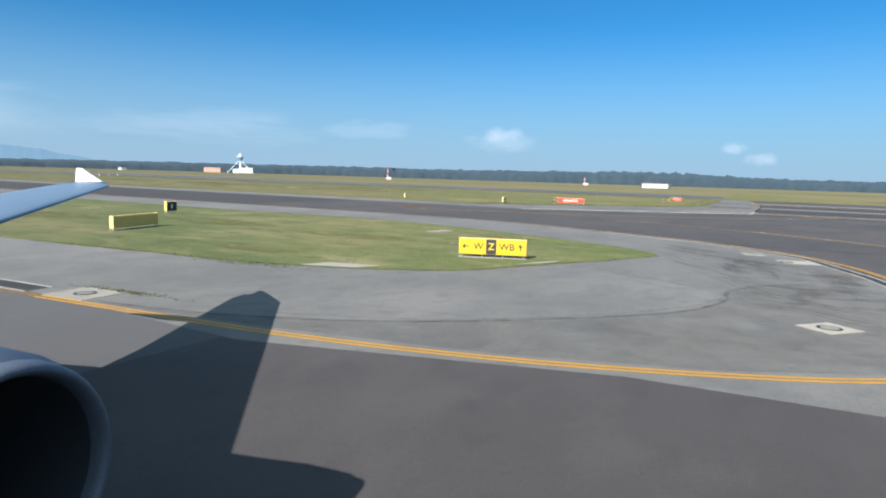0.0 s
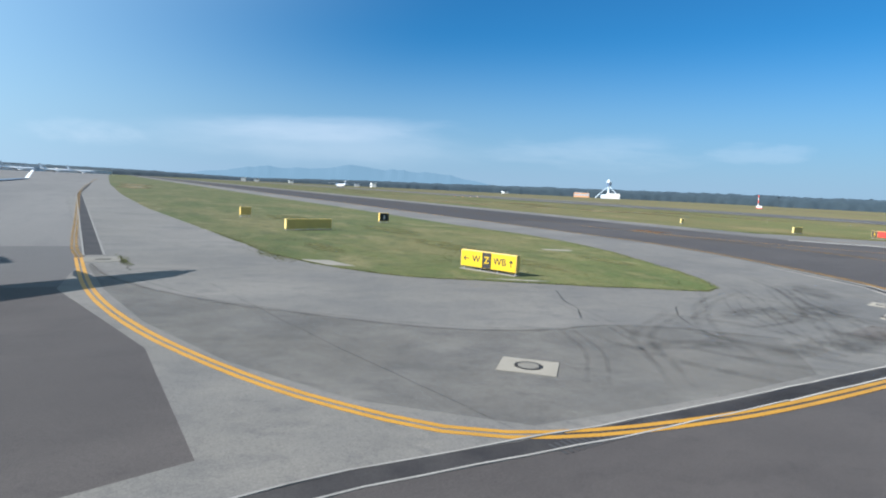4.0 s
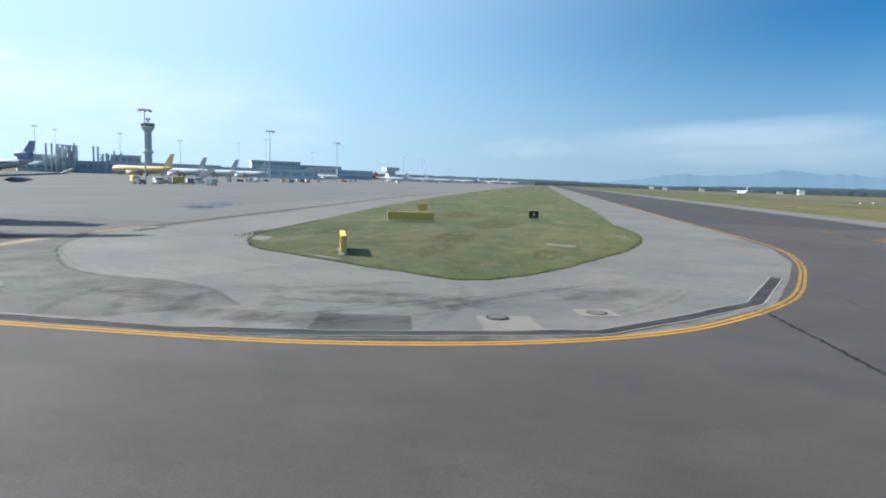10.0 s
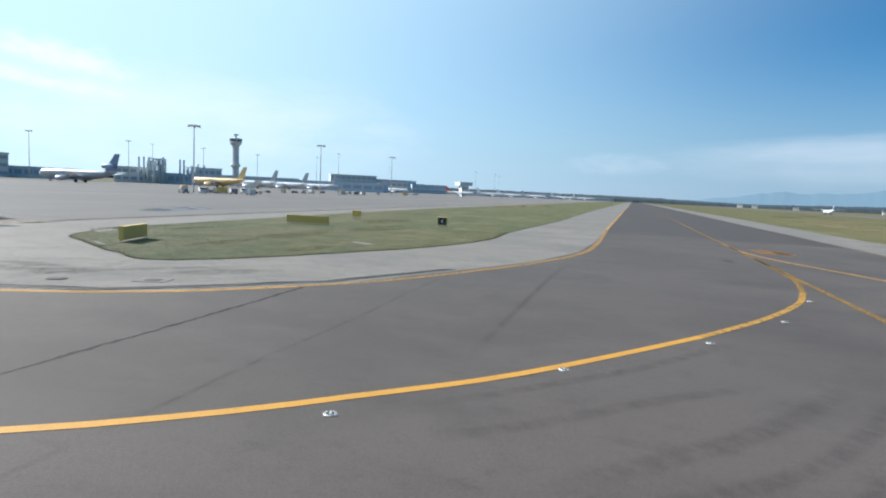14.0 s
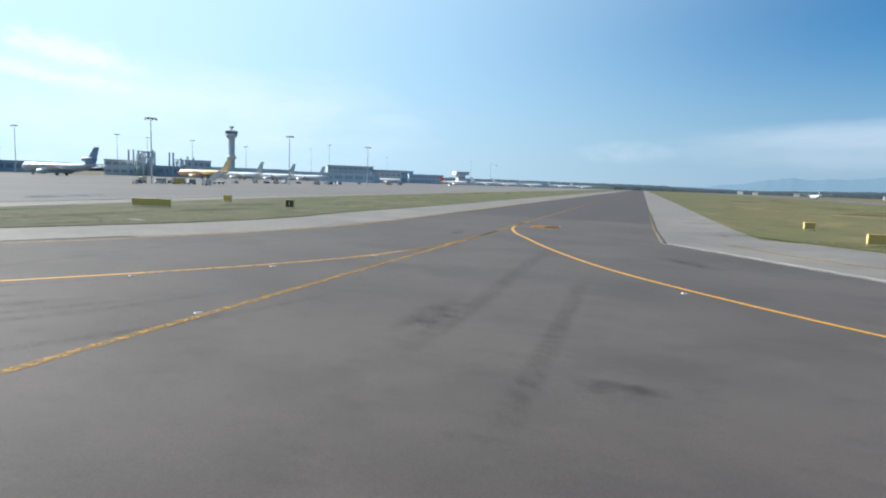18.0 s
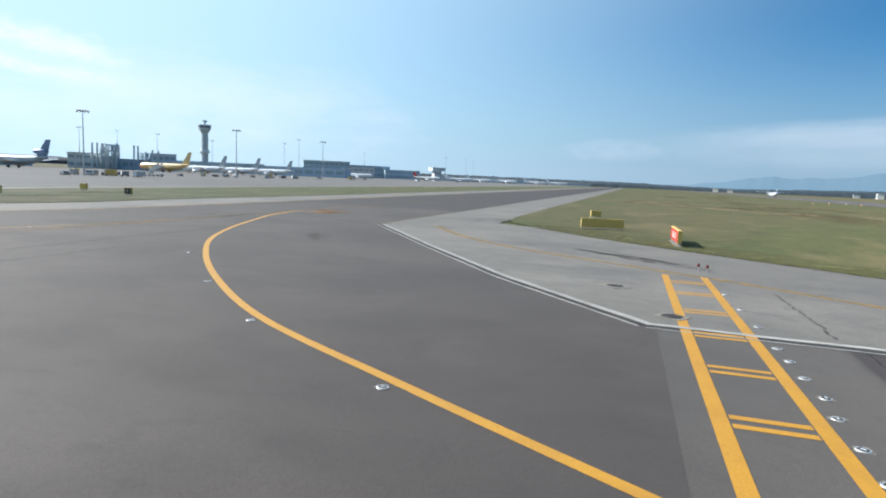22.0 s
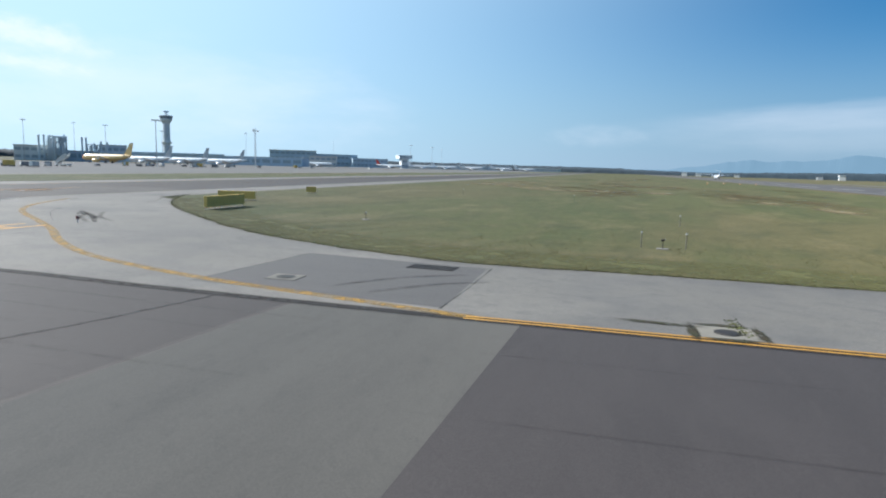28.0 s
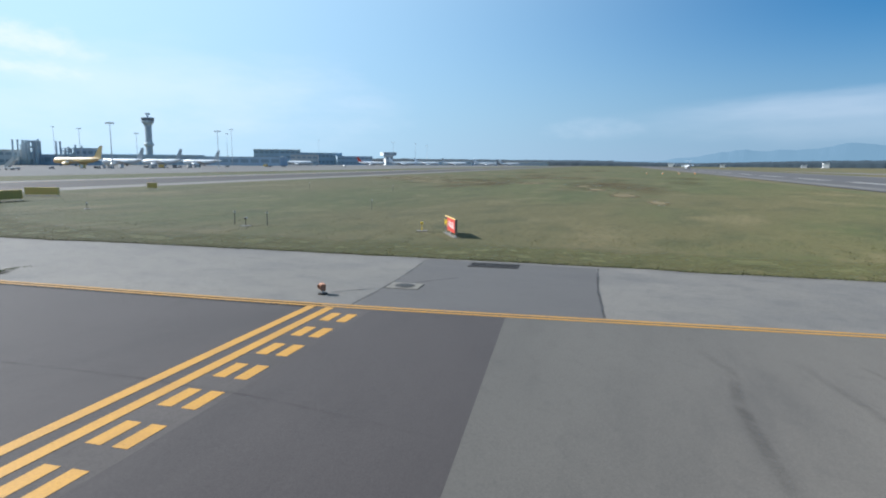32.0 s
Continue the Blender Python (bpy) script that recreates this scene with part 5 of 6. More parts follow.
# ---- small field equipment ----
def field_lamp(at, turn, paint="iron"):
    d = thing("field_lamp", at, turn, "small yellow field lamp on a thin post and slab" if paint != "iron" else "small grey approach lamp on a thin post and slab", "lamp")
    part("slab", box(-0.28, 0.28, -0.2, 0.2, 0, 0.05, 0.01), M["kerb"], d)
    part("post", tube(bmesh.new(), (0, 0, 0.05), (0, 0, 0.42), 0.022, 0.02, 8), M[paint], d)
    part("head", tube(bmesh.new(), (-0.08, 0, 0.44), (0.08, 0, 0.48), 0.06, 0.05, 12), M[paint], d)
    part("lens", tube(bmesh.new(), (0.08, 0, 0.48), (0.10, 0, 0.485), 0.045, 0.04, 12), M["glass_lens"], d)
    return d


field_lamp((29.63, 109.18, 0.03), 20)
field_lamp((48.66, 131.92, 0.03), 80, "vehicle_yellow")


def stake(at, tall=0.85):
    d = thing("marker_stake", at, 0, "thin pale marker stake standing in the grass", "stake", "marker stakes")
    part("rod", tube(bmesh.new(), (0, 0, 0), (0, 0, tall), 0.028, 0.024, 8), M["plate"], d)
    part("collar", tube(bmesh.new(), (0, 0, tall * 0.86), (0, 0, tall * 0.96), 0.045, 0.045, 8), M["steel"], d)
    return d


field_lamp((44.45, 122.34, 0.03), 60)
first_stake = stake((43.66, 121.64, 0.03))
for x, y in ((44.55, 123.54), (33.00, 130.71), (2.41, 136.37), (-10.69, 125.83)):
    copy_thing(first_stake, pose(x, y, 0.03))


def guard_lamp(at, turn):
    d = thing("runway_guard_light", at, turn, "orange twin runway guard light with its black cable", "light")
    part("base", tube(bmesh.new(), (0, 0, 0), (0, 0, 0.05), 0.14, 0.13, 14), M["iron"], d)
    part("stem", tube(bmesh.new(), (0, 0, 0.05), (0, 0, 0.15), 0.03, 0.03, 8), M["steel"], d)
    part("housing", box(-0.14, 0.14, -0.07, 0.07, 0.12, 0.31, 0.02), M["lamp_faded"], d, "faded orange lamp housing")
    for s in (-1, 1):
        part("lens", tube(bmesh.new(), (s * 0.07, -0.07, 0.215), (s * 0.07, -0.09, 0.215), 0.052, 0.048, 14), M["plate"], d)
        part("visor", tube(bmesh.new(), (s * 0.07, -0.07, 0.22), (s * 0.07, -0.12, 0.225), 0.058, 0.058, 14, False), M["lamp_faded"], d)
    return d


guard_lamp((63.89, 126.35, 0.012), 10)
ribbon("cable", wander([(63.69, 126.60), (63.46, 127.49), (63.27, 128.38), (62.58, 129.47), (62.19, 130.66)], 0.3, 0.03, 33), 0.09, 0.022, M["tar"], 0, None, "black rubber cable lying on the shoulder", "cable", "")


def stop_lamp(at):
    d = thing("stop_bar_lamp", at, 24, "pair of small red elevated stop-bar lamps", "light")
    for s in (-0.22, 0.22):
        part("stem", tube(bmesh.new(), (s, 0, 0), (s, 0, 0.22), 0.02, 0.02, 8), M["steel"], d)
        part("globe", tube(bmesh.new(), (s, 0, 0.2), (s, 0, 0.36), 0.07, 0.05, 12), M["lamp_dark"], d, "dark red lamp globe")
    return d


stop_lamp((32.94, 92.59, 0.012))


def edge_lamp(at, mat, label, tall=0.45):
    d = thing("edge_light", at, 0, label, "light", "edge lights")
    part("foot", tube(bmesh.new(), (0, 0, 0), (0, 0, 0.05), 0.1, 0.09, 10), M["steel"], d)
    part("stem", tube(bmesh.new(), (0, 0, 0.05), (0, 0, tall - 0.16), 0.03, 0.03, 8), M["vehicle_yellow"], d)
    part("globe", tube(bmesh.new(), (0, 0, tall - 0.16), (0, 0, tall), 0.09, 0.05, 10), mat, d)
    return d


def cone(at):
    d = thing("runway_marker", at, 0, "small orange and white runway marker in the grass", "marker", "runway markers")
    part("foot", box(-0.3, 0.3, -0.3, 0.3, 0, 0.05, 0.02), M["plate"], d)
    part("body", tube(bmesh.new(), (0, 0, 0.05), (0, 0, 0.40), 0.26, 0.16, 14), M["orange_lamp"], d)
    part("band", tube(bmesh.new(), (0, 0, 0.40), (0, 0, 0.62), 0.16, 0.07, 14), M["sign_white"], d)
    return d


first_cone = cone((-150, 262, 0.03))
for x, y in ((-150, 269.5), (-150, 277), (-150, 284.5)):
    copy_thing(first_cone, pose(x, y, 0.03))


# ---- far field ----
sheet("runway", [W(-40, 124), W(1900, 124), W(1900, 176), W(-40, 176)], 0.02, M["slab_mid"], "grey asphalt runway beyond the grass", category="runway")
for b in (126, 172):
    sheet("runway_shoulder", [W(-40, b), W(1900, b), W(1900, b + 4), W(-40, b + 4)], 0.03, M["asphalt_pale"], "pale runway shoulder strip", category="shoulder")
for a in range(0, 9):
    sheet("touchdown_marking", [W(60 + a * 45, 139), W(90 + a * 45, 139), W(90 + a * 45, 141.5), W(60 + a * 45, 141.5)], 0.04, M["paint_white"], "white painted runway stripe", category="marking")
sheet("far_taxiway", [W(250, 200), W(420, 190), W(420, 203), W(250, 236)], 0.02, M["asphalt_pale"], "pale concrete link beyond the runway", category="taxiway")
sheet("far_taxiway", [W(-300, 420), W(1500, 420), W(1500, 445), W(-300, 445)], 0.02, M["asphalt"], "second runway far across the grass", category="runway")


WOOD_TOP = ((30, 21), (60, 26), (63.9, 29), (68, 34), (72.5, 36), (78.8, 33), (87, 29), (98.7, 27), (108.7, 25), (116, 23), (125, 19), (133, 17), (138, 13), (143, 9), (152, 14), (170, 16), (200, 17), (230, 17))


def wood_height(az):
    for (a, h), (b, g) in zip(WOOD_TOP, WOOD_TOP[1:]):
        if a <= az <= b:
            return h + (g - h) * (az - a) / (b - a)
    return 20.0


def bushy(az):
    """How uneven the tops are: ragged nearer, smoother far along the airfield."""
    return float(np.interp(az, (60, 84, 100, 150), (0.30, 0.24, 0.16, 0.10)))


def woods(name, az0, az1, dist, seed, label, crowns):
    """A far wood: a closed canopy rising from its edge, with many uneven crowns standing out of it."""
    rng = np.random.default_rng(seed)
    step, rows = 0.07, 7
    n = int((az1 - az0) / step)
    back, rise = (0, 8, 24, 60, 120, 200, 320), (0, 0.45, 0.66, 0.80, 0.90, 0.97, 1.0)

    def canopy(az, deep):
        """The height of the leaves, so far in from the edge."""
        low = wood_height(az) * dist / 1500
        return low * float(np.interp(deep, back, rise)) * (0.94 + 0.10 * noise.noise((az * 0.8, deep * 0.01, seed)) + bushy(az) * (abs(noise.noise((az * 0.9, deep * 0.006, seed))) + 0.6 * abs(noise.noise((az * 2.6, deep * 0.02, seed)))))

    vs, fs = [], []
    for i in range(n + 1):
        az = az0 + i * step
        a = radians(az)
        for r in range(rows):
            d = dist + back[r] + 6 * noise.noise((az * 1.5, r, seed))
            vs.append((30 + d * math.cos(a), 60 + d * math.sin(a), canopy(az, back[r]) + (0.7 * noise.noise((az * 9, r * 2.3, seed)) + 0.5 * noise.noise((az * 3, r, seed)) if r else 0)))
    for i in range(n):
        for r in range(rows - 1):
            fs.append((i * rows + r, i * rows + r + 1, (i + 1) * rows + r + 1, (i + 1) * rows + r))
    bm = bmesh.new()
    bmesh.ops.create_icosphere(bm, subdivisions=1, radius=1)
    unit = np.array([v.co[:] for v in bm.verts])
    tri = np.array([[v.index for v in f.verts] for f in bm.faces])
    bm.free()
    base = len(vs)
    for _ in range(crowns):
        az = rng.uniform(az0, az1)
        deep = rng.uniform(8, 300)
        a, d = radians(az), dist + deep
        r = rng.uniform(2.5, 5.5) * dist / 1500
        p = unit * (r * (1 + 0.10 * rng.standard_normal((len(unit), 1)))) * np.array([1.3, 1.3, 0.8]) + np.array([30 + d * math.cos(a), 60 + d * math.sin(a), canopy(az, deep) - 0.35 * r])
        vs += p.tolist()
        fs += (tri + base).tolist()
        base += len(unit)
    return tagged(mesh_object(name, vs, fs, M["hazed_leaf"], smooth=True), label, "woods", "", "stuff")


woods("woods", 30, 96, 1250, 11, "dark wood with haze-blue leaf colour along the far side of the airfield", 0)
woods("woods", 95, 160, 1500, 12, "dark wooded rise on the horizon, its leaf colour blued by painted haze", 0)
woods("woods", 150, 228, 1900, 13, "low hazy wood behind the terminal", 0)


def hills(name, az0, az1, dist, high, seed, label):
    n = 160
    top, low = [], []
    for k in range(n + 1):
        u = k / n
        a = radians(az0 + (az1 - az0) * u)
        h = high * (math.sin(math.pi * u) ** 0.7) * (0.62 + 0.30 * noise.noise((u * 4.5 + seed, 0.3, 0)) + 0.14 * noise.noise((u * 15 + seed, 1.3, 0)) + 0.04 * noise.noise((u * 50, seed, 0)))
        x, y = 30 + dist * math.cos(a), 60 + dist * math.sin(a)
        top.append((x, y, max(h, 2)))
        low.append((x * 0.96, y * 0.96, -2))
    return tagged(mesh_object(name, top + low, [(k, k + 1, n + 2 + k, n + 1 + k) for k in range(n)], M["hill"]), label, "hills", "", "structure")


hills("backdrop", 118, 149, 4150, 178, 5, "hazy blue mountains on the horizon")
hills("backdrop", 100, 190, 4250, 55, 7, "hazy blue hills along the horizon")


# ---- aircraft ----
def ring_at(x, y, z, ry, rz, n=20):
    return [(x, y + ry * math.cos(k / n * math.tau), z + rz * math.sin(k / n * math.tau)) for k in range(n)]


def aerofoil(le, chord, thick, n=7):
    """A closed section in the x-z plane: le is the leading edge, the chord runs back along -x."""
    x, y, z = le
    up, lo = [], []
    for k in range(n + 1):
        u = (k / n) ** 1.6
        t = thick * chord * (2.6 * math.sqrt(u) * (1 - u) + 0.02)
        up.append((x - u * chord, y, z + t * 0.62 - 0.02 * chord * u))
        lo.append((x - u * chord, y, z - t * 0.38 - 0.02 * chord * u))
    return up + lo[:0:-1]


def airliner(at, turn, length, fin, body_mat, fin_mat, label, engines="wing", group="", band=None):
    """A parked jet: nose towards local +x, standing on its wheels."""
    d = thing("airliner", at, turn, label, "aircraft", group)
    r = length * 0.052
    z = r * 1.75
    h = length / 2
    prof = ((1.0, 0.05, -0.25), (0.985, 0.30, -0.2), (0.95, 0.62, -0.12), (0.90, 0.88, -0.04), (0.84, 1.0, 0), (0.3, 1.0, 0), (-0.35, 1.0, 0), (-0.6, 0.86, 0.14), (-0.8, 0.52, 0.42), (-0.95, 0.2, 0.66), (-1.0, 0.06, 0.74))
    part("fuselage", loft([ring_at(u * h, 0, z + dz * r, s * r, s * r) for u, s, dz in prof]), body_mat, d, smooth=True)
    for k in range(2):
        s = 1 - 2 * k
        wing = loft([aerofoil((0.16 * h, s * r * 0.6, z - r * 0.55), 0.36 * h, 0.06), aerofoil((-0.12 * h, s * 0.35 * h, z - r * 0.2), 0.2 * h, 0.055), aerofoil((-0.38 * h, s * 0.86 * h, z + r * 0.5), 0.09 * h, 0.05)])
        part("wing", wing, M["white"], d, smooth=True)
        part("tailplane", loft([aerofoil((-0.72 * h, s * r * 0.3, z + r * 0.5), 0.2 * h, 0.05), aerofoil((-0.9 * h, s * 0.3 * h, z + r * 0.75), 0.08 * h, 0.05)]), M["white"], d, smooth=True)
        if engines in ("wing", "three"):
            e = part("engine", loft([ring_at(x * h, s * 0.34 * h, z - r * 0.95, q * r, q * r, 16) for x, q in ((0.24, 0.40), (0.23, 0.50), (0.12, 0.52), (-0.02, 0.34))]), body_mat, d, smooth=True)
            part("intake", loft([ring_at(x * h, s * 0.34 * h, z - r * 0.95, q * r, q * r, 16) for x, q in ((0.2405, 0.37), (0.2425, 0.36))]), M["intake"], e)
            part("pylon", box(0.0, 0.16 * h, s * 0.34 * h - 0.15, s * 0.34 * h + 0.15, z - r * 0.6, z - r * 0.15), M["white"], d)
        for w in (-1, 1):
            pass
        lg = part("leg", tube(bmesh.new(), (-0.06 * h, s * r * 1.3, z * 0.25), (-0.06 * h, s * r * 1.1, z * 0.8), 0.14, 0.14, 8), M["steel"], d)
        part("wheel", tube(bmesh.new(), (-0.06 * h, s * r * 1.3 - 0.4, z * 0.17), (-0.06 * h, s * r * 1.3 + 0.4, z * 0.17), z * 0.17, z * 0.17, 14), M["tyre"], d)
    tx = -0.66 * h
    zt = z + r * 0.8
    fin_bm = bmesh.new()
    pts = ((tx, zt), (tx - 0.27 * h, fin), (tx - 0.39 * h, fin), (tx - 0.29 * h, zt + 0.1))
    a = [fin_bm.verts.new((x, 0.16, q)) for x, q in pts]
    b = [fin_bm.verts.new((x, -0.16, q)) for x, q in pts]
    fin_bm.faces.new(a)
    fin_bm.faces.new(b[::-1])
    for k in range(4):
        fin_bm.faces.new((a[k], a[(k + 1) % 4], b[(k + 1) % 4], b[k]))
    part("fin", fin_bm, fin_mat, d, "painted tail fin")
    if engines == "three":
        part("tail_engine", loft([ring_at(x * h, 0, z + r * 1.9, q * r, q * r, 16) for x, q in ((-0.62, 0.45), (-0.66, 0.55), (-0.85, 0.55), (-0.97, 0.32))]), fin_mat, d, smooth=True)
    if band:
        part("stripe", loft([ring_at(u * h, 0, z + dz * r, s * r * 1.004, s * r * 1.004) for u, s, dz in ((0.97, 0.46, -0.17), (0.93, 0.76, -0.08), (0.88, 0.93, -0.03))], cap=False), band, d)
    pane = part("cabin_window", box(0, 0.3, -0.07, 0.07, 0, 0.4), M["window_dark"], d)
    n = int(length * 0.7)
    for s in (-1, 1):
        for k in range(n):
            w = pane if s < 0 and not k else new("cabin_window", pane.data)
            w.parent = d
            w.matrix_basis = pose(-0.5 * h + 1.28 * h * k / n, s * r * 0.93, z + r * 0.28)
    part("cockpit_glass", loft([ring_at(u * h, 0, z + dz * r, s * r * 1.01, s * r * 0.9, 10)[1:5] for u, s, dz in ((0.955, 0.56, -0.02), (0.915, 0.80, 0.06))], closed=False, cap=False), M["window_dark"], d)
    part("nose_leg", tube(bmesh.new(), (0.72 * h, 0, z * 0.2), (0.72 * h, 0, z * 0.6), 0.1, 0.1, 8), M["steel"], d)
    part("nose_wheel", tube(bmesh.new(), (0.72 * h, -0.3, z * 0.11), (0.72 * h, 0.3, z * 0.11), z * 0.11, z * 0.11, 12), M["tyre"], d)
    return d


HEAD = 241
airliner((-403, -37, 0), HEAD, 44, 14.3, M["yellow_plane"], M["yellow_plane"], "yellow cargo jet with a red stripe parked on the apron", band=M["red_plane"])
for x, y in ((-433.4, -3.1), (-466.9, 18.0), (-519.4, 40.5)):
    airliner((x + 17 * math.cos(radians(HEAD)), y + 17 * math.sin(radians(HEAD)), 0), HEAD, 40, 14.0, M["white"], M["tail_grey"], "white passenger jet with a grey tail parked on the apron", group="jets in the parking row")
airliner((-303.5, -88.5, 0), 248, 47, 15.2, M["hull_grey"], M["tail_blue"], "three-engined cargo jet, white greyed by painted haze, with a dark blue tail", "three")
for x, y, turn, lb, fm in ((-668.7, 110.0, 70, "white jet parked at the terminal", "white"), (-736.9, 203.6, 65, "white jet with a dark red tail parked at the terminal", "red_plane"), (-747.9, 248.0, 80, "white jet parked at the terminal", "white"),
                           (-818.4, 294.7, 75, "white jet parked at the terminal", "white"), (-855.6, 345.1, 70, "white jet parked at the terminal", "tail_grey"), (-905, 410, 70, "white jet parked at the terminal", "white"), (-960, 470, 72, "white jet parked at the terminal", "white")):
    airliner((x, y, 0), turn, 38, 11.5, M["white"], M[fm], lb, group="jets at the terminal")
def turboprop(at, turn, length=27.0):
    """A high-winged airliner with two propellers and a tail set on top of its fin."""
    d = thing("turboprop_airliner", at, turn, "small white high-winged turboprop with a dark-banded tail", "aircraft")
    h, r, z = length / 2, 1.42, 2.3
    prof = ((1.0, 0.06, -0.3), (0.97, 0.4, -0.2), (0.92, 0.7, -0.1), (0.83, 0.95, 0), (0.7, 1.0, 0), (-0.3, 1.0, 0), (-0.6, 0.8, 0.25), (-0.9, 0.35, 0.8), (-1.0, 0.1, 1.0))
    part("fuselage", loft([ring_at(u * h, 0, z + dz * r, q * r, q * r) for u, q, dz in prof]), M["white"], d, smooth=True)
    for s in (-1, 1):
        part("wing", loft([aerofoil((1.6, s * 0.2, z + r + 0.1), 2.5, 0.06), aerofoil((1.6, s * 4.6, z + r + 0.15), 2.5, 0.06), aerofoil((1.1, s * 13.2, z + r + 0.5), 1.4, 0.05)]), M["white"], d, smooth=True)
        e = part("nacelle", loft([ring_at(x, s * 4.1, z + r - 0.25, q, q * 1.25, 14) for x, q in ((3.6, 0.2), (3.2, 0.42), (1.5, 0.5), (-1.0, 0.4), (-2.2, 0.08))]), M["tail_blue"], d, "dark engine nacelle", smooth=True)
        for k in range(6):
            a = k / 6 * math.tau
            part("propeller_blade", tube(bmesh.new(), (3.5, s * 4.1, z + r - 0.25), (3.45, s * 4.1 + 1.9 * math.cos(a), z + r - 0.25 + 1.9 * math.sin(a)), 0.09, 0.05, 6), M["hall_dark"], e)
        part("tailplane", loft([aerofoil((-11.8, s * 0.1, 7.3), 1.7, 0.05), aerofoil((-12.4, s * 3.7, 7.4), 0.9, 0.05)]), M["white"], d, smooth=True)
        part("wheel_fairing", loft([ring_at(x, s * 1.6, 1.1, q, q * 0.8, 12) for x, q in ((1.8, 0.05), (0.9, 0.5), (-1.2, 0.5), (-2.6, 0.05))]), M["white"], d, smooth=True)
        part("wheel", tube(bmesh.new(), (0, s * 2.0 - 0.2, 0.45), (0, s * 2.0 + 0.2, 0.45), 0.45, 0.45, 14), M["tyre"], d)
    part("fin", loft([[(-8.5, 0.15, 3.4), (-12.9, 0.15, 3.9), (-12.9, -0.15, 3.9), (-8.5, -0.15, 3.4)], [(-11.0, 0.15, 5.6), (-13.2, 0.15, 5.6), (-13.2, -0.15, 5.6), (-11.0, -0.15, 5.6)]]), M["tail_blue"], d, "dark lower band of the tail fin")
    part("fin_tip", loft([[(-11.0, 0.14, 5.6), (-13.2, 0.14, 5.6), (-13.2, -0.14, 5.6), (-11.0, -0.14, 5.6)], [(-11.8, 0.12, 7.4), (-13.5, 0.12, 7.4), (-13.5, -0.12, 7.4), (-11.8, -0.12, 7.4)]]), M["white"], d)
    part("nose_leg", tube(bmesh.new(), (10.2, 0, 0.3), (10.2, 0, 1.3), 0.08, 0.08, 8), M["steel"], d)
    part("nose_wheel", tube(bmesh.new(), (10.2, -0.2, 0.32), (10.2, 0.2, 0.32), 0.32, 0.32, 12), M["tyre"], d)
    return d


turboprop((-410, 455, 0.02), 152.4)


# ---- buildings and masts ----
def control_tower(at):
    d = thing("control_tower", at, 0, "tall grey control tower with a flared glazed cab", "control tower")
    part("shaft", loft([[(r * math.cos(k / 12 * math.tau), r * math.sin(k / 12 * math.tau), z) for k in range(12)] for z, r in ((0, 4.7), (30, 4.6), (54, 4.5))]), M["concrete_hazed"], d)
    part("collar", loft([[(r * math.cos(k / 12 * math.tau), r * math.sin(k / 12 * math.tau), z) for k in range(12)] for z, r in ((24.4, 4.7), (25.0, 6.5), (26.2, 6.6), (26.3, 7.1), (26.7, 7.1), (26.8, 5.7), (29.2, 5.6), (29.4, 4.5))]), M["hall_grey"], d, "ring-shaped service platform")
    part("neck", loft([[(r * math.cos(k / 12 * math.tau), r * math.sin(k / 12 * math.tau), z) for k in range(12)] for z, r in ((50.5, 4.55), (52.5, 5.2), (56.3, 7.8), (58.0, 8.0))]), M["concrete_hazed"], d)
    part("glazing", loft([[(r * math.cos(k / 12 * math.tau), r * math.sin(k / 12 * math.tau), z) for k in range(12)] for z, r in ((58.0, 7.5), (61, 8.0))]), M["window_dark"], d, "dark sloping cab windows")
    part("roof", loft([[(r * math.cos(k / 12 * math.tau), r * math.sin(k / 12 * math.tau), z) for k in range(12)] for z, r in ((61, 8.6), (62.2, 8.6), (62.8, 5))]), M["concrete_hazed"], d)
    part("mast_head", loft([[(r * math.cos(k / 12 * math.tau), r * math.sin(k / 12 * math.tau), z) for k in range(12)] for z, r in ((62.8, 1.6), (65.5, 1.4), (66.5, 3.6), (68.2, 3.4))]), M["concrete_hazed"], d)
    for k in range(12):
        a = (k + 0.5) / 12 * math.tau
        part("mullion", tube(bmesh.new(), (7.5 * math.cos(a), 7.5 * math.sin(a), 57.5), (8.1 * math.cos(a), 8.1 * math.sin(a), 61), 0.25, 0.25, 6), M["concrete_hazed"], d)
    return d


control_tower((-823, -89, 0))


def light_mast(at, tall, label="tall steel apron floodlight mast"):
    d = thing("floodlight_mast", at, 0, label, "mast", "floodlight masts")
    part("pole", tube(bmesh.new(), (0, 0, 0), (0, 0, tall), 0.27, 0.12, 10), M["steel"], d)
    part("crown", tube(bmesh.new(), (0, 0, tall - 0.12), (0, 0, tall + 0.18), 1.7, 1.9, 18), M["hall_grey"], d)
    for k in range(8):
        a = k / 8 * math.tau
        lamp = box(-0.22, 0.22, -0.15, 0.15, -0.34, 0.0, 0.04)
        o = part("floodlight", lamp, M["hall_grey"], d)
        o.matrix_basis = pose(1.75 * math.cos(a), 1.75 * math.sin(a), tall - 0.12, 0, 0, math.degrees(a))
    return d


for x, y, tall in ((-159.5, -1.8, 20.4), (-232.5, 35.1, 21.3), (-301.1, 72.7, 21.5), (-361.3, -136.7, 28.5), (-455.1, -110.5, 30.9), (-492.5, -64.6, 30.6), (-830.5, 245.5, 34.5), (-872.4, 285.8, 34), (-505.1, -23.3, 28), (-590, 46, 37),
                   (-700, -160, 42), (-760, 20, 40), (-1010, 330, 36), (-1060, 140, 44)):
    light_mast((x, y, 0), tall)


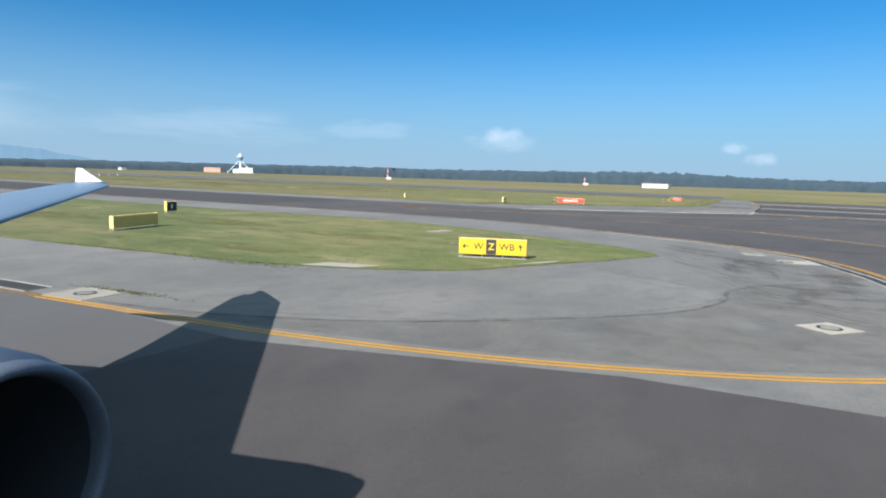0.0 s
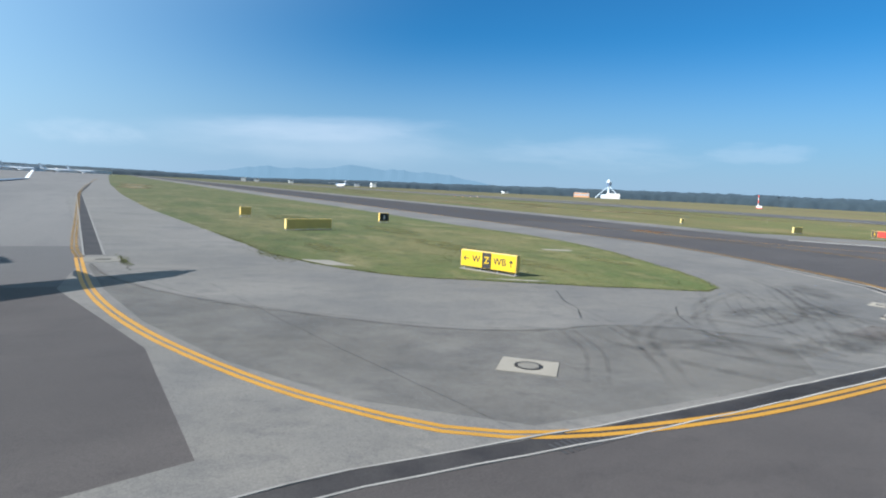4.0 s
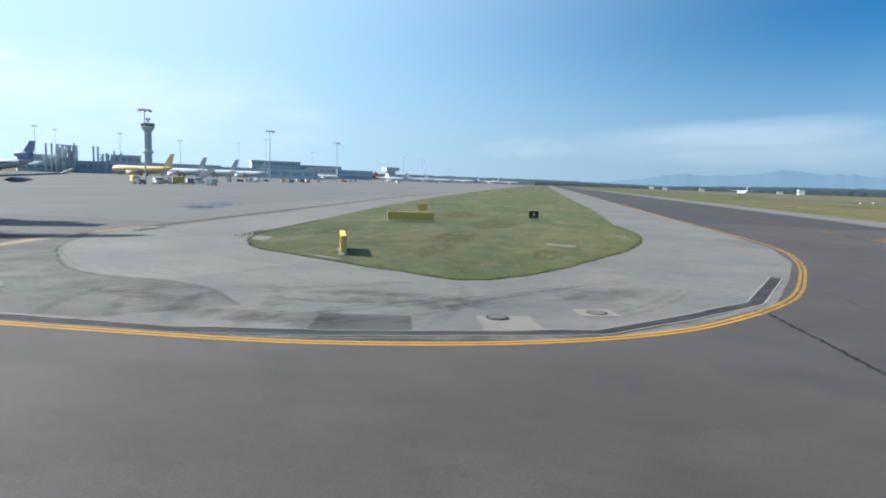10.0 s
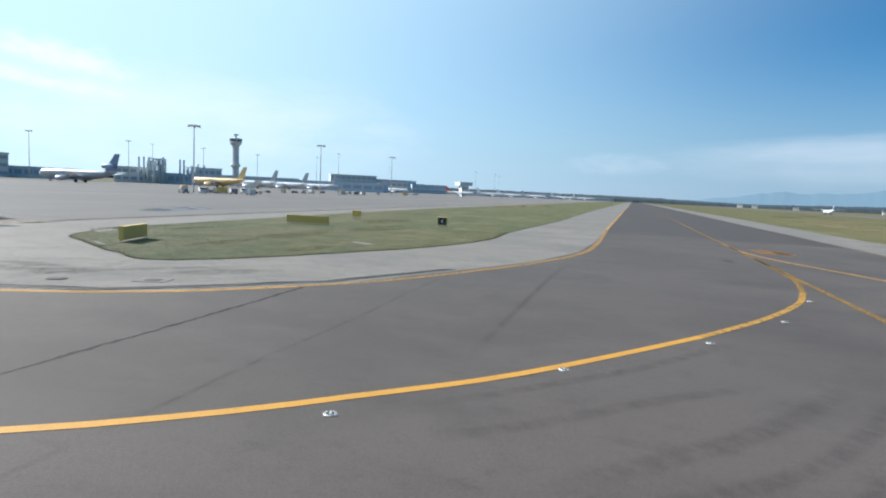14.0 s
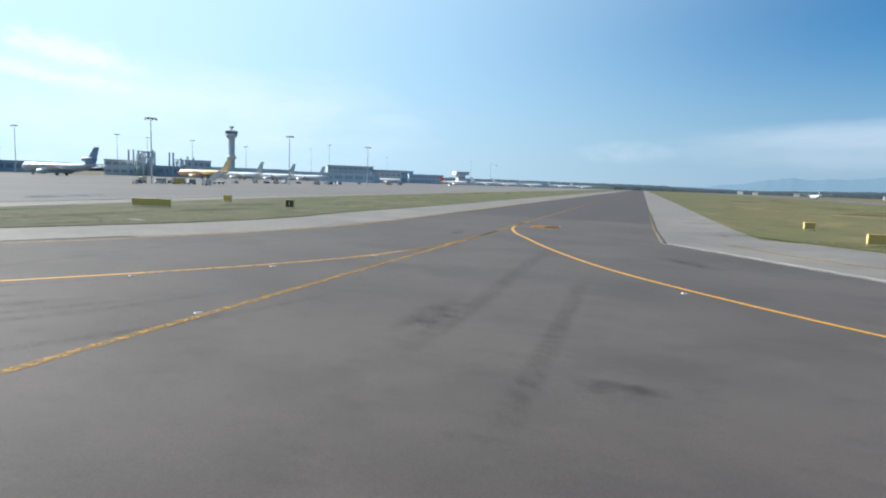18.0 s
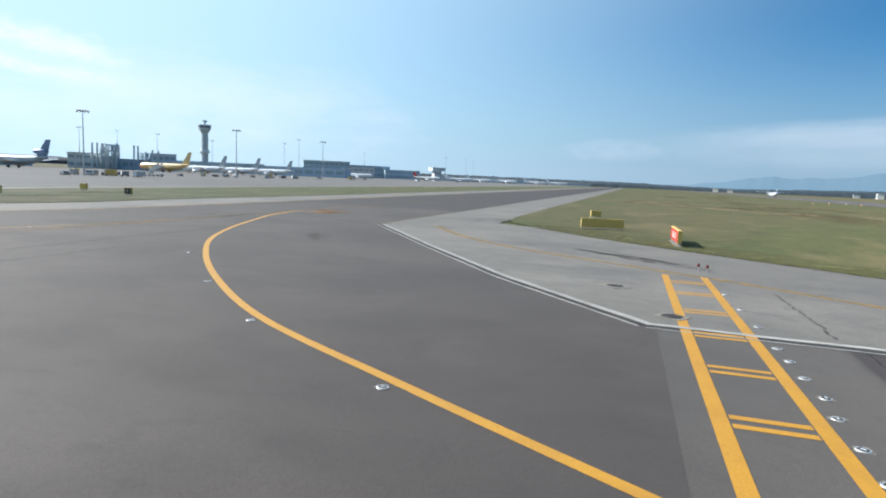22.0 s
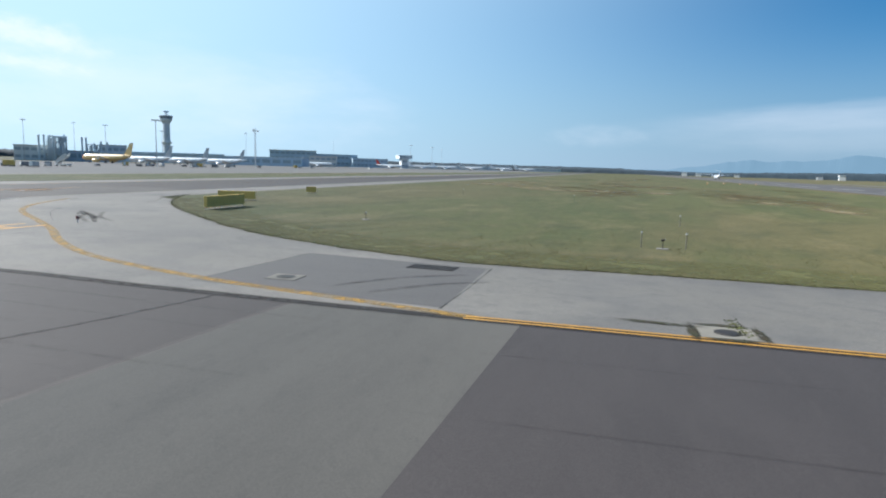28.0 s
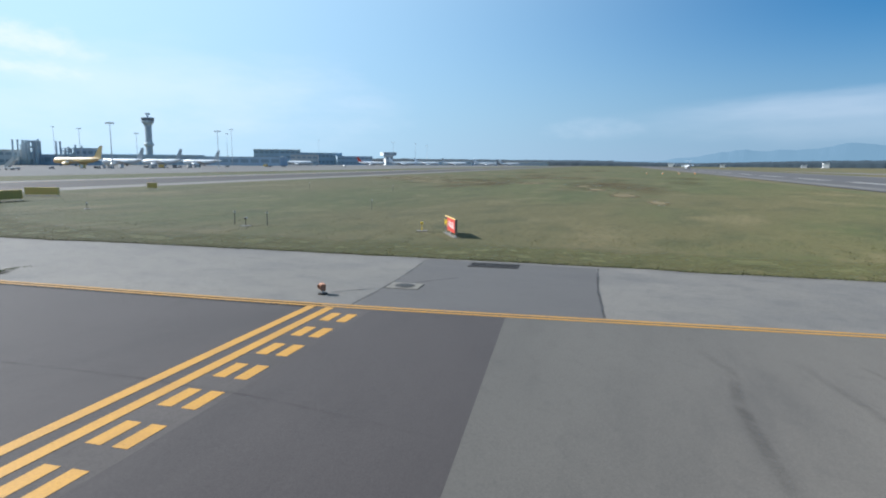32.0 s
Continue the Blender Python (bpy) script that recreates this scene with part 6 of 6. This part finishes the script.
def hall(at, turn, size, label, mat, bays=6, roof="hall_grey", category="building", storeys=1):
    """A flat-roofed hall or block: walls, a roof slab and rows of window bands."""
    d = thing("building", at, turn, label, category)
    lx, ly, lz = size
    part("wall", box(-lx / 2, lx / 2, -ly / 2, ly / 2, 0, lz), M[mat], d)
    part("roof", box(-lx / 2 - 0.6, lx / 2 + 0.6, -ly / 2 - 0.6, ly / 2 + 0.6, lz, lz + max(0.5, lz * 0.05)), M[roof], d)
    for st in range(storeys):
        z0 = lz * (st + 0.35) / storeys
        for k in range(bays):
            x0 = -lx / 2 + lx * (k + 0.12) / bays
            for s in (-1, 1):
                y = s * (ly / 2 + 0.06)
                part("window", box(x0, x0 + lx * 0.76 / bays, y - 0.08, y + 0.08, z0, z0 + lz * 0.4 / storeys), M["far_pane"], d)
    return d


hall((-962, 72, 0), 93, (72, 50, 23), "haze-tinted glazed terminal head with a white roof", "slate", 9, "wall_white", "terminal", 3)
hall((-985, 140, 0), 97, (70, 40, 19), "haze-tinted terminal hall with a slate roof", "slate", 10, "slate", "terminal", 2)
hall((-975, 195, 0), 100, (60, 34, 14), "low haze-tinted terminal wing", "slate", 9, "slate", "terminal", 2)
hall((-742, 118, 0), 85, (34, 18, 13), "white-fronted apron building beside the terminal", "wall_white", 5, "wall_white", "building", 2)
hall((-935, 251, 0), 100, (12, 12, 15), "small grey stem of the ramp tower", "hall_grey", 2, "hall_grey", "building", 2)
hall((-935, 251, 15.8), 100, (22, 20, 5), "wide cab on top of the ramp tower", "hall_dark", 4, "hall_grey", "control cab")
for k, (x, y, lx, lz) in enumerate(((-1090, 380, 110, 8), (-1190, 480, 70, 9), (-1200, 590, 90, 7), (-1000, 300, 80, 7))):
    hall((x, y, 0), 70, (lx, 30, lz), "low grey airport building far off", ("hall_grey", "concrete_hazed", "wall_white")[k % 3], 10)
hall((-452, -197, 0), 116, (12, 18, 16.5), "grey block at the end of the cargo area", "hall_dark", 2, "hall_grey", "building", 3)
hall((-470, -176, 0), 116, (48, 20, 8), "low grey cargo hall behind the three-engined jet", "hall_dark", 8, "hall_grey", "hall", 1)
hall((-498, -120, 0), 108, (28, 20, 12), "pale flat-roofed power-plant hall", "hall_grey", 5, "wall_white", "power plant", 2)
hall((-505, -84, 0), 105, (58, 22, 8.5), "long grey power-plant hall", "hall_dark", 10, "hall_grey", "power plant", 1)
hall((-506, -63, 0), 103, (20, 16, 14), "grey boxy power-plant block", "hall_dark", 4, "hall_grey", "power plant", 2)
hall((-640, 10, 0), 75, (180, 26, 9), "low haze-tinted cargo building behind the parked jets", "slate", 16, "hall_dark", "building", 1)
hall((-700, -60, 0), 100, (120, 26, 11), "low haze-tinted building beside the control tower", "slate", 12, "hall_dark", "building", 1)


def pipe_frame(at, turn):
    """The open steelwork of the power plant: posts, beams, vessels and pipes."""
    d = thing("pipework_tower", at, turn, "open steel frame crowded with pipes and vessels", "pipework")
    for x in (-6, -2, 2, 6):
        for y in (-4, 4):
            part("post", box(x - 0.3, x + 0.3, y - 0.3, y + 0.3, 0, 20), M["hall_dark"], d)
    for z in (5, 10, 15, 19.5):
        part("deck", box(-6.4, 6.4, -4.4, 4.4, z, z + 0.6), M["hall_dark"], d)
    for k, (x, z, q, w) in enumerate(((-4, 0.6, 1.5, 9), (0, 5.6, 1.6, 4), (4, 0.4, 1.5, 14), (-4, 10.6, 1.4, 7.5), (2, 15.6, 1.3, 4.6), (5, 15.6, 0.8, 6))):
        part("vessel", tube(bmesh.new(), (x, 0, z), (x, 0, z + w), q, q * 0.9, 14), M["hall_dark"], d)
    for x, z0, z1 in ((-6.8, 0, 17), (-3, 3, 20.5), (1, 0, 19), (6.8, 2, 20)):
        part("pipe", tube(bmesh.new(), (x, -4.8, z0), (x, -4.8, z1), 0.35, 0.35, 8), M["hall_grey"], d)
    return d


pipe_frame((-489, -100, 0), 107)
pipe_frame((-500, -76, 0), 104).scale = (0.8, 1.0, 0.72)
pipe_frame((-482, -97, 0), 107).scale = (0.6, 0.8, 0.95)


def chimney(at, tall):
    d = thing("chimney", at, 0, "slim grey steel chimney of the power plant", "chimney", "chimneys")
    part("flue", tube(bmesh.new(), (0, 0, 0), (0, 0, tall), 0.85, 0.75, 14), M["hall_dark"], d)
    part("rim", tube(bmesh.new(), (0, 0, tall - 0.6), (0, 0, tall), 0.95, 0.95, 14), M["hall_grey"], d)
    return d


for x, y, tall in ((-485, -112, 20.6), (-486, -108.6, 20.8), (-487.2, -105, 20.6), (-493.3, -83, 20.0), (-494, -80.2, 19.9), (-495.5, -74.5, 15.5), (-496.5, -69.5, 17.2), (-497.5, -65.0, 16.5)):
    chimney((x, y, 0), tall)


def radar_station(at):
    d = thing("radar_station", at, 18, "radar tower on four splayed grey legs over a white hut", "radar tower")
    for sx in (-1, 1):
        for sy in (-1, 1):
            part("leg", tube(bmesh.new(), (sx * 28, sy * 14, 0), (sx * 3.0, sy * 3.0, 27), 0.75, 0.6, 8), M["hall_dark"], d)
    part("core", tube(bmesh.new(), (0, 0, 0), (0, 0, 29), 2.2, 2.0, 12), M["hall_dark"], d)
    part("drum", tube(bmesh.new(), (0, 0, 28), (0, 0, 36), 4.0, 6.6, 16), M["tail_blue"], d, "dark round equipment drum")
    part("deck", tube(bmesh.new(), (0, 0, 36), (0, 0, 37), 7.2, 7.2, 16), M["hall_grey"], d)
    part("dish", tube(bmesh.new(), (0, 0, 37), (0, 0, 43), 3.6, 3.0, 16), M["hall_dark"], d, "grey radar head")
    part("spike", tube(bmesh.new(), (0, 0, 43), (0, 0, 47), 0.5, 0.3, 8), M["steel"], d)
    part("hut", box(-4, 26, -16, 8, 0, 12, 0.2), M["wall_white"], d)
    part("annex", box(-16, -4, -12, 8, 0, 9, 0.2), M["hall_dark"], d, "dark lower annex")
    return d


radar_station((-455, 1385, 0))
hall((-506, 1352, 0), 18, (34, 16, 10), "low orange-brick building beside the radar tower", "wall_orange", 5, "wall_white", "building")


def beacon(at, tall):
    d = thing("obstacle_mast", at, 0, "red and white banded mast on a small white cabin", "mast")
    part("cabin", box(-2.2, 2.2, -1.6, 1.6, 0, 2.4, 0.05), M["wall_white"], d)
    part("skirt", box(-2.25, 2.25, -1.65, 1.65, 0, 0.7), M["red_band"], d, "red painted skirt")
    for k in range(4):
        part("band", tube(bmesh.new(), (-1.2, 0, 2.4 + k * tall / 4), (-1.2, 0, 2.4 + (k + 1) * tall / 4), 0.32, 0.3, 8), M["red_band" if k % 2 else "wall_white"], d)
    return d


beacon((-52, 600, 0), 9.5)
beacon((150, 640, 0), 6)
hall((205, 586, 0), -35, (24, 9, 3.4), "low white airfield building with a flat roof", "wall_white", 7, "wall_white")
for x, y, lx, lz in ((-884, 1059, 22, 9), (-915, 1040, 9, 5), (-1042, 960, 34, 5), (-1088, 902, 14, 5.5), (-1105, 880, 9, 7), (-640, 1230, 16, 4)):
    hall((x, y, 0), 140, (lx, 10, lz), "small pale airfield building far off", "wall_white", 4, "hall_grey")


# ---- apron vehicles ----
def van(at, turn, mat, label, size=(5.2, 2.0, 2.3)):
    d = thing("apron_vehicle", at, turn, label, "vehicle", "apron vehicles")
    lx, ly, lz = size
    body = bmesh.new()
    pts = ((-lx / 2, 0.3), (-lx / 2, lz), (lx * 0.22, lz), (lx * 0.36, lz * 0.62), (lx / 2, lz * 0.55), (lx / 2, 0.3))
    a = [body.verts.new((x, ly / 2, z)) for x, z in pts]
    b = [body.verts.new((x, -ly / 2, z)) for x, z in pts]
    body.faces.new(a)
    body.faces.new(b[::-1])
    for k in range(len(pts)):
        j = (k + 1) % len(pts)
        body.faces.new((a[k], a[j], b[j], b[k]))
    part("body", body, mat, d)
    part("windscreen", box(lx * 0.18, lx * 0.34, -ly * 0.51, ly * 0.51, lz * 0.66, lz * 0.92), M["window_dark"], d)
    for sx in (-0.3, 0.3):
        for sy in (-1, 1):
            part("wheel", tube(bmesh.new(), (sx * lx, sy * ly * 0.5 - 0.1, 0.3), (sx * lx, sy * ly * 0.5 + 0.1, 0.3), 0.3, 0.3, 12), M["tyre"], d)
    return d


rng = random.Random(4)
for k, (x, y) in enumerate(((-142, -0.8), (-152, 2.3), (-164, 3.4), (-176, 3.5), (-179, 10.5), (-249, 23.5), (-258, 27), (-265, 45.3), (-292, 35.3), (-308, 49.7), (-330, 56), (-414, 95), (-442, 104), (-505, 157), (-220, 14), (-360, 70))):
    m, lb = ((M["vehicle_grey"], "dark grey apron baggage tractor"), (M["vehicle_white"], "white van on the apron"), (M["vehicle_grey"], "grey baggage cart on the apron"))[k % 3]
    van((x, y, 0.0115), rng.uniform(0, 180), m, lb, ((3.0, 1.5, 1.25), (4.2, 1.8, 1.75), (2.8, 1.5, 1.05))[k % 3])


def container(at, turn, mat, label, size):
    """A baggage container on its dolly: a box with one cut-back lower edge, a door seam and four wheels."""
    d = thing("baggage_container", at, turn, label, "container", "baggage containers")
    lx, ly, lz = size
    pts = ((-ly / 2, 0.45), (ly / 2 - 0.35, 0.45), (ly / 2, 0.85), (ly / 2, lz), (-ly / 2, lz))
    part("shell", loft([[(x, y, z) for y, z in pts] for x in (-lx / 2, lx / 2)]), M[mat], d)
    part("door", box(-lx / 2 - 0.03, -lx / 2 - 0.005, -ly / 2 + 0.12, ly / 2 - 0.45, 0.55, lz - 0.1), M["hall_grey"], d)
    part("dolly", box(-lx / 2 - 0.2, lx / 2 + 0.2, -ly / 2, ly / 2, 0.3, 0.42), M["vehicle_grey"], d)
    for sx in (-0.4, 0.4):
        for sy in (-0.4, 0.4):
            part("wheel", tube(bmesh.new(), (sx * lx, sy * ly - 0.08, 0.2), (sx * lx, sy * ly + 0.08, 0.2), 0.2, 0.2, 10), M["tyre"], d)
    return d


for k, (x, y) in enumerate(((-156.8, -3.8), (-161.7, -5.0), (-158.1, 1.7), (-161.0, 5.2), (-157.9, 6.9), (-162.2, 9.6), (-153.5, 16.1), (-243.0, 18.9), (-246.0, 27.5), (-262.0, 30.5), (-285.4, 44.9), (-280.6, 52.6), (-298.5, 57.0), (-404.5, 92.0), (-420.0, 104.0))):
    mt, lb = (("vehicle_white", "pale baggage container on a dolly"), ("sign_case", "dull ochre baggage container on a dolly"), ("vehicle_grey", "grey baggage container on a dolly"))[k % 3]
    container((x, y, 0.0115), 25 * k, mt, lb, ((2.4, 1.6, 1.9), (3.2, 1.6, 2.1), (2.2, 1.5, 1.7))[k % 3])


def stairs(at, turn):
    d = thing("passenger_stairs", at, turn, "white mobile passenger stairs on the apron", "stairs")
    part("chassis", box(-3, 3, -1.1, 1.1, 0.5, 1.0, 0.05), M["vehicle_white"], d)
    for k in range(10):
        part("step", box(-2.6 + k * 0.5, -2.0 + k * 0.5, -0.8, 0.8, 1.0 + k * 0.3, 1.25 + k * 0.3), M["vehicle_white"], d)
    for s in (-1, 1):
        part("side", loft([[(-2.8, s * 0.9, 1.0), (-2.8, s * 0.9, 2.2), (2.6, s * 0.9, 5.4), (2.6, s * 0.9, 3.6)], [(-2.8, s * 0.95, 1.0), (-2.8, s * 0.95, 2.2), (2.6, s * 0.95, 5.4), (2.6, s * 0.95, 3.6)]]), M["vehicle_white"], d)
        for x in (-2, 2):
            part("wheel", tube(bmesh.new(), (x, s * 1.0 - 0.12, 0.4), (x, s * 1.0 + 0.12, 0.4), 0.4, 0.4, 12), M["tyre"], d)
    return d


stairs((-292.9, 45.0, 0.0115), 100).scale = (0.65, 0.65, 0.65)
stairs((-186, 13, 0.0115), 60)


# ---- the carrying aircraft, as it stands at the start ----
def own_airliner():
    d = thing("passenger_jet", (-0.10, 0.88, 0), -15, "rear of a regional jet with blue-grey wing and dark engine intake", "aircraft")
    c = -1.45
    prof = ((-0.9, 1.0, 0), (-9, 1.0, 0), (-13, 0.9, 0.15), (-17, 0.55, 0.6), (-20, 0.2, 0.95))
    part("fuselage", loft([ring_at(x, c, 2.75 + dz, 1.5 * s, 1.68 * s, 28) for x, s, dz in prof]), M["white"], d, smooth=True)
    for s in (1, -1):
        def spot(x, y, z):
            return (x, y if s > 0 else 2 * c - y, z)
        sections = [aerofoil(spot(-3.9, 0.0, 2.42), 4.9, 0.055, 10), aerofoil(spot(-7.4, 6.0, 2.93), 2.75, 0.055, 10), aerofoil(spot(-10.1, 10.7, 3.30), 1.55, 0.05, 10), aerofoil(spot(-10.75, 11.25, 3.36), 0.95, 0.05, 10)]
        part("wing", loft(sections), M["wing_metal"], d, "blue-grey metal wing", smooth=True)
        wl = bmesh.new()
        pts = ((-10.75, 11.18, 3.36), (-11.6, 11.45, 3.66), (-11.72, 11.45, 3.66), (-11.5, 11.2, 3.36))
        a = [wl.verts.new(spot(*q)) for q in pts]
        b = [wl.verts.new(spot(q[0], q[1] + 0.05, q[2])) for q in pts]
        wl.faces.new(a)
        wl.faces.new(b[::-1])
        for k in range(4):
            wl.faces.new((a[k], a[(k + 1) % 4], b[(k + 1) % 4], b[k]))
        part("winglet", wl, M["white"], d, "white upturned winglet")
        ey = 2.9 if s > 0 else 2 * c - 2.9
        n = 36
        e = part("nacelle", loft([ring_at(x, ey, 1.62, r, r, n) for x, r in ((-3.62, 0.80), (-3.75, 0.86), (-4.4, 0.90), (-5.4, 0.86), (-6.6, 0.62))], cap=False), M["cowl"], d, "dark blue engine cowling", smooth=True)
        lip = [ring_at(-3.5 - 0.13 * (1 - math.cos(a)) , ey, 1.62, 0.765 + 0.055 * math.sin(a), 0.765 + 0.055 * math.sin(a), n) for a in [math.pi * (k / 8 - 0.5) * 1.0 + 0.0 for k in range(9)]]
        part("intake_lip", loft(lip, cap=False), M["lip"], e, "dull grey intake lip", smooth=True)
        part("intake_duct", loft([ring_at(x, ey, 1.62, r, r, n) for x, r in ((-3.62, 0.72), (-4.2, 0.70), (-4.7, 0.70))], cap=False), M["intake"], e, smooth=True)
        fan = bmesh.new()
        for k in range(22):
            a = k / 22 * math.tau
            u, v = Vector((0, math.cos(a), math.sin(a))), Vector((0, -math.sin(a), math.cos(a)))
            base_, tip = Vector((-4.5, ey, 1.62)) + u * 0.2, Vector((-4.5, ey, 1.62)) + u * 0.69
            q = [fan.verts.new(base_ - v * 0.03), fan.verts.new(base_ + v * 0.03 + Vector((-0.08, 0, 0))), fan.verts.new(tip + v * 0.09 + Vector((-0.12, 0, 0))), fan.verts.new(tip - v * 0.09)]
            fan.faces.new(q)
        part("fan", fan, M["iron"], e)
        part("spinner", loft([ring_at(x, ey, 1.62, r, r, 20) for x, r in ((-4.15, 0.01), (-4.25, 0.09), (-4.45, 0.19), (-4.6, 0.21))]), M["intake"], e, smooth=True)
        part("core_nozzle", loft([ring_at(x, ey, 1.62, r, r, 24) for x, r in ((-6.5, 0.5), (-7.2, 0.36), (-7.7, 0.14))]), M["steel"], e, smooth=True)
        part("pylon", loft([[(-4.6, ey - 0.1, 2.3), (-4.6, ey + 0.1, 2.3), (-4.9, ey + 0.1, 2.62), (-4.9, ey - 0.1, 2.62)], [(-8.2, ey - 0.08, 2.1), (-8.2, ey + 0.08, 2.1), (-8.2, ey + 0.08, 2.6), (-8.2, ey - 0.08, 2.6)]]), M["wing_metal"], d)
        for fx, fy, fz, fl in ((-8.2, 5.0, 2.72, 3.4), (-10.1, 8.6, 3.0, 2.6)):
            x, y, z = spot(fx, fy, fz)
            part("flap_fairing", loft([ring_at(x - u * fl, y, z - 0.1, r, r * 1.3, 12) for u, r in ((0, 0.02), (0.2, 0.11), (0.55, 0.13), (1, 0.02))]), M["wing_metal"], d, smooth=True)
        gx, gy, _ = spot(-8.2, 1.2, 0)
        part("gear_leg", tube(bmesh.new(), (gx, gy, 0.5), (gx, gy, 2.4), 0.12, 0.14, 10), M["steel"], d)
        for o in (-0.28, 0.28):
            part("wheel", tube(bmesh.new(), (gx, gy + o - 0.14, 0.48), (gx, gy + o + 0.14, 0.48), 0.48, 0.48, 20), M["tyre"], d)
        part("tailplane", loft([aerofoil(spot(-16.6, c + 0.3, 3.5), 2.2, 0.05), aerofoil(spot(-18.6, 3.2, 3.9), 1.1, 0.05)]), M["wing_metal"], d, smooth=True)
    part("fin", loft([aerofoil((-14.5, 0, 0), 4.5, 0.05), aerofoil((-18.0, 0, 4.6), 2.2, 0.05)]), M["white"], d).matrix_basis = Matrix.Translation((0, c, 4.2))
    return d


own_airliner()
